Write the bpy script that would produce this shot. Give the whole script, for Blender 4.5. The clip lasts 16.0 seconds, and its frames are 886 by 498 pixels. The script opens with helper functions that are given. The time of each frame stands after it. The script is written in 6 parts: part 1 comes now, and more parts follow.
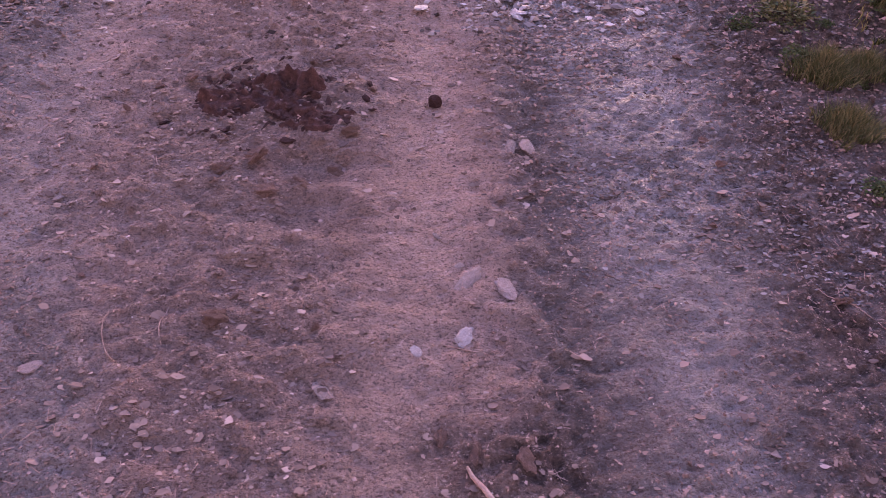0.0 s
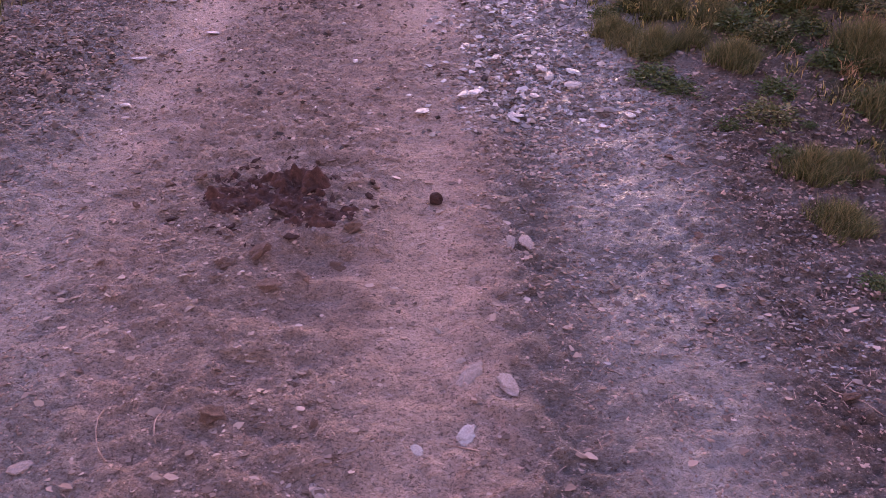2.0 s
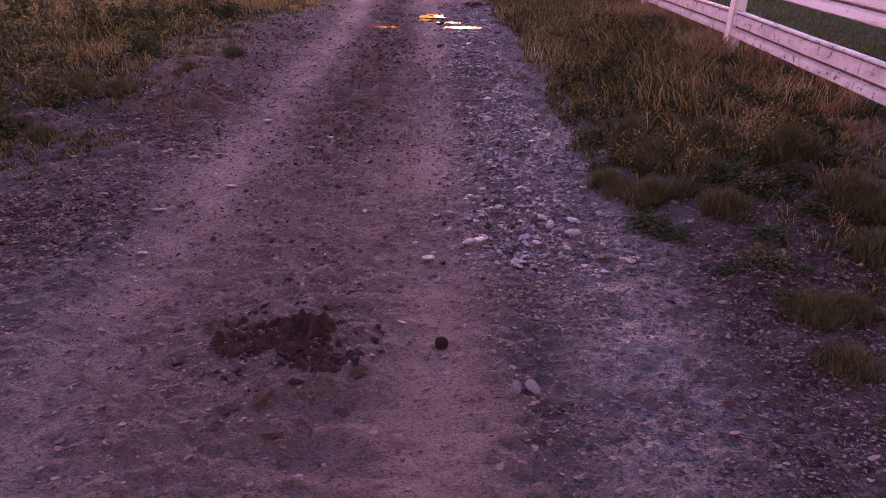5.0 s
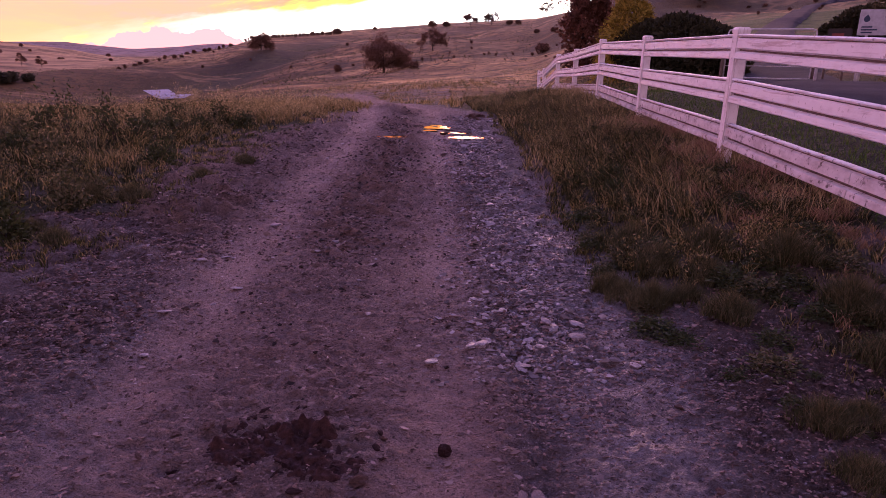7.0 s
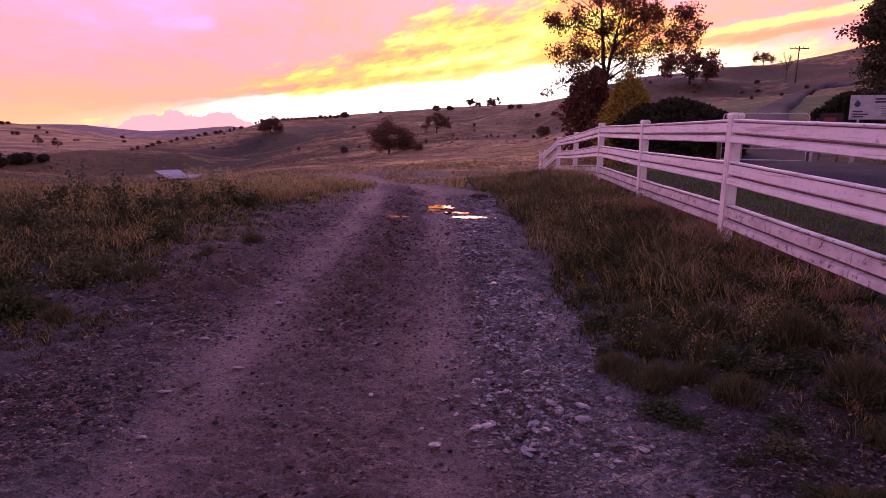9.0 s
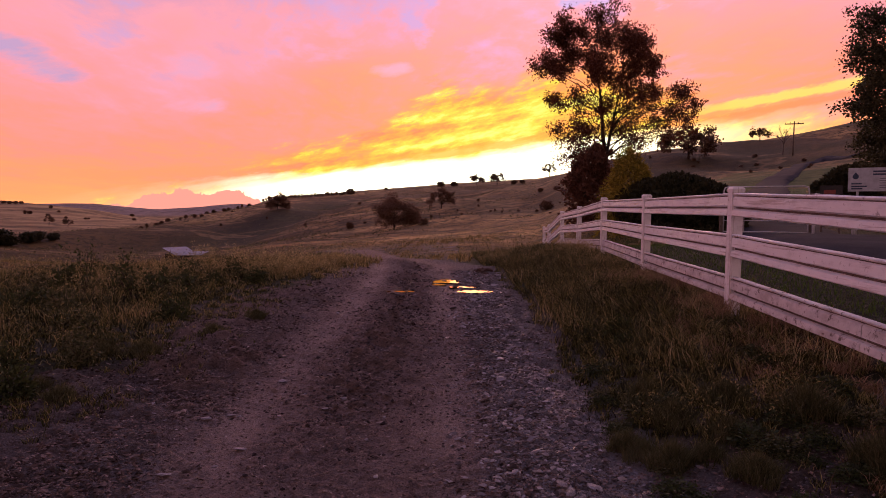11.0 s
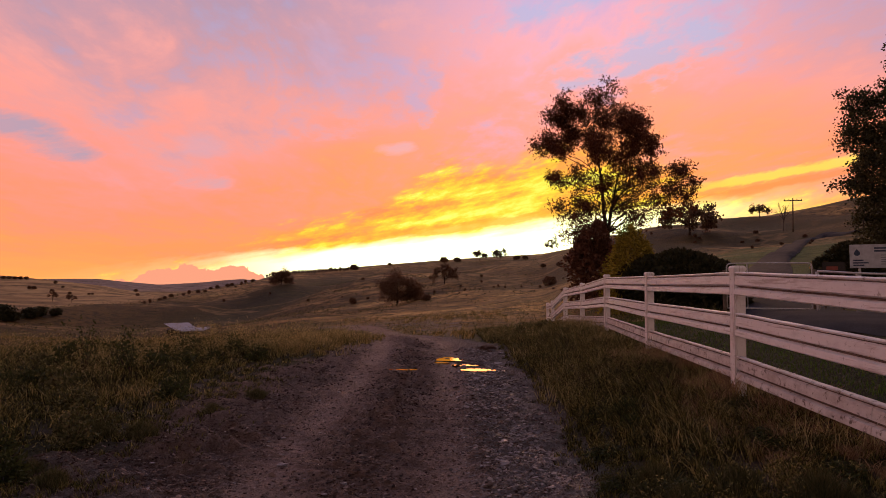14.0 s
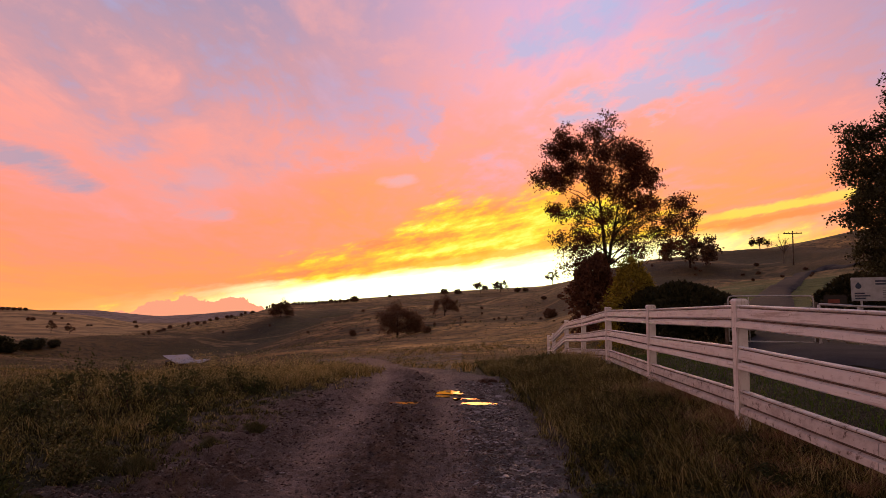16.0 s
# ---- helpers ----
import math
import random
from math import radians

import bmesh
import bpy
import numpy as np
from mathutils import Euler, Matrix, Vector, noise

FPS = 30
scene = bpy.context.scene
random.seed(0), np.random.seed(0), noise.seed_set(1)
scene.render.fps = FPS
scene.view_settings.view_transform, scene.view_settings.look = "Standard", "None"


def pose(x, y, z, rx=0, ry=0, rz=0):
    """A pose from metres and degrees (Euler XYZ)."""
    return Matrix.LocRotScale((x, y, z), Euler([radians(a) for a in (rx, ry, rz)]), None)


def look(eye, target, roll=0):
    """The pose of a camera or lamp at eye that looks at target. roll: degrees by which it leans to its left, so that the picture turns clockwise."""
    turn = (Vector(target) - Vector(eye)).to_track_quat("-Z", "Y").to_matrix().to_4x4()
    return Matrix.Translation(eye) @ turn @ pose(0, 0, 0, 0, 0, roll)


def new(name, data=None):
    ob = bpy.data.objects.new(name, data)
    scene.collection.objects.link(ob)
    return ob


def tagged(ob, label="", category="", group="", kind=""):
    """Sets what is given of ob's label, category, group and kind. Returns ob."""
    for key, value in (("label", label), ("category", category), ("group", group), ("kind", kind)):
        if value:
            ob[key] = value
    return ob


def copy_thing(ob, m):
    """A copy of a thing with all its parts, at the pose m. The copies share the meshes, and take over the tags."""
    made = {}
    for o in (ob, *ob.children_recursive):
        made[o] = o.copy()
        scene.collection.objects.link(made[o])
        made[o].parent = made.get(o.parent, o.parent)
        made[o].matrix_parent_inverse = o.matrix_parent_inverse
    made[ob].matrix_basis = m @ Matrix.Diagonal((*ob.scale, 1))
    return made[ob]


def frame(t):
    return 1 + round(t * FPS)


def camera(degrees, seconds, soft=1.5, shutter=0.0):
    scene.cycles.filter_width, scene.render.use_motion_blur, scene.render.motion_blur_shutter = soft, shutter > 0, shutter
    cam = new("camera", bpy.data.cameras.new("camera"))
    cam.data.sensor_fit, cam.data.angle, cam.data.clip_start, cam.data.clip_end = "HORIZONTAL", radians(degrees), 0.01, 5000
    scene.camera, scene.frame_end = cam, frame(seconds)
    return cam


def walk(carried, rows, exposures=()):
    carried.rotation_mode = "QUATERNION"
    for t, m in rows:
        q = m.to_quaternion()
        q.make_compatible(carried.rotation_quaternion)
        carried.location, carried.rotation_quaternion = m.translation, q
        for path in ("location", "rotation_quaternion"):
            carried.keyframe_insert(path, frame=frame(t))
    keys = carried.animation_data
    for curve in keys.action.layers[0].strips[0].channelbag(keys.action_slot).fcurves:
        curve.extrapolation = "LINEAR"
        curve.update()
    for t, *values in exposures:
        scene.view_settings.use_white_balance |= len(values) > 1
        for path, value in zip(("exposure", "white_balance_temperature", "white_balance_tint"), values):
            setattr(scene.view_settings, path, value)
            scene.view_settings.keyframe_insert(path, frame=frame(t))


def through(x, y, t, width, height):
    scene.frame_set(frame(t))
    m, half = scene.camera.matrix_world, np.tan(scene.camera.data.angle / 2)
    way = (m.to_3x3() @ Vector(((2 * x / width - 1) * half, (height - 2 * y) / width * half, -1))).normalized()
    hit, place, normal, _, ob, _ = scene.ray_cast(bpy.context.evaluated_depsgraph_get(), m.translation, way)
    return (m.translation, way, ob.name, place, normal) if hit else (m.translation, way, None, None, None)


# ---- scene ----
cam = camera(69.07, 16.0, soft=0.8)
PATH = [
    (0.0, pose(0.000, 0.000, 1.450, 42.719, -0.885, -0.000)),
    (0.5, pose(0.000, 0.001, 1.449, 44.174, -0.901, 0.079)),
    (1.0, pose(0.002, -0.000, 1.454, 46.239, -0.918, 0.117)),
    (1.5, pose(0.001, -0.006, 1.457, 48.527, -0.873, 0.021)),
    (2.0, pose(-0.002, -0.008, 1.462, 51.031, -0.780, -0.035)),
    (2.5, pose(-0.003, -0.015, 1.464, 53.669, -0.682, -0.052)),
    (3.0, pose(-0.005, -0.018, 1.465, 55.908, -0.611, -0.034)),
    (3.5, pose(-0.002, -0.021, 1.469, 57.545, -0.486, 0.067)),
    (4.0, pose(-0.001, -0.024, 1.472, 59.258, -0.358, 0.150)),
    (6.5, pose(-0.002, -0.047, 1.485, 71.064, -0.525, 0.561)),
    (7.0, pose(-0.003, -0.050, 1.487, 72.948, -0.508, 0.652)),
    (7.5, pose(-0.006, -0.054, 1.491, 74.834, -0.576, 0.773)),
    (8.0, pose(-0.007, -0.059, 1.494, 76.491, -0.652, 0.821)),
    (8.5, pose(-0.005, -0.066, 1.498, 77.893, -0.613, 0.935)),
    (9.0, pose(-0.005, -0.062, 1.500, 79.862, -0.563, 0.978)),
    (9.5, pose(-0.006, -0.063, 1.501, 81.847, -0.439, 1.090)),
    (12.0, pose(-0.005, -0.072, 1.519, 88.868, 0.160, 1.491)),
    (12.5, pose(-0.004, -0.074, 1.524, 89.976, 0.140, 1.563)),
    (13.0, pose(-0.008, -0.091, 1.526, 90.982, 0.083, 1.603)),
    (13.5, pose(-0.008, -0.095, 1.533, 92.187, 0.041, 1.614)),
    (14.0, pose(-0.001, -0.096, 1.540, 93.162, -0.022, 1.654)),
    (14.5, pose(0.002, -0.093, 1.544, 94.091, -0.110, 1.654)),
    (15.0, pose(-0.000, -0.097, 1.543, 94.946, -0.158, 1.637)),
    (15.5, pose(-0.004, -0.097, 1.538, 95.582, -0.221, 1.649)),
    (16.0, pose(-0.008, -0.103, 1.543, 96.000, -0.153, 1.683)),
]
# seconds, stops, kelvin, tint
LIGHT = [
    (0.0, 3.06, 4600, -13), (3.5, 3.20, 4580, -12), (4.2, 2.62, 4680, 5), (6.3, 1.50, 4850, 20), (7.5, 1.38, 4940, 34),
    (9.7, 0.90, 4960, 39), (11.8, 0.44, 5950, -10), (16.0, 0.40, 6150, -20),
]
walk(cam, PATH, LIGHT)


# ---------------------------------------------------------------- small tools
def part(name, bm, material, parent=None, label="", smooth=False):
    me = bpy.data.meshes.new(name)
    bm.to_mesh(me)
    bm.free()
    if smooth:
        me.polygons.foreach_set("use_smooth", [True] * len(me.polygons))
    me.materials.append(material)
    ob = new(name, me)
    ob.parent = parent
    if label:
        tagged(ob, label)
    return ob


def part_np(name, verts, faces, material, parent=None, smooth=False):
    """One mesh from arrays: verts n x 3, faces m x 3 or m x 4."""
    me = bpy.data.meshes.new(name)
    n, k = faces.shape
    me.vertices.add(len(verts))
    me.vertices.foreach_set("co", np.ascontiguousarray(verts, dtype=np.float32).ravel())
    me.loops.add(n * k)
    me.loops.foreach_set("vertex_index", np.ascontiguousarray(faces, dtype=np.int32).ravel())
    me.polygons.add(n)
    me.polygons.foreach_set("loop_start", np.arange(0, n * k, k, dtype=np.int32))
    me.polygons.foreach_set("use_smooth", np.full(n, smooth))
    me.update(calc_edges=True)
    me.materials.append(material)
    ob = new(name, me)
    ob.parent = parent
    return ob


def smooth01(x, a, b):
    t = np.clip((np.asarray(x, dtype=float) - a) / (b - a), 0, 1)
    return t * t * (3 - 2 * t)


def lattice(ix, iy, seed):
    h = (ix.astype(np.int64) * 374761393 + iy.astype(np.int64) * 668265263 + seed * 982451653) & 0x7FFFFFFF
    h = ((h ^ (h >> 13)) * 1274126177) & 0x7FFFFFFF
    return ((h ^ (h >> 16)) & 0xFFFF) / 65535.0


def vnoise(x, y, seed=0):
    """Smooth noise from -1 to 1, one lump to a unit."""
    x, y = np.asarray(x, dtype=float), np.asarray(y, dtype=float)
    ix, iy = np.floor(x), np.floor(y)
    fx, fy = x - ix, y - iy
    fx, fy = fx * fx * (3 - 2 * fx), fy * fy * (3 - 2 * fy)
    a = lattice(ix, iy, seed) * (1 - fx) + lattice(ix + 1, iy, seed) * fx
    b = lattice(ix, iy + 1, seed) * (1 - fx) + lattice(ix + 1, iy + 1, seed) * fx
    return 2 * (a * (1 - fy) + b * fy) - 1


def fbm(x, y, seed=0, octaves=4):
    total, amp = 0, 0.5
    for k in range(octaves):
        total = total + amp * vnoise(x * 2.03 ** k, y * 2.03 ** k, seed + 7 * k)
        amp *= 0.5
    return total


# ---------------------------------------------------------------- world and glow lamp
world = bpy.data.worlds.new("sunset")
scene.world = world
world.use_nodes = True
wt = world.node_tree
wt.nodes.clear()


def wn(kind):
    return wt.nodes.new(kind)


def link_in(tree, socket, v):
    if isinstance(v, (int, float, tuple)):
        socket.default_value = v
    else:
        tree.links.new(v, socket)


def wm(op, a, b=0.0, c=0.0, clamp=False):
    n = wn("ShaderNodeMath")
    n.operation, n.use_clamp = op, clamp
    for s, v in zip(n.inputs, (a, b, c)):
        link_in(wt, s, v)
    return n.outputs[0]


def wramp(fac, stops, mode="LINEAR"):
    n = wn("ShaderNodeValToRGB")
    n.color_ramp.interpolation = mode
    e = n.color_ramp.elements
    while len(e) < len(stops):
        e.new(0.5)
    for el, (p, c) in zip(e, stops):
        el.position, el.color = p, (*c, 1)
    link_in(wt, n.inputs[0], fac)
    return n.outputs[0]


def wmix(fac, a, b):
    n = wn("ShaderNodeMix")
    n.data_type = "RGBA"
    link_in(wt, n.inputs[0], fac)
    link_in(wt, n.inputs[6], a if not isinstance(a, tuple) else (*a, 1))
    link_in(wt, n.inputs[7], b if not isinstance(b, tuple) else (*b, 1))
    return n.outputs[2]


def wnoise(vec, scale, detail=4.0, rough=0.55):
    n = wn("ShaderNodeTexNoise")
    n.inputs["Scale"].default_value, n.inputs["Detail"].default_value, n.inputs["Roughness"].default_value = scale, detail, rough
    wt.links.new(vec, n.inputs["Vector"])
    return n.outputs[0]


def srgb(r, g, b):
    return tuple(((v / 255 + 0.055) / 1.055) ** 2.4 if v > 10 else v / 255 / 12.92 for v in (r, g, b))


geo = wn("ShaderNodeTexCoord")
sep = wn("ShaderNodeSeparateXYZ")
wt.links.new(geo.outputs["Generated"], sep.inputs[0])
dx, dy, dz = sep.outputs
elev = wm("MULTIPLY", wm("ARCSINE", dz), 57.2958)
azim = wm("MULTIPLY", wm("ARCTAN2", dx, dy), 57.2958)

plane = wn("ShaderNodeCombineXYZ")
link_in(wt, plane.inputs[0], wm("MULTIPLY", azim, 0.1))
link_in(wt, plane.inputs[1], wm("MULTIPLY", elev, 0.1))


def drawn(angle, long, short):
    """Cloud texture drawn out along a slant, in tens of degrees."""
    n = wn("ShaderNodeMapping")
    n.vector_type = "TEXTURE"
    n.inputs["Rotation"].default_value = (0, 0, radians(angle))
    n.inputs["Scale"].default_value = (long, short, 1.0)
    wt.links.new(plane.outputs[0], n.inputs["Vector"])
    return n.outputs[0]


# a flat sheet of high cloud, combed towards a point on the valley's horizon
lift = wm("DIVIDE", 1.0, wm("ADD", wm("MAXIMUM", dz, 0.0), 0.09))
across = wm("MULTIPLY", wm("ADD", wm("MULTIPLY", dx, 0.988), wm("MULTIPLY", dy, 0.156)), lift)
along = wm("MULTIPLY", wm("SUBTRACT", wm("MULTIPLY", dy, 0.988), wm("MULTIPLY", dx, 0.156)), lift)


def sheet(wide, long, shift, detail=6.0, rough=0.6, twist=0.0):
    c = wn("ShaderNodeCombineXYZ")
    link_in(wt, c.inputs[0], wm("ADD", wm("MULTIPLY", across, wide), shift))
    link_in(wt, c.inputs[1], wm("MULTIPLY", along, long))
    n = wn("ShaderNodeTexNoise")
    n.inputs["Scale"].default_value, n.inputs["Detail"].default_value, n.inputs["Roughness"].default_value, n.inputs["Distortion"].default_value = 1.0, detail, rough, twist
    wt.links.new(c.outputs[0], n.inputs["Vector"])
    return n.outputs[0]


def about(v, gain):
    return wm("MULTIPLY", wm("SUBTRACT", v, 0.5), gain)


broad = sheet(0.75, 0.42, 3.0, 3.0, 0.5, 0.4)
cirrus = sheet(2.3, 1.0, 7.0, 7.0, 0.62, 0.5)
curdle = sheet(8.0, 5.0, 1.0, 4.0, 0.6)
warp = wm("ADD", wm("ADD", about(broad, 20.0), about(cirrus, 20.0)), about(curdle, 6.5))
warp = wm("MULTIPLY", warp, wm("MINIMUM", wm("MULTIPLY", wm("MAXIMUM", elev, 0.0), 0.09), 1.0))
level = wm("MULTIPLY", wm("ADD", elev, warp), 1 / 45, clamp=True)

away = wramp(level, [
    (0.0, srgb(255, 150, 80)), (0.06, srgb(254, 138, 90)), (0.12, srgb(250, 132, 106)), (0.20, srgb(244, 134, 124)),
    (0.32, srgb(224, 140, 144)), (0.45, srgb(186, 134, 154)), (0.60, srgb(154, 130, 164)), (1.0, srgb(134, 130, 176))])
near = wramp(level, [
    (0.0, srgb(255, 176, 66)), (0.13, srgb(255, 154, 68)), (0.24, srgb(255, 146, 98)), (0.34, srgb(254, 144, 128)), (0.48, srgb(246, 156, 168)), (0.65, srgb(220, 156, 190)), (1.0, srgb(170, 158, 208))])
span = wm("DIVIDE", wm("SUBTRACT", azim, 11.0), 18.0)
tosun = wm("POWER", 2.71828, wm("MULTIPLY", wm("MULTIPLY", span, span), -1.0))
sky = wmix(tosun, away, near)

# lit pink edges and lavender gaps of the high sheet
weave = wm("ADD", wm("MULTIPLY", cirrus, 0.65), wm("MULTIPLY", curdle, 0.35))
aloft = wm("MULTIPLY", wm("SUBTRACT", elev, 7.0), 0.09, clamp=True)
sky = wmix(wm("MULTIPLY", wm("MULTIPLY", wm("SUBTRACT", 0.47, weave), 6.0, clamp=True), wm("MULTIPLY", aloft, 0.32)), sky, srgb(250, 160, 158))
sky = wmix(wm("MULTIPLY", wm("MULTIPLY", wm("SUBTRACT", weave, 0.53), 7.0, clamp=True), wm("MULTIPLY", aloft, 0.5)), sky, srgb(176, 156, 202))


def patch(az, el, wide, high, slant, share, colour, grain):
    """A break in the cloud about a bearing and a height."""
    a = wm("SUBTRACT", azim, az)
    e = wm("SUBTRACT", wm("SUBTRACT", elev, el), wm("MULTIPLY", a, slant))
    q = wm("ADD", wm("POWER", wm("DIVIDE", a, wide), 2.0), wm("POWER", wm("DIVIDE", e, high), 2.0))
    inside = wm("SUBTRACT", wm("SUBTRACT", 1.0, q), about(grain, 5.5))
    return wmix(wm("MULTIPLY", wm("MULTIPLY", inside, 0.9, clamp=True), share), sky, colour)


ripple = wnoise(drawn(14, 0.95, 0.30), 1.0, 6.0, 0.62)
fine = wnoise(drawn(16, 0.42, 0.13), 1.0, 6.0, 0.66)
sky = patch(-35.0, 11.4, 6.0, 1.5, -0.22, 0.7, srgb(148, 140, 172), ripple)
sky = patch(-22.0, 8.4, 2.6, 0.7, 0.05, 0.55, srgb(190, 150, 172), ripple)
sky = patch(-22.5, 11.6, 2.4, 1.1, -0.1, 0.35, srgb(184, 152, 184), ripple)
sky = patch(-11.0, 18.0, 4.0, 3.4, -0.6, 0.6, srgb(180, 154, 198), cirrus)
sky = patch(-6.0, 12.0, 1.8, 0.7, 0.1, 0.5, srgb(212, 164, 186), ripple)
sky = patch(-3.4, 17.0, 1.8, 2.6, 0.3, 0.55, srgb(170, 154, 200), curdle)
sky = patch(17.0, 19.6, 10.0, 3.0, 0.34, 0.62, srgb(158, 168, 212), curdle)
sky = patch(10.0, 24.5, 9.0, 2.2, 0.25, 0.6, srgb(156, 166, 212), curdle)
sky = patch(28.0, 27.5, 9.0, 3.0, 0.30, 0.6, srgb(150, 168, 216), fine)

# rippled gold: it climbs from the valley on the left to the tree, and lies low again past it
crown = wm("MULTIPLY", wramp(wm("MULTIPLY", wm("ADD", azim, 40.0), 1 / 80, clamp=True), [
    (0.0, (0, 0, 0)), (0.17, (0.04, 0.04, 0.04)), (0.275, (0.24, 0.24, 0.24)), (0.40, (0.48, 0.48, 0.48)), (0.47, (0.70, 0.70, 0.70)), (0.58, (0.80, 0.80, 0.80)), (0.68, (0.72, 0.72, 0.72)), (0.76, (0.52, 0.52, 0.52)), (1.0, (0.46, 0.46, 0.46))]), 15.6)
bands = wnoise(drawn(9, 1.6, 0.13), 1.0, 5.0, 0.6)
edge = wm("ADD", about(ripple, 17.0), about(fine, 16.0))
gold = wm("MULTIPLY", wm("ADD", wm("SUBTRACT", crown, elev), wm("MULTIPLY", edge, 0.5)), 0.42, clamp=True)
tone = wm("ADD", wm("MULTIPLY", fine, 0.6), wm("MULTIPLY", bands, 0.4))
depth = wm("ADD", tone, wm("MULTIPLY", wm("SUBTRACT", wm("SUBTRACT", crown, elev), 3.5), 0.028))
sky = wmix(gold, sky, wramp(depth, [(0.36, srgb(238, 124, 74)), (0.45, srgb(254, 160, 66)), (0.53, srgb(255, 200, 64)), (0.62, srgb(255, 236, 110))]))


def bar(az, el, half, thick, slant, share, colour):
    """A long thin cloud low in the glow."""
    a = wm("SUBTRACT", azim, az)
    e = wm("ADD", wm("SUBTRACT", wm("SUBTRACT", elev, el), wm("MULTIPLY", a, slant)), about(ripple, 1.6))
    e = wm("ADD", e, about(fine, 1.0))
    thin = wm("SUBTRACT", 1.0, wm("DIVIDE", wm("ABSOLUTE", e), thick), clamp=True)
    ends = wm("MULTIPLY", wm("SUBTRACT", 1.0, wm("DIVIDE", wm("ABSOLUTE", a), half)), 2.0, clamp=True)
    return wmix(wm("MULTIPLY", wm("MULTIPLY", wm("MULTIPLY", thin, 2.0, clamp=True), ends), share), sky, colour)


# the white-hot band low over the ridge
hot = wm("DIVIDE", wm("SUBTRACT", azim, 0.0), 15.5)
hot = wm("POWER", 2.71828, wm("MULTIPLY", wm("MULTIPLY", hot, hot), -1.0))
roof_el = wm("ADD", 4.9, wm("MULTIPLY", azim, 0.115))
low = wm("MULTIPLY", wm("SUBTRACT", roof_el, wm("ADD", elev, wm("ADD", about(ripple, 2.4), about(bands, 2.0)))), 0.8, clamp=True)
low = wm("MULTIPLY", low, wm("MINIMUM", wm("MULTIPLY", hot, 1.6), 1.0))
sky = wmix(low, sky, (2.3, 2.0, 1.25))
sky = bar(2.0, 5.4, 13.0, 0.5, 0.13, 0.65, srgb(240, 146, 62))
sky = bar(-11.0, 4.8, 6.0, 0.4, 0.10, 0.4, srgb(242, 144, 66))
sky = bar(-25.0, 2.9, 9.0, 0.45, 0.05, 0.5, srgb(244, 138, 84))
sky = bar(27.0, 8.9, 9.0, 0.45, 0.13, 0.65, srgb(255, 212, 84))
sky = bar(27.0, 8.0, 9.0, 0.40, 0.16, 0.6, srgb(234, 128, 74))

# a far bank of cumulus standing on the valley's horizon
bank = wm("DIVIDE", wm("ADD", azim, 22.6), 6.3)
bank = wm("POWER", 2.71828, wm("MULTIPLY", wm("MULTIPLY", bank, bank), wm("MULTIPLY", bank, wm("MULTIPLY", bank, -1.0))))
lumps = wn("ShaderNodeTexNoise")
lumps.inputs["Scale"].default_value, lumps.inputs["Detail"].default_value, lumps.inputs["Roughness"].default_value = 30.0, 7.0, 0.66
wt.links.new(geo.outputs["Generated"], lumps.inputs["Vector"])
heap = wnoise(geo.outputs["Generated"], 13.0, 2.0, 0.5)
top = wm("ADD", wm("ADD", wm("MULTIPLY", bank, 1.55), about(heap, 2.6)), about(lumps.outputs[0], 2.2))
inside = wm("MULTIPLY", wm("SUBTRACT", wm("SUBTRACT", top, 0.12), elev), 16.0, clamp=True)
sky = wmix(wm("MULTIPLY", inside, wm("MINIMUM", wm("MULTIPLY", bank, 6.0), 1.0)), sky, srgb(234, 142, 118))

# away from the sunset the dusk sky takes over
dusk = wn("ShaderNodeTexSky")
dusk.sky_type, dusk.sun_disc = "NISHITA", False
dusk.sun_elevation, dusk.sun_rotation = radians(4.0), radians(12)
pale = wn("ShaderNodeVectorMath")
pale.operation = "SCALE"
pale.inputs["Scale"].default_value = 0.10
wt.links.new(dusk.outputs[0], pale.inputs[0])
rear = wmix(0.75, pale.outputs[0], wramp(wm("MULTIPLY", elev, 1 / 90, clamp=True), [
    (0.0, srgb(204, 130, 120)), (0.18, srgb(186, 122, 120)), (0.42, srgb(122, 88, 90)), (1.0, srgb(108, 86, 98))]))
ahead = wm("MULTIPLY", wm("ADD", dy, 0.2), 1.3, clamp=True)
high = wm("SUBTRACT", 1.0, wm("MULTIPLY", wm("SUBTRACT", elev, 48.0), 1 / 36, clamp=True))
sky = wmix(wm("MULTIPLY", ahead, high), rear, sky)

back = wn("ShaderNodeBackground")
back.inputs["Strength"].default_value = 1.0
wt.links.new(sky, back.inputs[0])
out = wn("ShaderNodeOutputWorld")
wt.links.new(back.outputs[0], out.inputs[0])

# the sun is down: a broad lamp added for the bright glow ahead
glow_sun = bpy.data.lights.new("glow_sun", "SUN")
glow_sun.energy, glow_sun.angle, glow_sun.color = 1.25, radians(26), (1.0, 0.46, 0.27)
glow_sun_ob = new("glow_sun", glow_sun)
glow_sun_ob.matrix_world = look((30, 140, 24), (0, 0, 0))


# ---------------------------------------------------------------- materials
def mat(name, rough=0.9, spec=0.3):
    m = bpy.data.materials.new(name)
    m.use_nodes = True
    b = m.node_tree.nodes["Principled BSDF"]
    b.inputs["Roughness"].default_value = rough
    b.inputs["Specular IOR Level"].default_value = spec
    return m, m.node_tree, b


def m_math(t, op, a, b=0.0, clamp=False):
    n = t.nodes.new("ShaderNodeMath")
    n.operation, n.use_clamp = op, clamp
    link_in(t, n.inputs[0], a)
    link_in(t, n.inputs[1], b)
    return n.outputs[0]


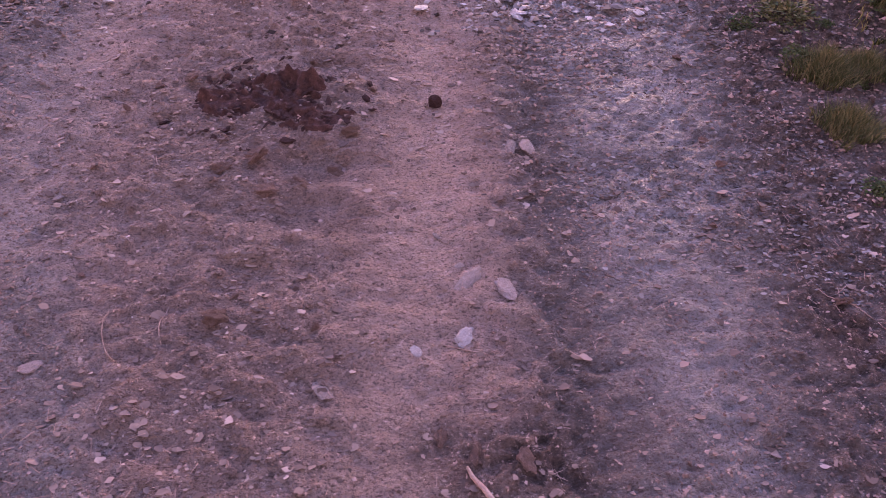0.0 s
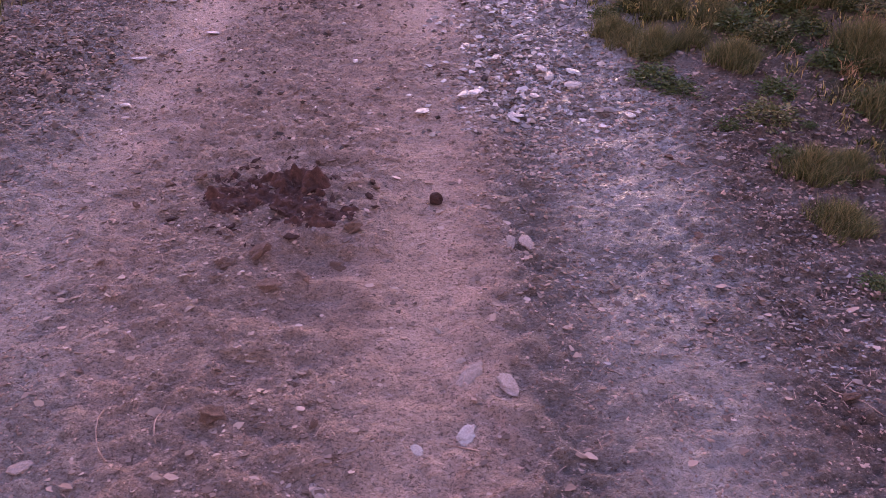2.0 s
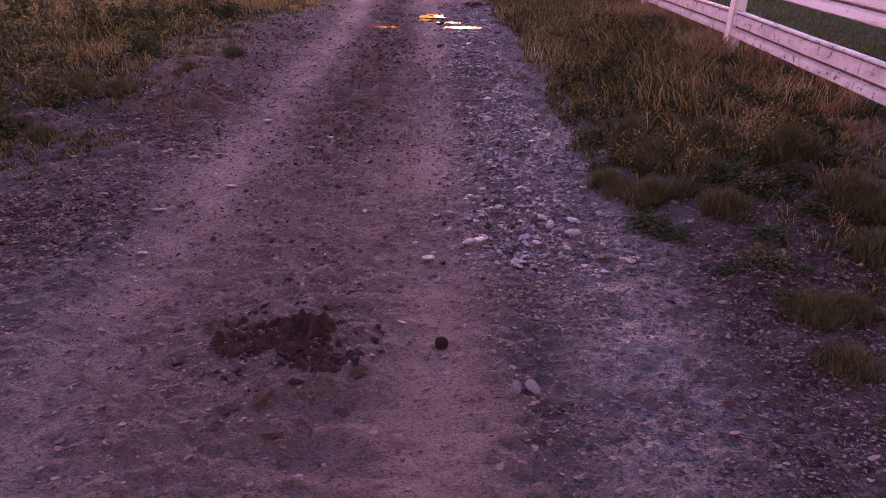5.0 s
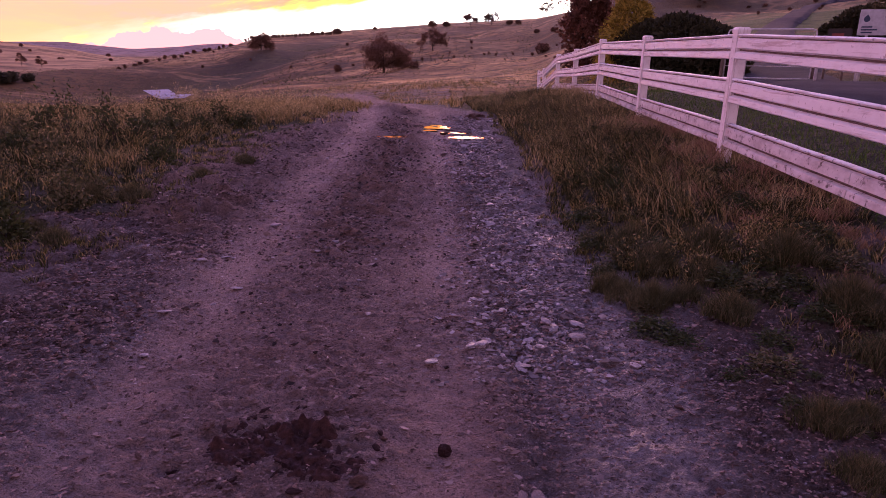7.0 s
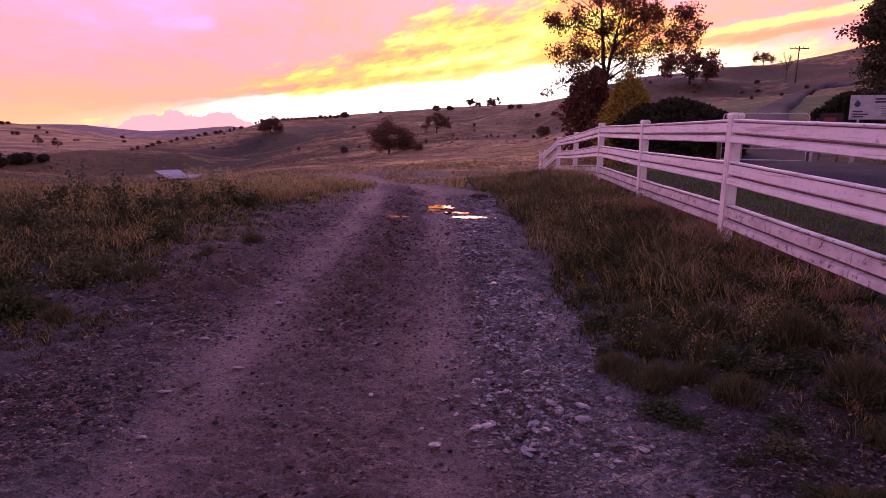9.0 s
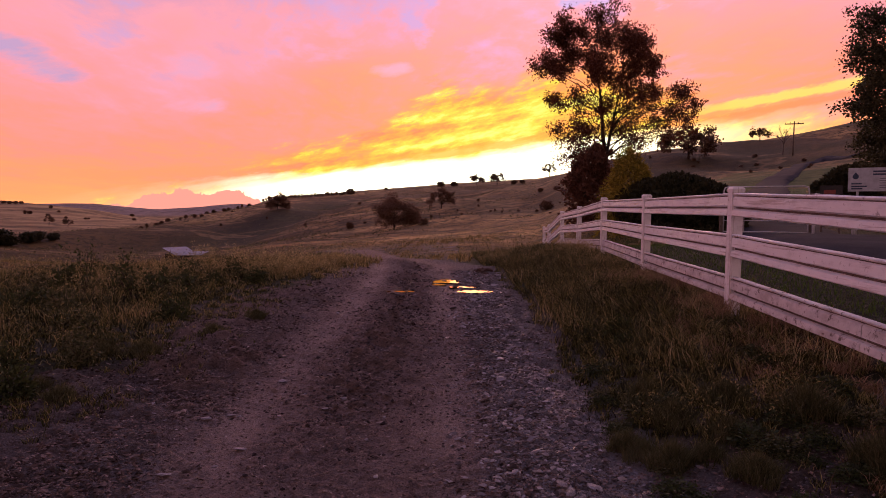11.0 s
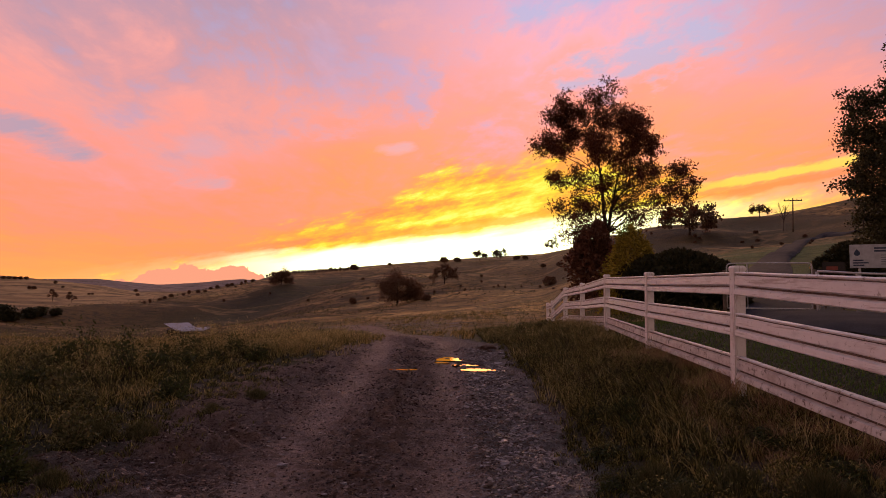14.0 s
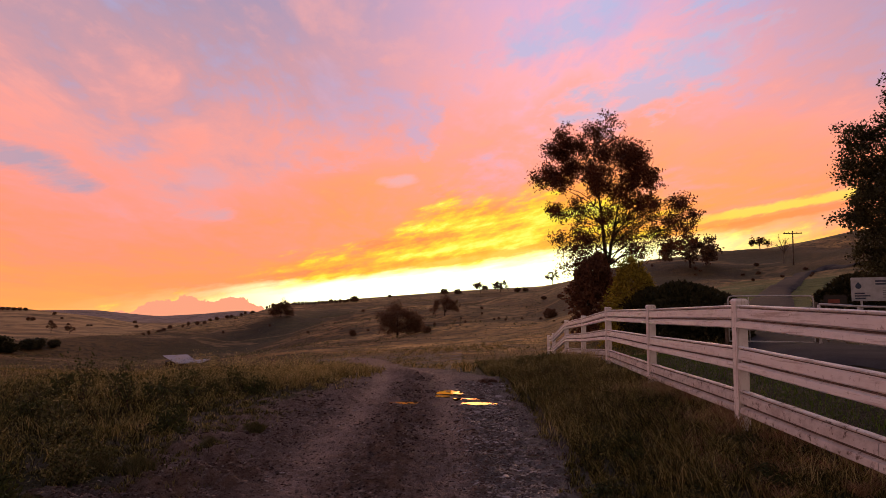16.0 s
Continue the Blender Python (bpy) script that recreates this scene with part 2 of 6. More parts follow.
def m_noise(t, scale, detail=4.0, rough=0.55, where="Object", stretch=None):
    co = t.nodes.new("ShaderNodeTexCoord").outputs[where]
    if stretch:
        mp = t.nodes.new("ShaderNodeMapping")
        mp.inputs["Scale"].default_value = stretch
        t.links.new(co, mp.inputs["Vector"])
        co = mp.outputs[0]
    n = t.nodes.new("ShaderNodeTexNoise")
    n.inputs["Scale"].default_value, n.inputs["Detail"].default_value, n.inputs["Roughness"].default_value = scale, detail, rough
    t.links.new(co, n.inputs["Vector"])
    return n.outputs[0]


def m_cells(t, scale, feature="F1"):
    co = t.nodes.new("ShaderNodeTexCoord").outputs["Object"]
    n = t.nodes.new("ShaderNodeTexVoronoi")
    n.feature = feature
    n.inputs["Scale"].default_value = scale
    t.links.new(co, n.inputs["Vector"])
    return n


def m_mix(t, fac, a, b):
    n = t.nodes.new("ShaderNodeMix")
    n.data_type = "RGBA"
    link_in(t, n.inputs[0], fac)
    link_in(t, n.inputs[6], (*a, 1) if isinstance(a, tuple) else a)
    link_in(t, n.inputs[7], (*b, 1) if isinstance(b, tuple) else b)
    return n.outputs[2]


def m_ramp(t, fac, stops):
    n = t.nodes.new("ShaderNodeValToRGB")
    e = n.color_ramp.elements
    while len(e) < len(stops):
        e.new(0.5)
    for el, (p, c) in zip(e, stops):
        el.position, el.color = p, (*c, 1)
    link_in(t, n.inputs[0], fac)
    return n.outputs[0]


def m_attr(t, name):
    n = t.nodes.new("ShaderNodeAttribute")
    n.attribute_name = name
    return n.outputs["Fac"]


def m_bump(t, b, height, strength, distance):
    n = t.nodes.new("ShaderNodeBump")
    n.inputs["Strength"].default_value, n.inputs["Distance"].default_value = strength, distance
    t.links.new(height, n.inputs["Height"])
    t.links.new(n.outputs[0], b.inputs["Normal"])


def ground_material():
    m, t, b = mat("soil and pasture", 0.95, 0.2)
    grass, rut, stony, far = m_attr(t, "grass"), m_attr(t, "rut"), m_attr(t, "stony"), m_attr(t, "far")
    damp_dark, red, slick = m_attr(t, "damp_dark"), m_attr(t, "red"), m_attr(t, "slick")
    big, mid, small, grit = m_noise(t, 0.9, 4), m_noise(t, 5, 6, 0.62), m_noise(t, 34, 6, 0.7), m_noise(t, 150, 4, 0.75)
    earth = m_ramp(t, mid, [(0.34, (0.185, 0.126, 0.106)), (0.5, (0.245, 0.169, 0.144)), (0.66, (0.30, 0.213, 0.184))])
    clay = m_ramp(t, mid, [(0.34, (0.12, 0.099, 0.094)), (0.5, (0.175, 0.149, 0.144)), (0.66, (0.235, 0.204, 0.197))])
    share = m_math(t, "ADD", red, m_math(t, "MULTIPLY", m_math(t, "SUBTRACT", small, 0.5), 0.9), clamp=True)
    soil = m_mix(t, share, clay, earth)
    soil = m_mix(t, m_math(t, "MULTIPLY", rut, 0.75), soil, m_ramp(t, small, [(0.3, (0.28, 0.205, 0.175)), (0.7, (0.41, 0.305, 0.262))]))
    soil = m_mix(t, m_math(t, "MULTIPLY", stony, 0.6), soil, m_ramp(t, small, [(0.38, (0.11, 0.088, 0.085)), (0.64, (0.30, 0.255, 0.25))]))
    # dark trampled soil, with the shade between clods put into its colour
    wet_dark = m_math(t, "MULTIPLY", damp_dark, m_ramp(t, mid, [(0.40, (0.3, 0.3, 0.3)), (0.55, (1, 1, 1))]))
    soil = m_mix(t, wet_dark, soil, m_ramp(t, small, [(0.4, (0.026, 0.0185, 0.016)), (0.65, (0.125, 0.087, 0.073))]))
    sheen = m_math(t, "MULTIPLY", slick, m_ramp(t, mid, [(0.35, (0.25, 0.25, 0.25)), (0.6, (1, 1, 1))]))
    sheen = m_math(t, "MULTIPLY", sheen, m_math(t, "SUBTRACT", 1.0, m_math(t, "MULTIPLY", wet_dark, 0.85)))
    # clay grey with a bluish cast: the sky's sheen put into the colour
    soil = m_mix(t, m_math(t, "MULTIPLY", sheen, 0.65), soil, m_ramp(t, small, [(0.35, (0.085, 0.076, 0.080)), (0.65, (0.27, 0.245, 0.258))]))
    flake = m_noise(t, 105, 5, 0.75, stretch=(0.7, 1.3, 1.0))
    # low spots of flake and grit darkened: relief shade put into the colour
    soil = m_mix(t, m_ramp(t, flake, [(0.39, (0.85, 0.85, 0.85)), (0.455, (0, 0, 0))]), soil, (0.070, 0.046, 0.042))
    soil = m_mix(t, m_ramp(t, flake, [(0.57, (0, 0, 0)), (0.68, (0.55, 0.55, 0.55))]), soil, (0.48, 0.37, 0.34))
    soil = m_mix(t, m_ramp(t, grit, [(0.38, (0.8, 0.8, 0.8)), (0.46, (0, 0, 0))]), soil, (0.09, 0.063, 0.056))
    t.links.new(m_math(t, "SUBTRACT", 0.95, m_math(t, "MULTIPLY", sheen, 0.58)), b.inputs["Roughness"])
    t.links.new(m_math(t, "ADD", 0.2, m_math(t, "MULTIPLY", sheen, 0.9)), b.inputs["Specular IOR Level"])
    straw = m_ramp(t, small, [(0.35, (0.016, 0.018, 0.007)), (0.52, (0.045, 0.042, 0.016)), (0.68, (0.11, 0.085, 0.04))])
    turf = m_mix(t, big, (0.022, 0.028, 0.010), straw)
    wide = m_noise(t, 0.03, 7, 0.66)
    sweep = m_noise(t, 0.012, 6, 0.62, stretch=(1.0, 0.4, 1.0))
    # grass colour raised and reddened: sunset glare over the hill is put in
    pasture = m_ramp(t, wide, [(0.40, (0.16, 0.092, 0.030)), (0.5, (0.34, 0.205, 0.070)), (0.58, (0.54, 0.35, 0.125))])
    pasture = m_mix(t, m_ramp(t, sweep, [(0.44, (0, 0, 0)), (0.54, (0.85, 0.85, 0.85))]), pasture, (0.075, 0.050, 0.014))
    tufts = m_noise(t, 0.5, 5, 0.72)
    pasture = m_mix(t, m_ramp(t, tufts, [(0.5, (0, 0, 0)), (0.57, (0.9, 0.9, 0.9))]), pasture, (0.040, 0.028, 0.010))
    pasture = m_mix(t, m_ramp(t, m_noise(t, 0.13, 5, 0.7), [(0.47, (0, 0, 0)), (0.56, (0.6, 0.6, 0.6))]), pasture, (0.06, 0.038, 0.013))
    pasture = m_mix(t, m_math(t, "MULTIPLY", m_attr(t, "ochre"), 0.75), pasture, m_ramp(t, wide, [(0.42, (0.24, 0.155, 0.07)), (0.58, (0.46, 0.32, 0.15))]))
    pasture = m_mix(t, m_attr(t, "creek"), pasture, m_ramp(t, tufts, [(0.4, (0.022, 0.022, 0.008)), (0.6, (0.06, 0.052, 0.018))]))
    pasture = m_mix(t, m_attr(t, "green"), pasture, m_ramp(t, tufts, [(0.35, (0.034, 0.056, 0.010)), (0.65, (0.095, 0.130, 0.028))]))
    # far ranges greyed by distance: haze put into their base colour
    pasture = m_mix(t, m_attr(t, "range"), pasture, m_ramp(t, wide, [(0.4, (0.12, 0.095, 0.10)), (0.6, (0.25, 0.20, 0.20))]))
    fold = m_noise(t, 0.016, 5, 0.6, stretch=(0.8, 1.0, 1.0))
    pasture = m_mix(t, m_ramp(t, fold, [(0.485, (0, 0, 0)), (0.50, (0.4, 0.4, 0.4)), (0.515, (0, 0, 0))]), pasture, (0.36, 0.24, 0.11))
    pasture = m_mix(t, m_ramp(t, fold, [(0.40, (0, 0, 0)), (0.44, (0.7, 0.7, 0.7)), (0.48, (0, 0, 0))]), pasture, (0.035, 0.027, 0.012))
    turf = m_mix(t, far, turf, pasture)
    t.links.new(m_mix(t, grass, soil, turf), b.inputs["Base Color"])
    # heights in metres: torn crust, crumbs of two sizes, grit
    crumb = m_math(t, "SUBTRACT", 0.5, m_cells(t, 62).outputs["Distance"], clamp=True)
    crumb = m_math(t, "MULTIPLY", crumb, m_ramp(t, m_noise(t, 17, 4, 0.6), [(0.40, (0.1, 0.1, 0.1)), (0.60, (1, 1, 1))]))
    bits = m_math(t, "SUBTRACT", 0.45, m_cells(t, 170).outputs["Distance"], clamp=True)
    torn = m_ramp(t, m_noise(t, 21, 6, 0.64, stretch=(0.75, 1.3, 1.0)), [(0.40, (0, 0, 0)), (0.425, (0.35, 0.35, 0.35)), (0.50, (0.4, 0.4, 0.4)), (0.525, (0.75, 0.75, 0.75)), (0.59, (0.8, 0.8, 0.8)), (0.615, (1, 1, 1))])
    h = m_math(t, "ADD", m_math(t, "MULTIPLY", small, 0.030), m_math(t, "MULTIPLY", flake, 0.011))
    h = m_math(t, "ADD", h, m_math(t, "MULTIPLY", torn, 0.010))
    h = m_math(t, "ADD", h, m_math(t, "MULTIPLY", crumb, 0.022))
    h = m_math(t, "ADD", h, m_math(t, "MULTIPLY", bits, 0.007))
    h = m_math(t, "ADD", h, m_math(t, "MULTIPLY", grit, 0.003))
    h = m_math(t, "MULTIPLY", h, m_math(t, "SUBTRACT", 1.1, m_math(t, "MULTIPLY", rut, 0.35)))
    h = m_math(t, "MULTIPLY", h, m_math(t, "ADD", 1.0, m_math(t, "MULTIPLY", slick, 0.7)))
    m_bump(t, b, h, 1.0, 1.0)
    return m


def speckled(name, dark, light, scale, rough=0.9, spec=0.3, bump=0.004, fine_scale=None, vary=0.0):
    m, t, b = mat(name, rough, spec)
    n = m_noise(t, scale, 5, 0.62)
    col = m_ramp(t, n, [(0.3, dark), (0.7, light)])
    f = m_noise(t, fine_scale or scale * 7, 3, 0.7)
    col = m_mix(t, m_ramp(t, f, [(0.35, (0.5, 0.5, 0.5)), (0.6, (0, 0, 0))]), col, tuple(c * 0.6 for c in dark))
    if vary:
        r = t.nodes.new("ShaderNodeObjectInfo").outputs["Random"]
        hsv = t.nodes.new("ShaderNodeHueSaturation")
        link_in(t, hsv.inputs["Value"], m_math(t, "ADD", 1 - vary, m_math(t, "MULTIPLY", r, 2 * vary)))
        t.links.new(col, hsv.inputs["Color"])
        col = hsv.outputs[0]
    t.links.new(col, b.inputs["Base Color"])
    if bump:
        m_bump(t, b, m_math(t, "ADD", n, m_math(t, "MULTIPLY", f, 0.4)), 0.8, bump)
    return m


def blades_material(name, stops, rough=0.7, through=0.25):
    """Grass or leaves: each blade its own shade."""
    m, t, b = mat(name, rough, 0.25)
    r = t.nodes.new("ShaderNodeNewGeometry").outputs["Random Per Island"]
    patchy = m_noise(t, 0.8, 3)
    fac = m_math(t, "ADD", m_math(t, "MULTIPLY", r, 0.55), m_math(t, "MULTIPLY", patchy, 0.45))
    col = m_ramp(t, fac, stops)
    t.links.new(col, b.inputs["Base Color"])
    if through:
        tr = t.nodes.new("ShaderNodeBsdfTranslucent")
        t.links.new(col, tr.inputs["Color"])
        mx = t.nodes.new("ShaderNodeMixShader")
        mx.inputs[0].default_value = through
        t.links.new(b.outputs[0], mx.inputs[1])
        t.links.new(tr.outputs[0], mx.inputs[2])
        t.links.new(mx.outputs[0], t.nodes["Material Output"].inputs["Surface"])
    return m


def fence_paint(name, streaked):
    m, t, b = mat(name, 0.55, 0.4)
    grime = m_noise(t, 5, 6, 0.65, stretch=(1, 1, 2.5))
    flake = m_noise(t, 22, 5, 0.7)
    col = m_ramp(t, grime, [(0.3, (0.70, 0.67, 0.66)), (0.5, (0.84, 0.82, 0.81)), (0.8, (0.88, 0.87, 0.86))])
    col = m_mix(t, m_ramp(t, flake, [(0.60, (0, 0, 0)), (0.72, (0.75, 0.75, 0.75))]), col, (0.16, 0.11, 0.085))
    streak = m_noise(t, 9, 5, 0.62, stretch=(1, 0.22, 4.5) if streaked else (4.0, 4.0, 0.35))
    col = m_mix(t, m_ramp(t, streak, [(0.54, (0, 0, 0)), (0.66, (0.6, 0.6, 0.6))]), col, (0.34, 0.26, 0.22))
    t.links.new(col, b.inputs["Base Color"])
    m_bump(t, b, flake, 0.5, 0.003)
    return m


def wear_paint():
    m, t, b = mat("stained white paint", 0.65, 0.35)
    grime = m_noise(t, 4, 6, 0.7, stretch=(1, 1, 2))
    flake = m_noise(t, 14, 6, 0.72)
    col = m_ramp(t, grime, [(0.3, (0.40, 0.36, 0.34)), (0.55, (0.66, 0.63, 0.61)), (0.8, (0.78, 0.76, 0.74))])
    col = m_mix(t, m_ramp(t, flake, [(0.55, (0, 0, 0)), (0.63, (0.9, 0.9, 0.9))]), col, (0.10, 0.07, 0.055))
    t.links.new(col, b.inputs["Base Color"])
    m_bump(t, b, flake, 0.6, 0.004)
    return m


M_GROUND = ground_material()
# grey stone lightened: sky gleam on flat tops is put into the colour
M_STONE = speckled("grey field stone", (0.16, 0.14, 0.14), (0.34, 0.305, 0.315), 9, 0.55, 0.5, 0.006, vary=0.28)
M_PALE = speckled("pale quartz stone", (0.20, 0.172, 0.172), (0.33, 0.29, 0.295), 12, 0.8, 0.35, 0.005, vary=0.12)
M_DUSTY = speckled("dust-covered stone", (0.155, 0.120, 0.113), (0.29, 0.235, 0.225), 14, 0.9, 0.2, 0.006, vary=0.15)
M_DUNG = speckled("dry dark manure", (0.024, 0.013, 0.013), (0.10, 0.055, 0.050), 30, 0.95, 0.15, 0.02)
M_CLOD = speckled("clod of earth", (0.09, 0.058, 0.05), (0.22, 0.15, 0.125), 24, 0.95, 0.15, 0.012, vary=0.2)
M_TWIG = speckled("bleached twig", (0.14, 0.092, 0.078), (0.31, 0.225, 0.195), 30, 0.85, 0.2, 0.0, vary=0.3)
M_PAINT = fence_paint("weathered white rail paint", True)
M_POST = fence_paint("weathered white post paint", False)
M_WORN = wear_paint()
# groove floors: grime, darkened further by recess shade put into the colour
M_GROOVE = speckled("grime and shade in the rail grooves", (0.07, 0.055, 0.05), (0.26, 0.21, 0.19), 12, 0.9, 0.2, 0.003)
M_ROAD = speckled("gravelled bitumen", (0.024, 0.025, 0.031), (0.055, 0.056, 0.068), 1.2, 1.0, 0.08, 0.01, fine_scale=30)
M_BARK = speckled("dark bark", (0.03, 0.022, 0.017), (0.09, 0.065, 0.05), 6, 0.95, 0.2, 0.02)
M_STEEL = speckled("galvanised steel tube", (0.45, 0.45, 0.47), (0.68, 0.68, 0.70), 8, 0.45, 0.5, 0.0)
M_ROOF = speckled("old corrugated iron", (0.28, 0.30, 0.35), (0.46, 0.48, 0.54), 0.8, 0.5, 0.5, 0.0, fine_scale=4)
M_SHEDWALL = speckled("dark timber boards", (0.03, 0.024, 0.02), (0.08, 0.06, 0.05), 3, 0.9, 0.2, 0.004)
M_SIGN = speckled("white enamelled sign", (0.44, 0.47, 0.53), (0.54, 0.57, 0.63), 2, 0.5, 0.4, 0.0, fine_scale=5)
M_INK = speckled("dark blue sign ink", (0.03, 0.05, 0.10), (0.05, 0.08, 0.14), 4, 0.5, 0.3, 0.0)
M_GREYINK = speckled("grey sign ink", (0.16, 0.18, 0.22), (0.24, 0.26, 0.30), 4, 0.5, 0.3, 0.0)
M_BLACK = speckled("black painted metal", (0.015, 0.014, 0.014), (0.04, 0.036, 0.034), 5, 0.6, 0.4, 0.0)
M_RED = speckled("faded red label", (0.20, 0.05, 0.04), (0.30, 0.09, 0.07), 9, 0.6, 0.3, 0.0)
M_POLE = speckled("weathered timber pole", (0.10, 0.08, 0.065), (0.22, 0.18, 0.15), 2, 0.9, 0.2, 0.01)
M_VERGE = blades_material("verge grass", [(0.25, (0.010, 0.013, 0.003)), (0.44, (0.044, 0.050, 0.011)), (0.60, (0.118, 0.115, 0.030)), (0.80, (0.46, 0.36, 0.14))])
M_DRY = blades_material("dry straw", [(0.2, (0.10, 0.060, 0.032)), (0.5, (0.25, 0.155, 0.082)), (0.8, (0.48, 0.33, 0.19))])
M_TUSSOCK = blades_material("tussock grass", [(0.15, (0.028, 0.036, 0.011)), (0.5, (0.085, 0.090, 0.033)), (0.85, (0.24, 0.20, 0.10))])
M_LAWN = blades_material("mown grass", [(0.2, (0.045, 0.085, 0.012)), (0.8, (0.13, 0.19, 0.035))])
M_MEADOW = blades_material("meadow grass", [(0.2, (0.07, 0.068, 0.018)), (0.42, (0.17, 0.14, 0.042)), (0.6, (0.34, 0.26, 0.095)), (0.8, (0.55, 0.42, 0.19))])
M_MIXED = blades_material("mixed meadow heads", [(0.2, (0.038, 0.047, 0.018)), (0.42, (0.105, 0.115, 0.046)), (0.6, (0.22, 0.208, 0.092)), (0.8, (0.43, 0.385, 0.20))], through=0.35)
M_PALEHEAD = blades_material("pale seed heads", [(0.2, (0.17, 0.145, 0.058)), (0.5, (0.36, 0.30, 0.125)), (0.8, (0.62, 0.51, 0.24))], through=0.4)
M_WEED = blades_material("weed leaves", [(0.2, (0.022, 0.033, 0.010)), (0.8, (0.085, 0.10, 0.030))])
M_LEAF = blades_material("dark tree leaves", [(0.2, (0.060, 0.022, 0.012)), (0.8, (0.19, 0.070, 0.032))], through=0.42)
M_HEDGE = blades_material("dark hedge leaves", [(0.2, (0.020, 0.025, 0.011)), (0.8, (0.062, 0.060, 0.026))], through=0.15)
M_DENSE = blades_material("dull evergreen leaves", [(0.2, (0.030, 0.032, 0.014)), (0.8, (0.10, 0.092, 0.040))], through=0.25)
M_LIME = blades_material("lime green needles", [(0.2, (0.12, 0.105, 0.012)), (0.8, (0.48, 0.37, 0.05))], through=0.2)
M_RUST = blades_material("reddish brown leaves", [(0.2, (0.07, 0.034, 0.022)), (0.8, (0.20, 0.095, 0.058))], through=0.2)
M_SCRUB = blades_material("far scrub leaves", [(0.2, (0.085, 0.048, 0.030)), (0.8, (0.20, 0.115, 0.068))], through=0.2)


def water_material():
    """Muddy brown water: a skin that mirrors the sky, its reflection tinted orange."""
    m, t, b = mat("muddy puddle water", 0.4, 0.0)
    n = m_noise(t, 3, 3)
    t.links.new(m_ramp(t, n, [(0.3, (0.03, 0.02, 0.014)), (0.7, (0.06, 0.04, 0.028))]), b.inputs["Base Color"])
    skin = t.nodes.new("ShaderNodeBsdfGlossy")
    # the sunset's orange is put into the mirror colour
    skin.inputs["Color"].default_value = (0.80, 0.44, 0.27, 1)
    skin.inputs["Roughness"].default_value = 0.01
    m_bump(t, skin, m_noise(t, 14, 3, stretch=(1, 2.5, 1)), 0.06, 0.01)
    fr = t.nodes.new("ShaderNodeFresnel")
    fr.inputs["IOR"].default_value = 1.33
    mx = t.nodes.new("ShaderNodeMixShader")
    t.links.new(fr.outputs[0], mx.inputs[0])
    t.links.new(b.outputs[0], mx.inputs[1])
    t.links.new(skin.outputs[0], mx.inputs[2])
    t.links.new(mx.outputs[0], t.nodes["Material Output"].inputs["Surface"])
    return m


M_WATER = water_material()

# ---------------------------------------------------------------- the lie of the land
# bearing (degrees right of the track): heights at 40, 80, 160, 300 and 450 m
LAND = {
    -180: (0.6, 1.0, 2.0, 5, 8), -70: (-0.6, -2.0, -4, -4, -2), -36: (-1.2, -3.2, -6.0, -9, -10), -30: (-1.9, -3.5, -6.0, -8, -10),
    -25: (-2.3, -3.7, -5.0, -3.6, -9), -20: (-2.0, -3.5, -3.5, 1.2, -2), -16: (-1.5, -3.0, -2.2, 4.0, 9.0), -8: (-1.1, -2.4, -0.5, 7.0, 14.4),
    0: (-0.7, -1.6, 1.2, 10, 19.2), 7: (-0.5, -0.6, 3.2, 12, 22), 12: (0.3, 1.6, 8, 21.5, 27), 18: (1.2, 3.4, 10, 26.5, 32), 25: (1.5, 4.0, 11, 30.2, 38),
    31: (1.7, 4.6, 13, 35, 42), 45: (2.2, 6, 15, 38, 48), 100: (1.5, 3, 6, 14, 20), 180: (0.6, 1.0, 2.0, 5, 8),
}
BEARINGS = np.array(sorted(LAND))
HEIGHTS = np.array([LAND[b] for b in sorted(LAND)], dtype=float)
RINGS = np.array([40.0, 80, 160, 300, 450])


def far_z(az, r):
    cols = np.stack([np.interp(az, BEARINGS, HEIGHTS[:, k]) for k in range(5)])
    lr = np.log(np.clip(r, 40, 450))
    marks = np.log(RINGS)
    z = np.zeros_like(r)
    for k in range(4):
        t = (lr - marks[k]) / (marks[k + 1] - marks[k])
        on = (t >= 0) & (t <= 1)
        s = t if k < 3 else t * (1.6 - 0.6 * t)
        z = np.where(on, cols[k] * (1 - s) + cols[k + 1] * s, z)
    # behind the ridge the land drops, then the far ranges rise
    drop = smooth01(r, 460, 900)
    z = z * (1 - drop) + drop * -16
    spur = np.exp(-((r - 850) / 230) ** 2) * (26 * smooth01(az, -24, -37) + 6 * np.exp(-((az + 29) / 4) ** 2))
    spur = spur * smooth01(az, -120, -60)
    top = 18 + 14 * np.exp(-((az + 31) / 2.6) ** 2) + 12 * np.exp(-((az + 18.5) / 3.0) ** 2) + 9 * np.exp(-((az + 36) / 2) ** 2) + 5 * vnoise(az * 0.4, az * 0, 5)
    top = top - 17 * np.exp(-((az + 25) / 2.0) ** 2)
    return z + spur + np.exp(-((r - 2900) / 500) ** 2) * (top + 10)


# a dry creek draining the valley, fitted to the camera's view: bearing and distance
CREEK = [(r * math.sin(radians(a)), r * math.cos(radians(a))) for a, r in ((-60, 70), (-38, 84), (-30, 98), (-25, 120), (-17, 190), (-11, 262), (-7, 320))]


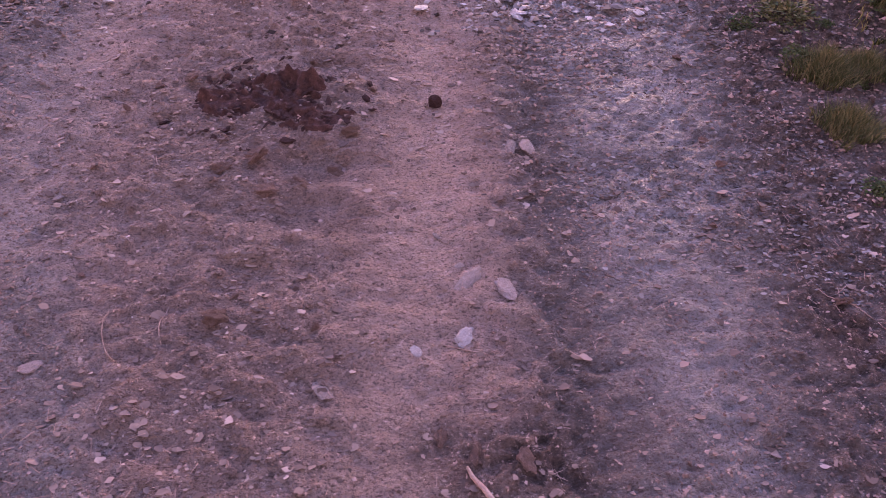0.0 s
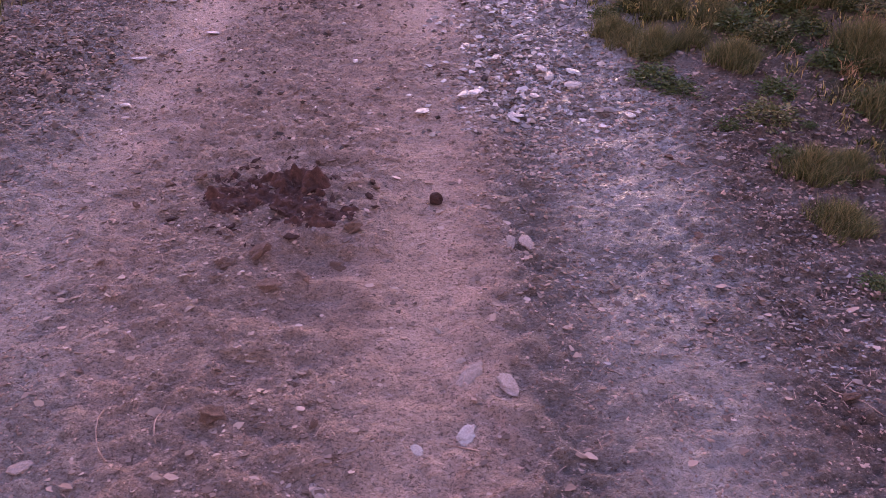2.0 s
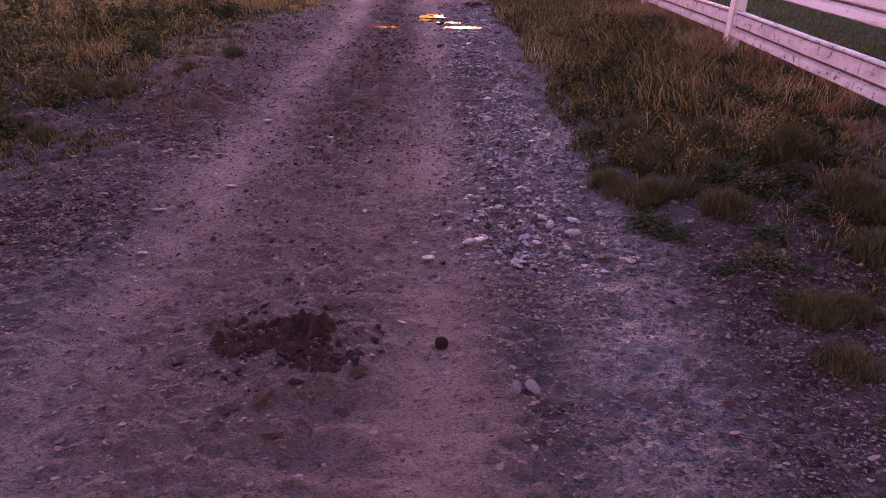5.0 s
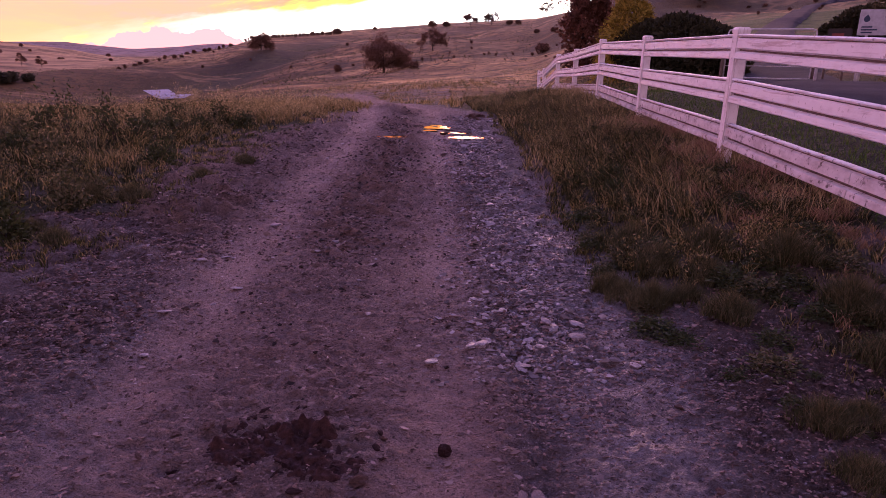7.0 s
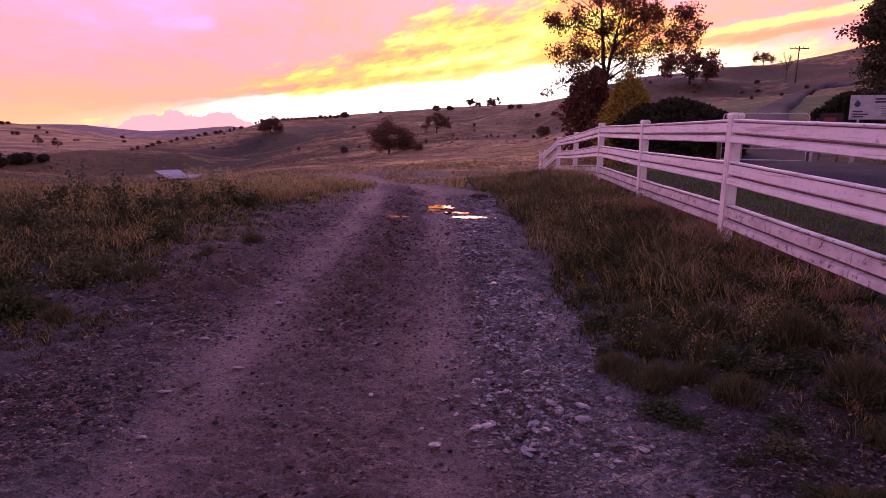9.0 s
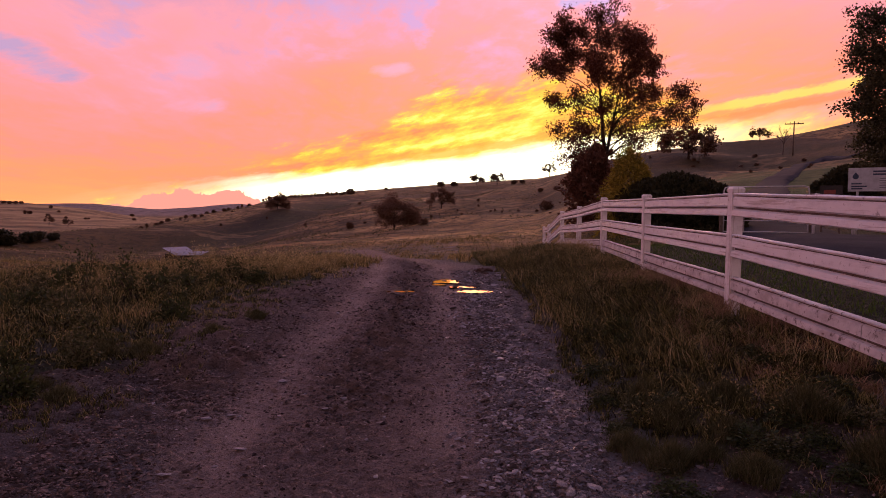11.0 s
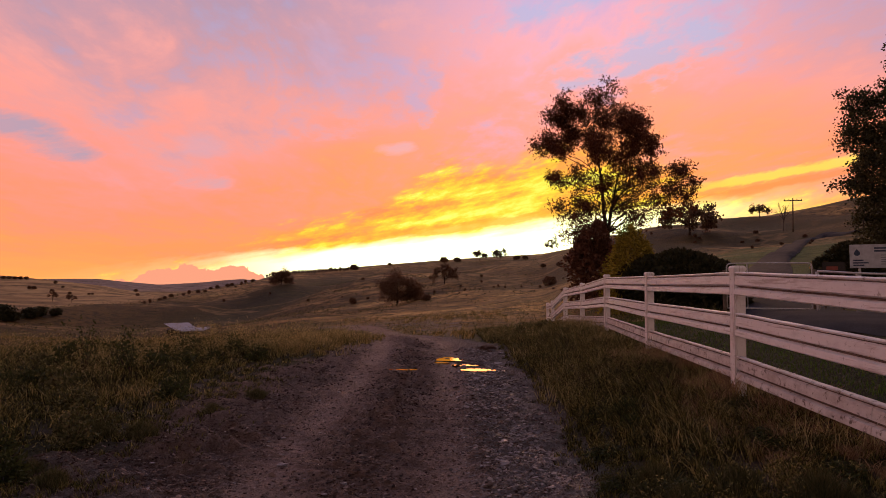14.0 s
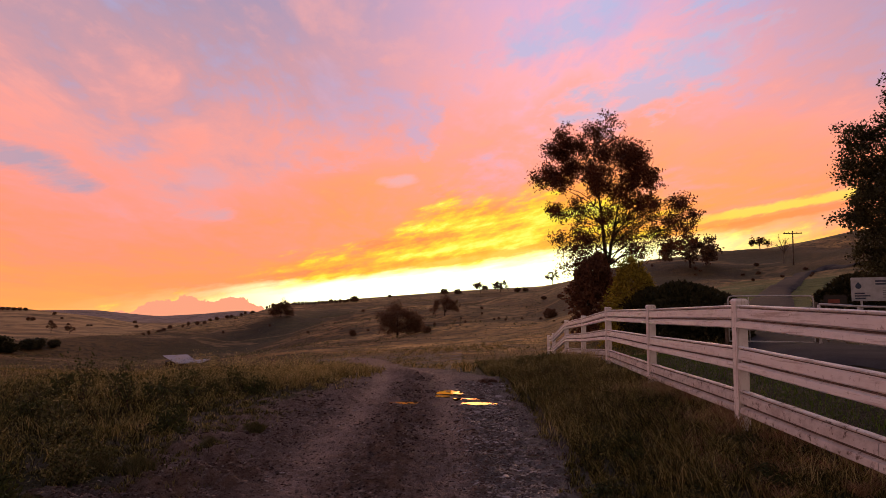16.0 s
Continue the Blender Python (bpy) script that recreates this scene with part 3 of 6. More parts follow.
def creek_share(x, y):
    off = np.full(np.shape(x), 1e9)
    for (ax, ay), (bx, by) in zip(CREEK, CREEK[1:]):
        t = np.clip(((x - ax) * (bx - ax) + (y - ay) * (by - ay)) / ((bx - ax) ** 2 + (by - ay) ** 2), 0, 1)
        off = np.minimum(off, np.hypot(x - ax - t * (bx - ax), y - ay - t * (by - ay)))
    off = off + 7 * vnoise(x / 16, y / 16, 151)
    return np.exp(-np.abs(off / 15) ** 1.5) * (1 - smooth01(np.hypot(x, y), 250, 320))


def olive_share(x, y):
    """Rank dull green growth: along the creek, and on the slope behind the tree."""
    az, r = np.degrees(np.arctan2(x, y)), np.hypot(x, y)
    slope = 0.8 * smooth01(az, 10, 15) * (1 - smooth01(az, 60, 90)) * smooth01(r, 45, 70) * smooth01(fbm(x / 22, y / 40, 161, 4), -0.32, 0.05)
    return np.maximum(creek_share(x, y), slope)


def ochre_share(x, y):
    """Dry pale slopes across the valley."""
    az, r = np.degrees(np.arctan2(x, y)), np.hypot(x, y)
    return (1 - smooth01(az, -25, -17)) * smooth01(az, -120, -80) * smooth01(r, 210, 300) * (1 - smooth01(r, 1300, 1700))


def rut_line(y):
    """How far the wheel tracks lie to the side at y: straight, then a bend to the left."""
    y = np.asarray(y, dtype=float)
    return np.interp(y, [3, 13, 15, 17, 20, 27, 33.5, 37.7, 41, 44, 60], [-0.05, -0.23, -0.45, -0.85, -1.55, -2.9, -4.1, -5.2, -6.6, -8.5, -22])


def bank(x, y):
    return 0.42 * smooth01(x, 0.85, 2.5) * (1 - smooth01(y, 14, 25)) * smooth01(y, 1.2, 5.5)


def near_z(x, y):
    z = 0.0145 * np.clip(y, -10, 14) - 0.040 * np.clip(y - 14, 0, 30)
    z = z + bank(x, y) - 0.035 * np.clip(-3.4 - x, 0, 30) * smooth01(y, -4, 6) + 0.03 * np.clip(x - 2.6, 0, 30)
    return z


def base_z(x, y):
    x, y = np.asarray(x, dtype=float), np.asarray(y, dtype=float)
    r = np.hypot(x, y) + 1e-6
    az = np.degrees(np.arctan2(x, y))
    w = smooth01(r, 17, 40)
    lumps = (fbm(x / 55, y / 55, 3, 4) * 4.6 - np.abs(fbm(x / 38 + 9, y / 60, 13, 3)) * 5.2 + 0.9) * np.clip(r / 160, 0, 1) * smooth01(r, 26, 90) * (1 - smooth01(r, 230, 300) * (1 - smooth01(r, 500, 900)))
    return near_z(x, y) * (1 - w) + far_z(az, r) * w + lumps - 2.2 * creek_share(x, y) * smooth01(r, 60, 90)


def zones(x, y):
    """Grass, wheel-track and stony shares at a place."""
    x, y = np.asarray(x, dtype=float), np.asarray(y, dtype=float)
    wob = fbm(x * 1.3 + 5, y * 1.3, 11, 4)
    mid = rut_line(y)
    right = mid + 0.98 + 0.28 * wob + 0.75 * (1 - smooth01(y, 2.4, 4.0)) - 0.45 * smooth01(y, 14, 18)
    left = mid - 2.75 + 0.55 * wob + 1.3 * smooth01(y, 8, 15) + 0.35 * smooth01(y, 15, 19) - 0.3 * (1 - smooth01(y, 3, 6))
    g = np.maximum(smooth01(x - right, -0.05, 0.35), smooth01(left - x, -0.1, 0.7))
    patchy = smooth01(fbm(x * 2.1, y * 2.1, 23, 4), -0.22, 0.12)
    early = (1 - smooth01(y, 3.6, 5.5)) * (x > 0)
    g = g * (1 - 0.8 * early * (1 - patchy))
    g = g * np.where(x < 0, 0.25 + 0.75 * np.maximum(patchy, smooth01(left - x, 0.5, 1.6)), 1)
    g = np.where(np.abs(x - mid + 0.6) > 9, np.maximum(g, 0.9), g)
    g = np.maximum(g, smooth01(y, 43, 47))
    w = 0.20 + 0.05 * wob
    rut = np.exp(-((x - mid + 0.02 * wob) / w) ** 2) + np.exp(-((x - mid + 1.38) / (w + 0.04)) ** 2)
    rut = rut * (1 - smooth01(y, 18, 26)) * (0.55 + 0.45 * smooth01(fbm(x * 3, y * 1.2, 31, 3), -0.25, 0.2))
    stony = np.exp(-((x - mid - 0.52) / 0.33) ** 2) * (0.15 + 0.85 * smooth01(y, 2.2, 3.1)) + 0.6 * np.exp(-((x - mid + 2.1) / 0.4) ** 2)
    return np.clip(g, 0, 1), np.clip(rut, 0, 1), np.clip(stony, 0, 1) * (1 - smooth01(y, 24, 40))


def dark_soil_share(x, y):
    """Darker soil: trampled in mid-track by the dung and at the right-hand margin; also down the left edge and the tyre
    trough.
    """
    a = 0.5 * np.exp(-(((x + 0.62) / 0.40) ** 2 + ((y - 1.85) / 0.45) ** 2)) + 0.42 * np.exp(-(((x + 0.55) / 0.36) ** 2 + ((y - 0.85) / 0.45) ** 2))
    b = 0.95 * smooth01(x, 0.62 + 0.14 * y, 0.95 + 0.14 * y) * (1 - 0.5 * smooth01(x, 2.2, 2.8)) * (1 - smooth01(y, 2.9, 4.2))
    c = 0.5 * np.exp(-((x - rut_line(y) + 0.72) / (0.30 + 0.5 * smooth01(y, 15, 22))) ** 2) * smooth01(y, 2.6, 4) * (1 - 0.3 * smooth01(y, 14, 20))
    d = np.exp(-(((x - 0.12) / 0.22) ** 2 + ((y - 0.66) / 0.13) ** 2))
    e = 0.9 * smooth01(-1.55 - x, 0, 0.6) * (1 - smooth01(-x, 3.2, 4)) * smooth01(y, 1.4, 3) * (1 - 0.75 * smooth01(y, 4.5, 7)) * (1 - smooth01(y, 10, 14))
    f = 0.62 * np.exp(-((x - rut_line(y) - 0.42) / 0.12) ** 2) * (1 - 0.6 * smooth01(y, 2.0, 2.8)) * (1 - smooth01(y, 3.4, 4.4))
    return np.clip(a + b + c + d + e + f, 0, 1)


def slick_share(x, y):
    """Washed, faintly wet clay between the wheel track and the grass."""
    worn = 0.85 * np.exp(-((x - rut_line(y) - 0.60) / 0.34) ** 2) * smooth01(y, 2.2, 3.2) * (1 - smooth01(y, 9, 13))
    pan = np.exp(-((x - 0.62 - 0.10 * y) / (0.16 + 0.08 * y)) ** 2) * (0.45 + 0.55 * smooth01(y, 0.9, 1.7)) * (1 - smooth01(y, 4, 7))
    return np.clip(worn + pan, 0, 1) + 0.35 * np.exp(-((x + 2.0) / 0.40) ** 2) * smooth01(y, 0.8, 1.6) * (1 - smooth01(y, 3.5, 6))


def red_share(x, y):
    """Reddish earth between the outer edge of the one wheel track and the tyre-marked trough of the other."""
    wob = 0.10 * fbm(x * 3, y * 3, 141, 3)
    left = np.interp(y, [0.5, 1.3, 2.9, 4.5, 6, 15, 30], [-0.75, -1.22, -1.62, -2.2, -3.2, -4.2, -8.0])
    right = rut_line(y) + 0.31 + 0.35 * smooth01(y, 8, 13)
    return smooth01(x - left + wob, -0.08, 0.22) * smooth01(right - x + wob, -0.10, 0.10) * (0.75 + 0.25 * smooth01(fbm(x * 1.4, y * 1.4, 143, 3), -0.2, 0.2))


def green_share(x, y):
    """Watered grass on both sides of the driveway."""
    az, r = np.degrees(np.arctan2(x, y)), np.hypot(x, y)
    return smooth01(az, 18, 23) * (1 - smooth01(az, 50, 70)) * (1 - smooth01(r, 80, 180)) * smooth01(fbm(x * 0.12, y * 0.12, 81, 3), -0.5, -0.1)


PUDDLES = [(-0.24, 12.0, 0.33, 0.30), (0.26, 10.5, 0.28, 0.17), (0.10, 11.05, 0.26, 0.11), (-0.88, 10.45, 0.30, 0.08), (-0.36, 11.45, 0.14, 0.08)]


def ridge_height(x, y):
    """Broken clods and hoof-torn ridges."""
    return np.maximum(0, fbm(x * 5, y * 9, 65, 3) - 0.05) * 0.30 + np.maximum(0, fbm(x * 10, y * 14, 66, 2)) * 0.09


def pool_share(x, y):
    s = np.zeros(np.shape(x))
    for px, py, a, b in PUDDLES:
        s = np.maximum(s, np.exp(-((((x - px) / (a * 1.7)) ** 2 + ((y - py) / (b * 2.4)) ** 2) ** 2)))
    return s


def ground_z(x, y):
    """The finished height of the ground, with its small relief."""
    x, y = np.asarray(x, dtype=float), np.asarray(y, dtype=float)
    z = base_z(x, y)
    g, rut, stony = zones(x, y)
    close = 1 - smooth01(np.hypot(x, y), 14, 30)
    rough = fbm(x * 5, y * 5, 41, 3) * 0.007 + np.abs(fbm(x * 16, y * 18, 51, 3)) * 0.018 - np.maximum(0, fbm(x * 11, y * 15, 61, 3) - 0.14) * 0.02
    tread = dark_soil_share(x, y)
    crumbs = np.maximum(0, fbm(x * 24, y * 34, 55, 3)) * 0.026 + np.abs(vnoise(x * 34, y * 40, 57)) * 0.007
    crumbs = crumbs * (0.45 + 0.55 * smooth01(fbm(x * 2.2, y * 2.2, 58, 3), -0.25, 0.2) + 0.9 * tread)
    rough = rough + crumbs * (1 - smooth01(np.hypot(x, y), 6, 10))
    crust = fbm(x * 9, y * 13, 75, 4) * 7 + 0.25 * vnoise(x * 50, y * 60, 76)
    step_up = np.floor(crust) + smooth01(crust - np.floor(crust), 0.0, 0.30)
    broken = smooth01(fbm(x * 1.7 + 4, y * 1.7, 77, 3), -0.22, 0.12)
    rough = rough + step_up * 0.0042 * (0.35 + 0.65 * broken) * (1 - smooth01(np.hypot(x, y), 11, 16)) * (1 - 0.35 * rut)
    ridges = ridge_height(x, y)
    rough = rough + ridges * smooth01(y, 3.5, 6) * (0.3 + 1.0 * tread) * (1 - g)
    lugs = 0.007 * np.sin(y * 40 + 6 * np.abs(x - rut_line(y) - 0.28) * 9 + 2 * vnoise(x * 6, y * 6, 71))
    lugs = lugs * np.exp(-((x - rut_line(y) - 0.36) / 0.10) ** 2) * (1 - smooth01(y, 2.2, 2.8))
    rough = rough * (1 - pool_share(x, y))
    z = z + close * (rough * (1 - 0.45 * np.clip(rut, 0, 1)) - 0.030 * rut + lugs + 0.02 * g)
    trough = np.exp(-((x - rut_line(y) - 0.40) / 0.13) ** 2) * 0.022 * close * (1 - 0.7 * smooth01(y, 3, 5))
    z = z - trough
    hoof = np.exp(-(((x + 0.42) / 0.17) ** 2 + ((y - 1.47) / 0.10) ** 2) ** 2) + np.exp(-(((x + 0.42) / 0.16) ** 2 + ((y - 1.70) / 0.09) ** 2) ** 2)
    z = z - 0.040 * hoof
    for px, py, a, b in PUDDLES:
        z = z - 0.03 * np.exp(-(((x - px) / (a * 1.15)) ** 2 + ((y - py) / (b * 1.15)) ** 2))
    return z


def gz(x, y):
    return float(ground_z(np.array([x]), np.array([y]))[0])


def lines(a, b, step, grow_lo, grow_hi, lo, hi, turn):
    """Grid lines: even from a to b, then ever wider, and faster so past the turn."""
    mid = list(np.arange(a, b + step / 2, step))
    s, v, up = step, mid[-1], []
    while v < hi:
        s *= grow_hi if v < turn else 1.055
        v += s
        up.append(v)
    s, v, down = step, mid[0], []
    while v > lo:
        s *= grow_lo if v > -turn else 1.07
        v -= s
        down.append(v)
    return np.array(down[::-1] + mid + up)


def build_ground():
    xs = lines(-1.7, 1.8, 0.0105, 1.03, 1.03, -4600, 4600, 4.5)
    ys = lines(0.45, 2.9, 0.0105, 1.10, 1.010, -4600, 4600, 46)
    gx, gy = np.meshgrid(xs, ys)
    x, y = gx.ravel(), gy.ravel()
    z = ground_z(x, y)
    ny, nx = gx.shape
    i = (np.arange(ny - 1)[:, None] * nx + np.arange(nx - 1)[None, :]).ravel()
    faces = np.stack([i, i + 1, i + nx + 1, i + nx], 1)
    ob = part_np("ground", np.stack([x, y, z], 1), faces, M_GROUND, smooth=True)
    g, rut, stony = zones(x, y)
    far = smooth01(np.hypot(x, y), 14, 40)
    # ridge tops lose the dark tone, so the hollows' shade sits in the colour
    for name, v in (("grass", g), ("rut", rut * (0.5 + 0.5 * smooth01(y, 2.8, 4.5))), ("stony", stony), ("far", far), ("damp_dark", dark_soil_share(x, y) * (1 - 0.85 * smooth01(ridge_height(x, y), 0.012, 0.045) * smooth01(y, 2.5, 4))), ("slick", slick_share(x, y)), ("red", red_share(x, y)), ("creek", olive_share(x, y)), ("ochre", ochre_share(x, y)), ("green", green_share(x, y)), ("range", smooth01(np.hypot(x, y), 1500, 2200))):
        a = ob.data.attributes.new(name, "FLOAT", "POINT")
        a.data.foreach_set("value", np.ascontiguousarray(v, dtype=np.float32))
    return tagged(ob, "pinkish brown dirt track through dry hill pasture", "ground", kind="structure")


build_ground()


def build_strip(name, line, width, material, lift, label):
    """A road laid on the land along a smooth line."""
    pts = []
    for k in range(len(line) - 1):
        p0, p1, p2, p3 = (Vector(line[min(max(j, 0), len(line) - 1)]) for j in (k - 1, k, k + 1, k + 2))
        for s in range(24):
            t = s / 24
            pts.append(0.5 * (2 * p1 + (p2 - p0) * t + (2 * p0 - 5 * p1 + 4 * p2 - p3) * t * t + (3 * p1 - p0 - 3 * p2 + p3) * t ** 3))
    pts = np.array([tuple(p) for p in pts])
    d = np.gradient(pts, axis=0)
    side = np.stack([d[:, 1], -d[:, 0]], 1) / np.hypot(d[:, 0], d[:, 1])[:, None]
    across = np.linspace(-1, 1, 9)
    xy = pts[:, None, :] + side[:, None, :] * across[None, :, None] * width / 2
    xy = xy + (vnoise(xy[..., 0], xy[..., 1], 9) * 0.12)[..., None] * side[:, None, :]
    z = ground_z(xy[..., 0], xy[..., 1])
    z = z + (lift + 0.003 * np.hypot(xy[..., 0], xy[..., 1])) * (1 - np.abs(across) ** 6 * 0.9)[None, :]
    n, k = len(pts), 9
    i = (np.arange(n - 1)[:, None] * k + np.arange(k - 1)[None, :]).ravel()
    v = np.concatenate([xy.reshape(-1, 2), z.reshape(-1, 1)], 1)
    ob = part_np(name, v, np.stack([i, i + 1, i + k + 1, i + k], 1), material, smooth=True)
    return tagged(ob, label, "road", kind="structure")


def sight(az, el):
    """Where the land first rises to an elevation angle on a bearing, seen from the track."""
    r = np.concatenate([np.arange(20, 120, 1.0), np.arange(120, 460, 2.5), np.arange(460, 3400, 15)])
    x, y = r * math.sin(radians(az)), r * math.cos(radians(az))
    up = np.degrees(np.arctan2(ground_z(x, y) - 1.54, r))
    up = np.maximum.accumulate(up)
    k = min(int(np.searchsorted(up, el)), len(r) - 1)
    if up[-1] < el:
        k = int(np.argmax(up >= up[-1] - 1e-9))
    return float(x[k]), float(y[k]), float(ground_z(x[k:k + 1], y[k:k + 1])[0]), float(r[k])


def on_bearing(az, r):
    x, y = r * math.sin(radians(az)), r * math.cos(radians(az))
    return x, y, gz(x, y)


ROAD = [(24, -8), (13, 3), (8.8, 9), (8.0, 14), (10.4, 20), (17, 36)]
ROAD += [sight(az, el)[:2] for az, el in ((25.5, 1.75), (26.5, 2.5), (27.4, 3.2), (28.9, 3.65), (31.5, 3.9))]
build_strip("road", ROAD, 2.9, M_ROAD, 0.09, "grey bitumen driveway climbing the hill past a gate")


def build_puddle(px, py, a, b):
    bm = bmesh.new()
    ring = []
    z = gz(px, py) + 0.035
    for k in range(36):
        w = k / 36 * math.tau
        s = 1 + 0.30 * noise.noise((math.cos(w) * 1.4 + px * 9, math.sin(w) * 1.4, py)) + 0.25 * noise.noise((math.cos(w) * 4 + px * 9, math.sin(w) * 4, py))
        ring.append((px + a * s * math.cos(w), py + b * s * math.sin(w)))
    top = [bm.verts.new((x, y, z)) for x, y in ring]
    low = [bm.verts.new((px + (x - px) * 0.9, py + (y - py) * 0.9, z - 0.05)) for x, y in ring]
    bm.faces.new(top)
    for k in range(36):
        bm.faces.new((top[k - 1], low[k - 1], low[k], top[k]))
    bmesh.ops.recalc_face_normals(bm, faces=bm.faces)
    ob = part("puddle", bm, M_WATER)
    tagged(ob, "still rain puddle in the wheel track mirroring sunset", "puddle", "puddles on the track")


for p in PUDDLES:
    build_puddle(*p)

# ---------------------------------------------------------------- the fence
# posts: place and the height of their tops
POSTS = [(2.57, 2.55, 1.595), (2.53, 5.93, 1.715), (2.68, 9.22, 1.72), (2.86, 12.72, 1.74), (3.02, 16.2, 1.58), (3.14, 19.6, 1.45), (3.24, 23.0, 0.97), (3.50, 26.4, 0.80)]
PROFILE = [(0.0, 0.213), (0.030, 0.211), (0.037, 0.204), (0.034, 0.195), (0.014, 0.188), (0.014, 0.181), (0.034, 0.170), (0.039, 0.098), (0.004, 0.085), (0.004, 0.070), (0.042, 0.058), (0.048, 0.010), (0.030, 0.0), (0.0, 0.0)]


def build_post(parent, x, y, top):
    foot = gz(x, y) - 0.25
    h, w = top - foot, 0.054
    lean = random.Random(int(y * 10))
    bm = bmesh.new()
    bmesh.ops.create_cube(bm, size=1, matrix=Matrix.Translation((0, 0, (h - 0.05) / 2)) @ Matrix.Diagonal((2 * w, 2 * w, h - 0.05, 1)))
    bmesh.ops.bevel(bm, geom=[e for e in bm.edges if abs(e.verts[0].co.z - e.verts[1].co.z) > 0.2], offset=0.012, segments=2, affect="EDGES")
    post = part("post", bm, M_POST, parent)
    post.matrix_basis = pose(x, y, foot, lean.uniform(-0.5, 0.5), lean.uniform(-0.6, 0.8), 2 + lean.uniform(-2, 2))
    bm = bmesh.new()
    vs = []
    for s, z in ((w + 0.003, h - 0.05), (w + 0.005, h - 0.022), (w * 0.92, h - 0.008), (w * 0.80, h)):
        vs.append([bm.verts.new((sx * s, sy * s, z)) for sx, sy in ((-1, -1), (1, -1), (1, 1), (-1, 1))])
    for a, b in zip(vs, vs[1:]):
        for k in range(4):
            bm.faces.new((a[k - 1], a[k], b[k], b[k - 1]))
    bm.faces.new(vs[-1])
    bm.faces.new(vs[0][::-1])
    bmesh.ops.recalc_face_normals(bm, faces=bm.faces)
    part("cap", bm, M_POST, post, "bevelled white post cap")


def build_rail(parent, a, b, material):
    """A pressed rail with two grooves from a to b (lower edge)."""
    a, b = Vector(a), Vector(b)
    d = (b - a).normalized()
    out_way = Vector((-d.y, d.x, 0)).normalized()
    bm = bmesh.new()
    n = 10
    rows = []
    shape = PROFILE + [(-0.022, 0.004), (-0.022, 0.209)]
    for k in range(n + 1):
        c = a.lerp(b, k / n)
        wob = 0.004 * noise.noise((c.x * 2, c.y * 2, c.z * 9))
        rows.append([bm.verts.new(c + out_way * (o + wob) + Vector((0, 0, z + wob))) for o, z in shape])
    m = len(shape)
    for p, q in zip(rows, rows[1:]):
        for k in range(m):
            bm.faces.new((p[k - 1], p[k], q[k], q[k - 1])).material_index = 1 if k in (5, 9) else 0
    bm.faces.new(rows[0])
    bm.faces.new(rows[-1][::-1])
    bmesh.ops.recalc_face_normals(bm, faces=bm.faces)
    part("rail", bm, material, parent).data.materials.append(M_GROOVE)


def build_fence():
    fence = tagged(new("fence"), "white post and rail fence with grooved pressed rails", "fence")
    for p in POSTS:
        build_post(fence, *p)
    for k, (p, q) in enumerate(zip(POSTS, POSTS[1:])):
        pa, pb = Vector(p), Vector(q)
        d = (pb - pa).normalized()
        flat = Vector((d.x, d.y, 0)).normalized() * 0.058
        for below, material in ((0.270, M_PAINT), (0.645, M_PAINT), (1.035, M_WORN)):
            a = pa + flat - Vector((0, 0, below))
            b = pb - flat - Vector((0, 0, below))
            if below > 1:
                cut = 0.42 + 0.1 * math.sin(k * 2.3)
                c = a.lerp(b, cut)
                step = (b - a).normalized() * 0.004
                build_rail(fence, a, c - step, material)
                build_rail(fence, c + step, b, material)
            else:
                build_rail(fence, a, b, material)
    return fence


build_fence()

# ---------------------------------------------------------------- plants: makers
rng = np.random.default_rng(5)


def blade_mesh(x, y, z, h, w, lean, rng):
    """Bent blades: five corners and three triangles each."""
    n = len(x)
    a, f = rng.uniform(0, math.tau, n), rng.uniform(0, math.tau, n)
    sx, sy = np.cos(f) * w / 2, np.sin(f) * w / 2
    lx, ly = np.cos(a) * lean * h, np.sin(a) * lean * h
    up = np.sqrt(np.clip(1 - lean ** 2 * 0.6, 0.15, 1)) * h
    v = np.empty((n, 5, 3))
    v[:, 0] = np.stack([x - sx, y - sy, z - 0.01], 1)
    v[:, 1] = np.stack([x + sx, y + sy, z - 0.01], 1)
    v[:, 2] = np.stack([x - sx * 0.75 + lx * 0.35, y - sy * 0.75 + ly * 0.35, z + up * 0.62], 1)
    v[:, 3] = np.stack([x + sx * 0.75 + lx * 0.35, y + sy * 0.75 + ly * 0.35, z + up * 0.62], 1)
    v[:, 4] = np.stack([x + lx, y + ly, z + up], 1)
    i = np.arange(n)[:, None] * 5
    f = np.concatenate([i + [0, 1, 3], i + [0, 3, 2], i + [2, 3, 4]], 0)
    return v.reshape(-1, 3), f


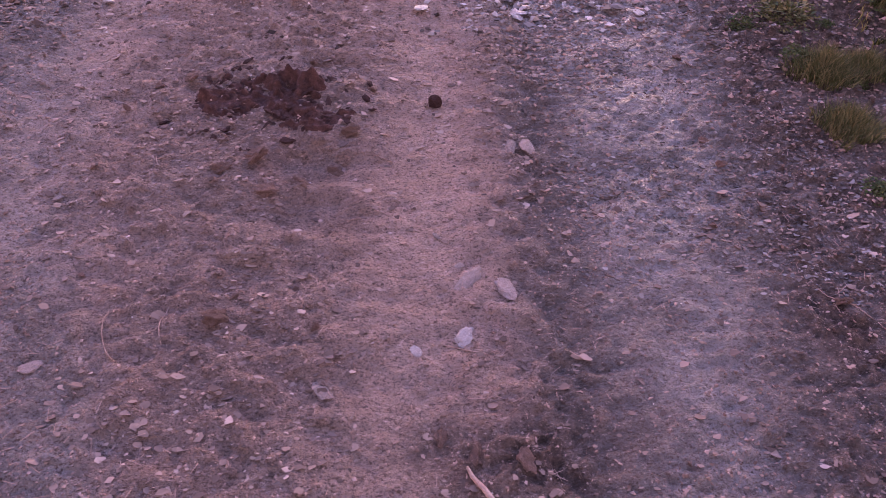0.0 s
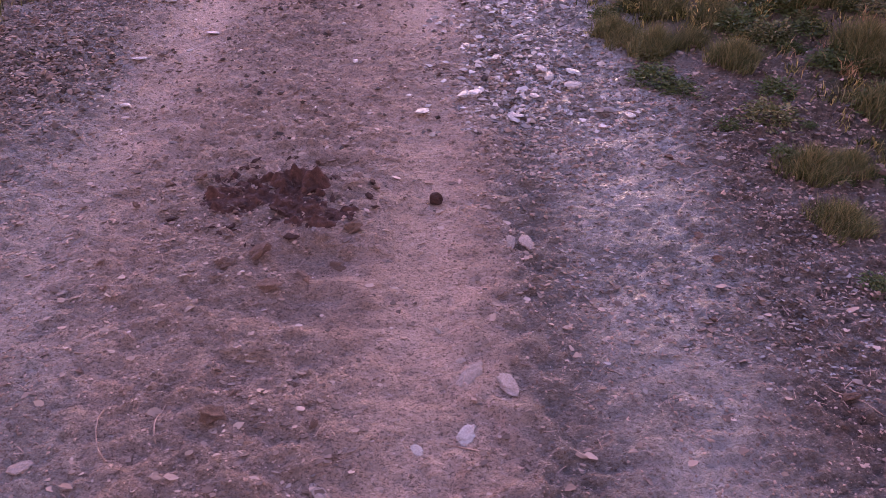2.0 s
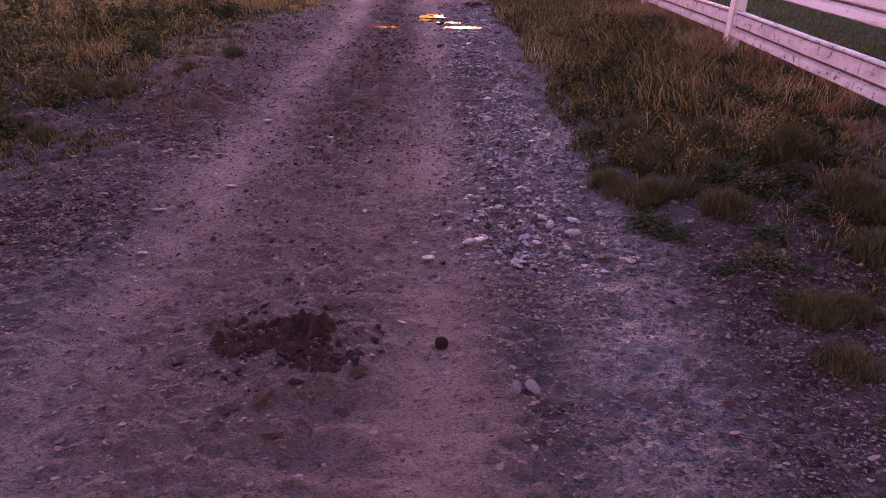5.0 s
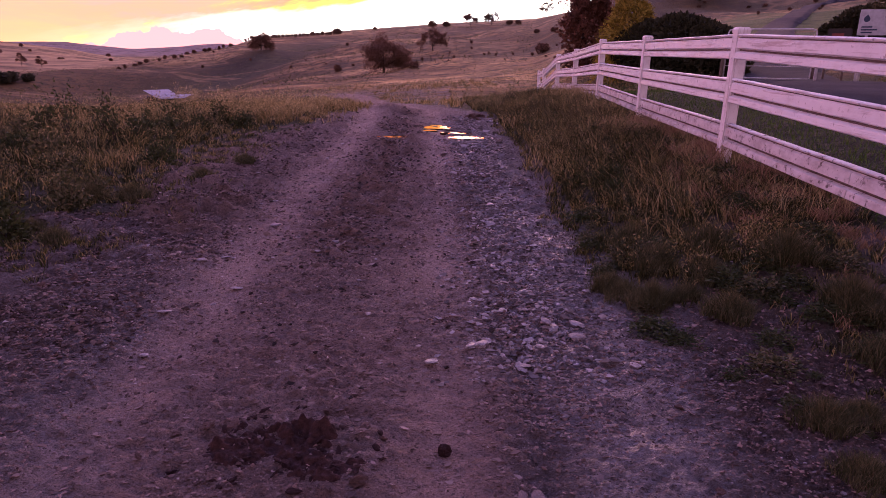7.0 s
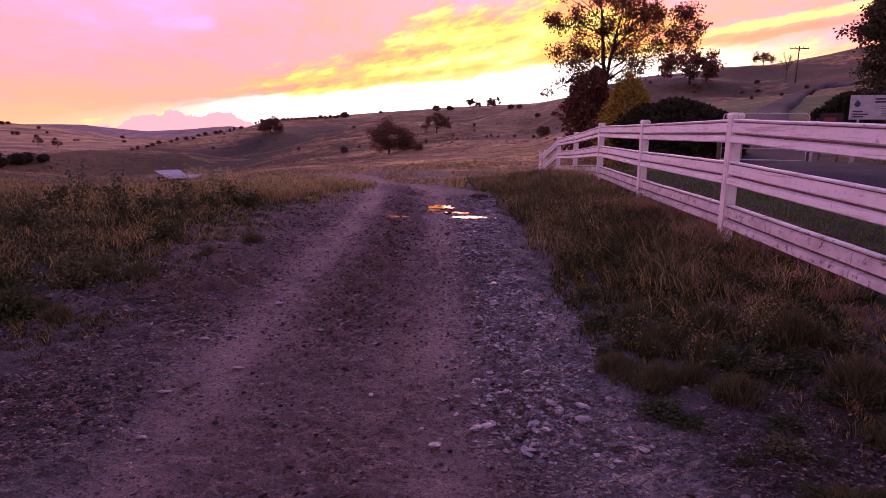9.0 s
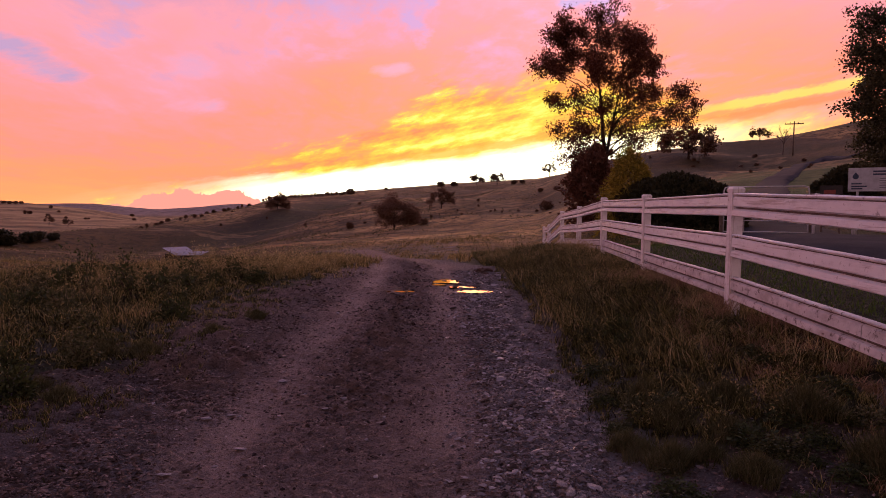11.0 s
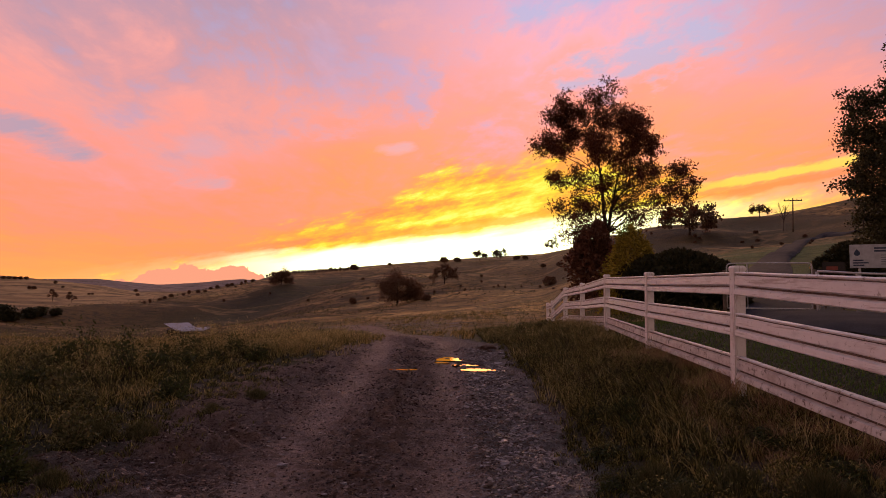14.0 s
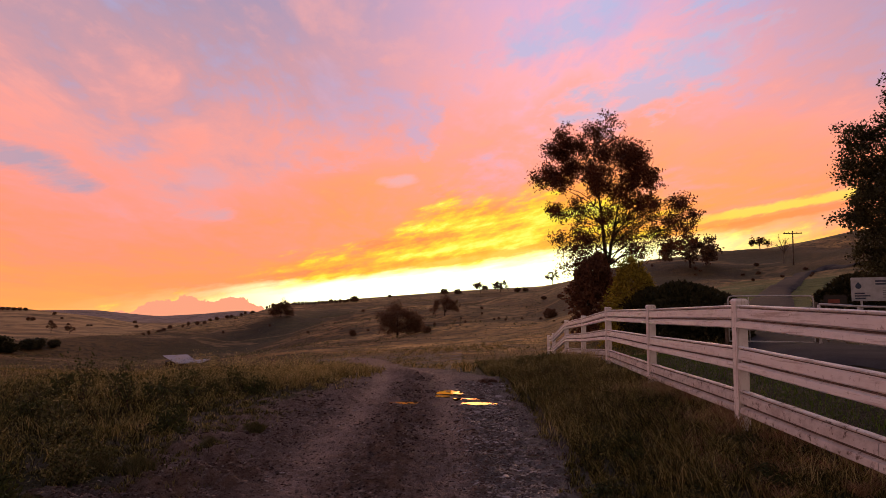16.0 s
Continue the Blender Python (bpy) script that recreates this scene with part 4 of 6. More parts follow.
def field(name, n, xr, yr, keep, height, width, lean, material, label, rng, clump=0.0):
    """Grass over a stretch of ground; keep gives each place's share."""
    x, y = rng.uniform(*xr, n), rng.uniform(yr[0] ** 0.5, yr[1] ** 0.5, n) ** 2
    if clump:
        cx, cy = np.round(x / clump), np.round(y / clump)
        ox, oy = lattice(cx, cy, 3) - 0.5, lattice(cx, cy, 8) - 0.5
        pull = rng.uniform(0.2, 0.75, n)
        x = x + ((cx + ox) * clump - x) * pull
        y = y + ((cy + oy) * clump - y) * pull
    on = rng.uniform(0, 1, n) < keep(x, y)
    x, y = x[on], y[on]
    h = height(x, y) * rng.uniform(0.55, 1.2, len(x))
    z = ground_z(x, y)
    w = width * rng.uniform(0.6, 1.3, len(x)) * (1 + y / 14)
    v, f = blade_mesh(x, y, z, h, w, rng.uniform(lean[0], lean[1], len(x)), rng)
    ob = part_np(name, v, f, material)
    return tagged(ob, label, "grass", kind="stuff")


def tube(bm, pts, radii, sides=7):
    rings = []
    for k, p in enumerate(pts):
        d = (pts[min(k + 1, len(pts) - 1)] - pts[max(k - 1, 0)]).normalized()
        u = d.cross(Vector((0.31, 0.95, 0.05))).normalized()
        v = d.cross(u)
        rings.append([bm.verts.new(p + (u * math.cos(s / sides * math.tau) + v * math.sin(s / sides * math.tau)) * radii[k]) for s in range(sides)])
    for a, b in zip(rings, rings[1:]):
        for s in range(sides):
            bm.faces.new((a[s - 1], a[s], b[s], b[s - 1]))
    bm.faces.new(rings[-1])
    bm.faces.new(rings[0][::-1])


def limb(a, b, rnd, bend=0.12, n=6):
    length = (b - a).length
    out = []
    for k in range(n + 1):
        t = k / n
        p = a.lerp(b, t)
        p += Vector((rnd.uniform(-1, 1), rnd.uniform(-1, 1), rnd.uniform(-0.5, 1))) * bend * length * 0.35 * math.sin(t * math.pi)
        p.z += bend * length * math.sin(t * math.pi) * 0.5
        out.append(p)
    return out


def leaves(centres, size, slim, rng, droop=0.0, out_from=None):
    """Small pointed leaves, one at each place."""
    c = np.asarray(centres)
    n = len(c)
    d = rng.normal(0, 1, (n, 3))
    if out_from is not None:
        d = d * 0.7 + (c - out_from) / (np.linalg.norm(c - out_from, axis=1, keepdims=True) + 1e-6)
    d[:, 2] -= droop
    d /= np.linalg.norm(d, axis=1, keepdims=True)
    s = np.cross(d, rng.normal(0, 1, (n, 3)))
    s /= np.linalg.norm(s, axis=1, keepdims=True) + 1e-9
    length = size * rng.uniform(0.6, 1.4, (n, 1))
    v = np.stack([c, c + d * length * 0.45 + s * length * slim, c + d * length, c + d * length * 0.45 - s * length * slim], 1)
    f = np.arange(n)[:, None] * 4 + [0, 1, 2, 3]
    return v.reshape(-1, 3), f


def tree(name, place, clumps, leaf_n, leaf_size, slim, leaf_mat, trunk_r, fork, label, category, seed, droop=0.0, depth=0.8, turn=0.0, sides=7, twigs=5, group="", lean=0.0, scale=1.0, loose=0.17, stretch=1.0, twin=0.0):
    """A trunk with a limb and twigs to every clump (x, z, radius, fullness), and sprays of leaves along the twigs."""
    rnd, g = random.Random(seed), np.random.default_rng(seed)
    thing = tagged(new(name), label, category, group)
    thing.matrix_basis = pose(*place, 0, 0, turn) @ Matrix.Diagonal((scale, scale, scale * stretch, 1))
    bm = bmesh.new()
    spread = max(abs(c[0]) for c in clumps)
    pts = []
    heart = Vector((lean * fork, 0, fork))
    crest = max(q[1] for q in clumps) * 0.86
    tube(bm, limb(Vector((0, 0, -0.4)), heart, rnd, 0.05), [trunk_r * (1.25 - 0.06 * k) for k in range(7)], sides)
    stem = limb(heart, Vector((lean * crest * 0.5 - twin, 0, crest)), rnd, 0.06, 8)
    tube(bm, stem, [trunk_r * (0.85 - 0.095 * k) * (0.8 if twin else 1) for k in range(9)], sides)
    if twin:
        other = limb(heart, Vector((lean * crest * 0.5 + twin * 1.3, 0.3, crest * 0.84)), rnd, 0.06, 8)
        tube(bm, other, [trunk_r * (0.60 - 0.066 * k) for k in range(9)], sides)
        stem = stem + other
    spots = []
    total = sum(c[2] ** 2 * c[3] for c in clumps)
    for cx, cz, cr, full in clumps:
        cy = rnd.uniform(-1, 1) * depth * math.sqrt(max(0.1, 1 - (cx / (spread * 1.15)) ** 2)) * spread
        c = Vector((cx, cy, cz))
        want = min(max(cz - (0.3 if twin else 0.55) * math.hypot(cx, cy) - 0.3, fork * (1.02 if twin else 0.82)), crest * 0.97)
        start = min(stem, key=lambda p: abs(p.z - want) + 0.6 * abs(p.x - cx) * (twin > 0)).copy() if want > fork else Vector((heart.x * want / fork, 0, want))
        r = trunk_r * (0.30 - 0.16 * want / crest) * (0.65 if twin else 1) + 0.012
        path = limb(start, c, rnd, 0.16)
        tube(bm, path, [r * (1 - 0.13 * k) for k in range(7)], max(4, sides - 2))
        mine = max(6, int(leaf_n * cr ** 2 * full / total))
        ends = []
        for k in range(twigs):
            e = c + Vector((rnd.gauss(0, 1), rnd.gauss(0, 1), rnd.gauss(0.1, 0.9))).normalized() * cr * rnd.uniform(0.55, 1.15)
            tube(bm, limb(path[rnd.randrange(3, 7)], e, rnd, 0.12, 3), [r * 0.3, r * 0.22, r * 0.15, r * 0.06], 4)
            ends.append((path[-1], e))
        per = max(1, mine // (twigs * 3))
        for p, e in ends:
            for q in range(3):
                s = p.lerp(e, 0.45 + 0.3 * q) + Vector((rnd.gauss(0, 1), rnd.gauss(0, 1), rnd.gauss(0, 1))) * cr * 0.22
                spots.append(np.array(s) + g.normal(0, 1, (per, 3)) * cr * loose * np.array([1, 1, 0.8]))
    part("trunk", bm, M_BARK, thing, smooth=True)
    v, f = leaves(np.concatenate(spots), leaf_size, slim, g, droop)
    part_np("crown", v, f, leaf_mat, thing)
    return thing


def shrub(name, place, rx, ry, h, leaf_n, leaf_size, slim, leaf_mat, label, seed, droop=0.0, peak=1.0, category="shrub", group="", ragged=0.25):
    """A bush leafy to the ground: a few stems, leaves in an uneven shell."""
    rnd, g = random.Random(seed), np.random.default_rng(seed)
    thing = tagged(new(name), label, category, group)
    thing.matrix_basis = pose(*place)
    bm = bmesh.new()
    for k in range(6):
        w = rnd.uniform(0, math.tau)
        e = Vector((math.cos(w) * rx * 0.5, math.sin(w) * ry * 0.5, h * rnd.uniform(0.5, 0.8)))
        tube(bm, limb(Vector((0, 0, -0.2)), e, rnd, 0.1, 4), [0.05 * h * 0.4 * (1 - 0.18 * q) for q in range(5)], 5)
    part("stem", bm, M_BARK, thing, smooth=True)
    n = leaf_n
    w, t = g.uniform(0, math.tau, n), g.uniform(0, 1, n)
    zz = t ** 0.8
    r = np.sqrt(np.clip(1 - np.clip(zz * 1.0, 0, 1) ** (2.2 * peak), 0, 1))
    lump = 1 + ragged * (vnoise(w * 2.2 + seed, zz * 6, seed) + 0.6 * vnoise(w * 5, zz * 14, seed + 3))
    r = r * lump * (1 - 0.35 * g.uniform(0, 1, n) ** 2)
    c = np.stack([np.cos(w) * r * rx, np.sin(w) * r * ry, zz * h * (1 + 0.5 * ragged * vnoise(w * 1.6, w * 0, seed + 9))], 1)
    v, f = leaves(c, leaf_size, slim, g, droop, np.array([0, 0, h * 0.35]))
    part_np("foliage", v, f, leaf_mat, thing)
    return thing


# ---------------------------------------------------------------- trees behind the fence
BIG = [(-0.35, 13.7, 0.95, 1), (2.2, 12.4, 1.0, 1), (3.0, 10.2, 0.9, 1), (3.2, 9.0, 0.8, 0.8), (1.6, 13.1, 0.8, 0.9), (-3.4, 12.4, 0.9, 1), (-4.6, 11.6, 0.7, 0.8), (-0.4, 13.2, 1.2, 1), (1.0, 13.0, 1.05, 1), (-3.2, 13.5, 1.0, 1.1), (-4.0, 13.0, 0.8, 1), (-2.2, 13.0, 1.0, 1),
       (-4.1, 11.5, 1.1, 1), (-2.4, 11.6, 1.2, 1), (-0.6, 11.6, 1.4, 1.1), (1.2, 11.4, 1.4, 1.1), (2.7, 11.6, 0.85, 0.9), (-5.0, 10.5, 0.75, 0.7), (-3.6, 10.2, 0.9, 0.9),
       (2.0, 10.4, 1.05, 1), (3.1, 10.8, 0.6, 0.8), (-4.0, 9.0, 0.75, 0.7), (-3.4, 8.1, 0.85, 0.6), (-2.2, 8.8, 1.1, 0.7), (-0.6, 9.9, 1.2, 0.9), (1.0, 9.2, 1.0, 0.8),
       (2.4, 9.0, 1.0, 0.8), (2.7, 7.8, 1.0, 0.7), (1.5, 7.6, 1.0, 0.5), (-2.3, 6.7, 1.1, 0.55), (-2.5, 5.3, 1.0, 0.5), (-1.1, 6.2, 1.1, 0.55), (1.0, 6.4, 1.1, 0.55), (-0.9, 7.9, 1.2, 0.6), (0.4, 7.6, 1.2, 0.5)]
SIDE = [(2.0, 5.8, 0.9, 0.6), (3.4, 7.0, 0.7, 0.7), (4.5, 7.6, 0.85, 0.8), (5.0, 8.5, 0.75, 0.8), (5.7, 9.2, 0.6, 0.8), (5.9, 7.9, 0.8, 0.7), (5.5, 6.9, 0.8, 0.6), (4.1, 6.3, 0.8, 0.5), (4.8, 6.0, 0.7, 0.4)]
tx, ty, tz = on_bearing(12.85, 45)
BIG += [(-2.9, 4.5, 0.9, 0.5), (-1.6, 4.8, 0.9, 0.5), (1.8, 5.2, 0.9, 0.45), (-3.3, 6.0, 0.9, 0.5), (0.2, 5.0, 0.8, 0.4)]
tree("gum_tree", (tx, ty, tz), BIG + SIDE, 52000, 0.20, 0.18, M_LEAF, 0.25, 4.4, "tall dark open-crowned tree with a low side limb", "tree", 3, droop=0.3, depth=0.55, twigs=9, turn=-12, lean=-0.03, scale=0.90, loose=0.21, stretch=1.06, twin=0.9)

rx_, ry_, rz_ = on_bearing(11.7, 40)
shrub("russet_bush", (rx_, ry_, rz_), 1.6, 1.6, 4.3, 9000, 0.22, 0.3, M_RUST, "reddish brown bush at the tree's foot", 12, peak=1.1, category="bush", ragged=0.45)
sx_, sy_, sz_ = on_bearing(14.8, 30)
shrub("cypress_shrub", (sx_, sy_, sz_), 1.35, 1.3, 3.6, 9000, 0.20, 0.13, M_LIME, "lime green drooping conifer shrub", 21, droop=0.7, peak=0.75)
for az, r, a, h, seed in ((16.6, 29.5, 1.6, 2.15, 31), (18.9, 29, 1.8, 2.25, 32), (20.8, 28.5, 1.4, 1.9, 33)):
    x, y, z = on_bearing(az, r)
    shrub("hedge_bush", (x, y, z), a, 1.5, h, 9000, 0.17, 0.3, M_HEDGE, "dense dark rounded bush behind the white fence", seed, peak=1.7, category="bush", group="dark bushes behind the fence", ragged=0.14)
for az, r, a, h, seed in ((30.0, 40, 1.2, 1.5, 41), (31.3, 36, 1.4, 1.8, 42)):
    x, y, z = on_bearing(az, r)
    shrub("garden_bush", (x, y, z), a, 1.2, h, 3500, 0.2, 0.3, M_HEDGE, "low dark bush below a dense tree", seed, peak=1.6, category="bush", ragged=0.2)
x, y, z = on_bearing(38.0, 30)
DENSE = [(-0.9, 10.2, 1.2, 1), (0.9, 11.6, 1.5, 1), (-1.9, 8.9, 1.2, 1), (0.2, 9.6, 1.8, 1), (1.9, 9.6, 1.6, 1), (-2.3, 7.2, 1.2, 1), (-0.6, 7.2, 1.8, 1), (1.4, 7.0, 1.8, 1), (-2.2, 5.4, 1.2, 1),
         (-0.4, 5.2, 1.7, 1), (1.6, 5.0, 1.7, 1), (-3.1, 3.9, 1.2, 1), (-3.2, 5.6, 1.0, 1), (-3.0, 2.2, 1.1, 1), (-3.9, 3.2, 1.0, 1), (-3.7, 1.6, 1.0, 1), (-3.5, 4.7, 1.0, 1), (-2.8, 7.0, 1.0, 1), (-0.8, 3.3, 1.6, 1), (1.2, 3.2, 1.7, 1), (-1.9, 2.0, 1.1, 1), (0.2, 1.8, 1.5, 1), (2.9, 6.2, 1.5, 1), (2.8, 3.4, 1.5, 1)]
tree("evergreen_tree", (x, y, z), DENSE, 110000, 0.125, 0.32, M_DENSE, 0.3, 2.5, "dense dark evergreen tree beside the sign", "tree", 17, depth=0.9, twigs=12, scale=0.86, loose=0.16)

# ---------------------------------------------------------------- trees and scrub on the hills
# bearing, elevation of the foot, width and height in degrees, seed
HILL = [(-5.71, -1.85, 4.1, 2.9, 51), (-1.53, 0.04, 2.4, 1.8, 52), (-15.75, -0.05, 2.0, 1.5, 53), (1.62, 2.1, 1.5, 1.0, 54), (3.42, 2.15, 1.6, 1.1, 55), (7.97, 3.0, 1.25, 1.4, 56), (24.65, 5.4, 1.6, 1.2, 57), (19.38, 4.0, 5.2, 2.7, 58), (-32.83, -1.3, 0.8, 0.9, 59), (-31.6, -1.4, 0.8, 0.8, 60)]


def hill_tree(az, el, wide, high, seed):
    full = seed in (51, 53)
    x, y, z, r = sight(az, el)
    w, h = r * math.tan(radians(wide)), r * math.tan(radians(high))
    rnd = random.Random(seed)
    clumps = []
    for k in range(17):
        a = rnd.uniform(-1, 1)
        cz = (0.16 if full else 0.34) + (0.69 if full else 0.54) * rnd.uniform(0, 1) * math.sqrt(max(0.05, 1 - a * a))
        clumps.append((a * w * 0.40, cz * h, (0.17 if full else 0.13) * w * rnd.uniform(0.8, 1.2), rnd.uniform(0.6, 1.1)))
    tree("hill_tree", (x, y, z), clumps, 17000 if full else 5200, w * (0.023 if full else 0.032), 0.38, M_SCRUB, w * 0.02, h * 0.25, "dark spreading tree standing in hillside pasture", "tree", seed, depth=0.8, sides=5, twigs=5, group="trees on the hillside", turn=-az, loose=0.27 if full else 0.2)


for row in HILL:
    hill_tree(*row)


def build_dead_tree():
    """A bare dead tree, a spray of thin grey limbs."""
    x, y, z, r = sight(26.3, 4.2)
    h = r * math.tan(radians(2.2))
    rnd = random.Random(91)
    thing = tagged(new("dead_tree"), "bare grey dead tree on the hillside", "tree")
    thing.matrix_basis = pose(x, y, z)
    bm = bmesh.new()
    tube(bm, limb(Vector((0, 0, -0.4)), Vector((0.02 * h, 0, 0.45 * h)), rnd, 0.05), [h * 0.017] * 4 + [h * 0.014] * 3, 6)
    part("trunk", bm, M_POLE, thing, smooth=True)
    for k in range(11):
        bm = bmesh.new()
        a = Vector((0.015 * h, 0, h * rnd.uniform(0.28, 0.45)))
        e = Vector((rnd.uniform(-0.34, 0.34) * h, rnd.uniform(-0.2, 0.2) * h, h * rnd.uniform(0.6, 1.0)))
        p = limb(a, e, rnd, 0.12)
        tube(bm, p, [h * 0.010 * (1 - 0.11 * q) for q in range(7)], 5)
        for q in range(3):
            t = e + Vector((rnd.uniform(-0.12, 0.12), rnd.uniform(-0.1, 0.1), rnd.uniform(0.0, 0.12))) * h
            tube(bm, limb(p[3 + q], t, rnd, 0.1, 3), [h * 0.005, h * 0.004, h * 0.003, h * 0.002], 4)
        part("limb", bm, M_POLE, thing, smooth=True)


build_dead_tree()


def scrub_base(seed, name, label, group, tall, leaf_mat=M_SCRUB):
    rnd, g = random.Random(seed), np.random.default_rng(seed)
    thing = tagged(new(name), label, "tree" if tall else "shrub", group)
    bm = bmesh.new()
    tube(bm, [Vector((0, 0, -0.2)), Vector((0.02, 0, 0.3)), Vector((0, 0.02, 0.7))], [0.05, 0.04, 0.02], 5)
    part("stem", bm, M_BARK, thing)
    n = 1100
    c = g.normal(0, 1, (n, 3))
    c *= (g.uniform(0.3, 1, (n, 1)) ** 0.5) / np.linalg.norm(c, axis=1, keepdims=True)
    c = c * ([0.42, 0.42, 0.5] if tall else [0.5, 0.5, 0.5]) * (1 + 0.3 * vnoise(c[:, 0] * 3, c[:, 2] * 3, seed))[:, None] + [0, 0, 0.52 if tall else 0.46]
    v, f = leaves(c, 0.12, 0.4, g)
    part_np("foliage", v, f, leaf_mat, thing)
    return thing


def scatter(base, rows):
    """Copies of a thing at bearing, foot elevation and angular width and height; the first row moves the thing itself."""
    for k, (az, el, wide, high) in enumerate(rows):
        x, y, z, r = sight(az, el)
        w, h = r * math.tan(radians(min(wide, 1.5 * high))), r * math.tan(radians(high))
        ob = base if k == 0 else copy_thing(base, Matrix())
        ob.matrix_basis = pose(x, y, z, 0, 0, 37 * k) @ Matrix.Diagonal((w, w, h, 1))


pick = random.Random(8)
pines = scrub_base(61, "ridge_pine", "small dark tree in a row on the ridge", "tree row along the ridge", True)
scatter(pines, [(-16.9 + 7.6 * k / 45 + pick.uniform(-0.06, 0.06), 0.78 + 0.50 * k / 45, pick.uniform(0.14, 0.26), pick.uniform(0.20, 0.36)) for k in range(46)])
bushes = scrub_base(62, "hill_shrub", "small dark shrub dotted over dry hill pasture", "shrubs dotted over the hills", False)
spots = [(-1.6, 1.96, 1.8, 0.5), (-0.4, 2.0, 1.4, 0.45), (-9.5, 1.3, 0.8, 0.5), (-9.61, -1.75, 0.6, 0.6), (7.78, -0.05, 1.3, 0.8), (-3.1, -1.45, 0.9, 0.6), (4.9, 2.2, 0.9, 0.4), (8.6, 1.6, 0.5, 0.4), (7.2, 1.5, 0.5, 0.35), (5.6, 2.25, 0.7, 0.35), (-6.4, 1.68, 0.5, 0.25)]
spots += [(-26.6 + 8.6 * k / 15 + pick.uniform(-0.2, 0.2), -1.55 + 1.85 * k / 15 + pick.uniform(-0.12, 0.02), pick.uniform(0.2, 0.4), pick.uniform(0.18, 0.34)) for k in range(16)]
spots += [(pick.uniform(-24, 9), pick.uniform(-1.6, 0.6), pick.uniform(0.14, 0.3), pick.uniform(0.12, 0.26)) for k in range(26)]
spots += [(pick.uniform(-36, -27), pick.uniform(-1.0, 0.1), pick.uniform(0.2, 0.4), pick.uniform(0.14, 0.28)) for k in range(10)]
spots += [(-36.3 + 0.35 * k, 0.42 - 0.02 * k, 0.42, 0.22) for k in range(6)]
spots += [(pick.uniform(14, 30), pick.uniform(2.8, 4.4), pick.uniform(0.2, 0.45), pick.uniform(0.16, 0.32)) for k in range(12)]
scatter(bushes, spots)
creek = scrub_base(63, "creek_bush", "dark bush in a clump down in the valley", "bush clump in the valley", False, M_HEDGE)
scatter(creek, [(-38.5 + 0.8 * k + pick.uniform(-0.3, 0.3), -2.9 + 0.05 * k, pick.uniform(1.4, 2.2), pick.uniform(1.1, 1.7) * (1 - 0.08 * k)) for k in range(8)])


# ---------------------------------------------------------------- shed, pole, gate, sign
def box(bm, x0, y0, z0, x1, y1, z1, bevel=0.0):
    made = bmesh.ops.create_cube(bm, size=1, matrix=Matrix.Translation(((x0 + x1) / 2, (y0 + y1) / 2, (z0 + z1) / 2)) @ Matrix.Diagonal((x1 - x0, y1 - y0, z1 - z0, 1)))
    if bevel:
        es = list({e for v in made["verts"] for e in v.link_edges})
        bmesh.ops.bevel(bm, geom=es, offset=bevel, segments=2, affect="EDGES")


def sheet_roof(corners, waves, parent, label):
    """Corrugated iron between four corners: a, b along the eave, d, c along the top."""
    a, b, c, d = (Vector(p) for p in corners)
    n = waves * 4
    bm = bmesh.new()
    up = (b - a).cross(d - a).normalized()
    rows = []
    for s in (0.0, 1.0):
        for lift in (0.0, -0.02):
            rows.append([bm.verts.new((a.lerp(b, k / n)).lerp(d.lerp(c, k / n), s) + up * (0.025 * math.sin(k / 4 * math.tau) + lift)) for k in range(n + 1)])
    lo_t, lo_b, hi_t, hi_b = rows
    for k in range(n):
        bm.faces.new((lo_t[k], lo_t[k + 1], hi_t[k + 1], hi_t[k]))
        bm.faces.new((lo_b[k + 1], lo_b[k], hi_b[k], hi_b[k + 1]))
        bm.faces.new((lo_b[k], lo_b[k + 1], lo_t[k + 1], lo_t[k]))
        bm.faces.new((hi_t[k], hi_t[k + 1], hi_b[k + 1], hi_b[k]))
    part("roof", bm, M_ROOF, parent, label)


def build_shed():
    x, y, z = on_bearing(-23.2, 60)
    shed = tagged(new("shed"), "low farm shed with grey corrugated iron roof", "shed")
    shed.matrix_basis = pose(x, y, -2.02, 0, 0, 23.2) @ Matrix.Scale(0.8, 4)
    drop = (z + 2.02) / 0.8
    bm = bmesh.new()
    box(bm, -2.1, -0.6, drop - 0.3, 0.6, 2.4, -0.35)
    part("wall", bm, M_SHEDWALL, shed)
    sheet_roof(((-1.55, -0.9, -0.18), (0.75, -0.9, -0.12), (0.05, 2.6, 0.22), (-2.45, 2.6, 0.14)), 14, shed, "grey corrugated iron roof pitch")
    sheet_roof(((-0.9, -2.2, -0.46), (1.5, -2.2, -0.40), (2.5, -0.8, -0.10), (-1.5, -0.95, -0.20)), 14, shed, "pale corrugated iron lean-to roof")
    for px, py in ((-0.8, -2.1), (1.4, -2.1), (2.3, -0.9)):
        bm = bmesh.new()
        tube(bm, [Vector((px, py, drop - 0.3)), Vector((px, py, -0.42 if py < -1 else -0.16))], [0.06, 0.05], 8)
        part("leg", bm, M_POLE, shed)


build_shed()


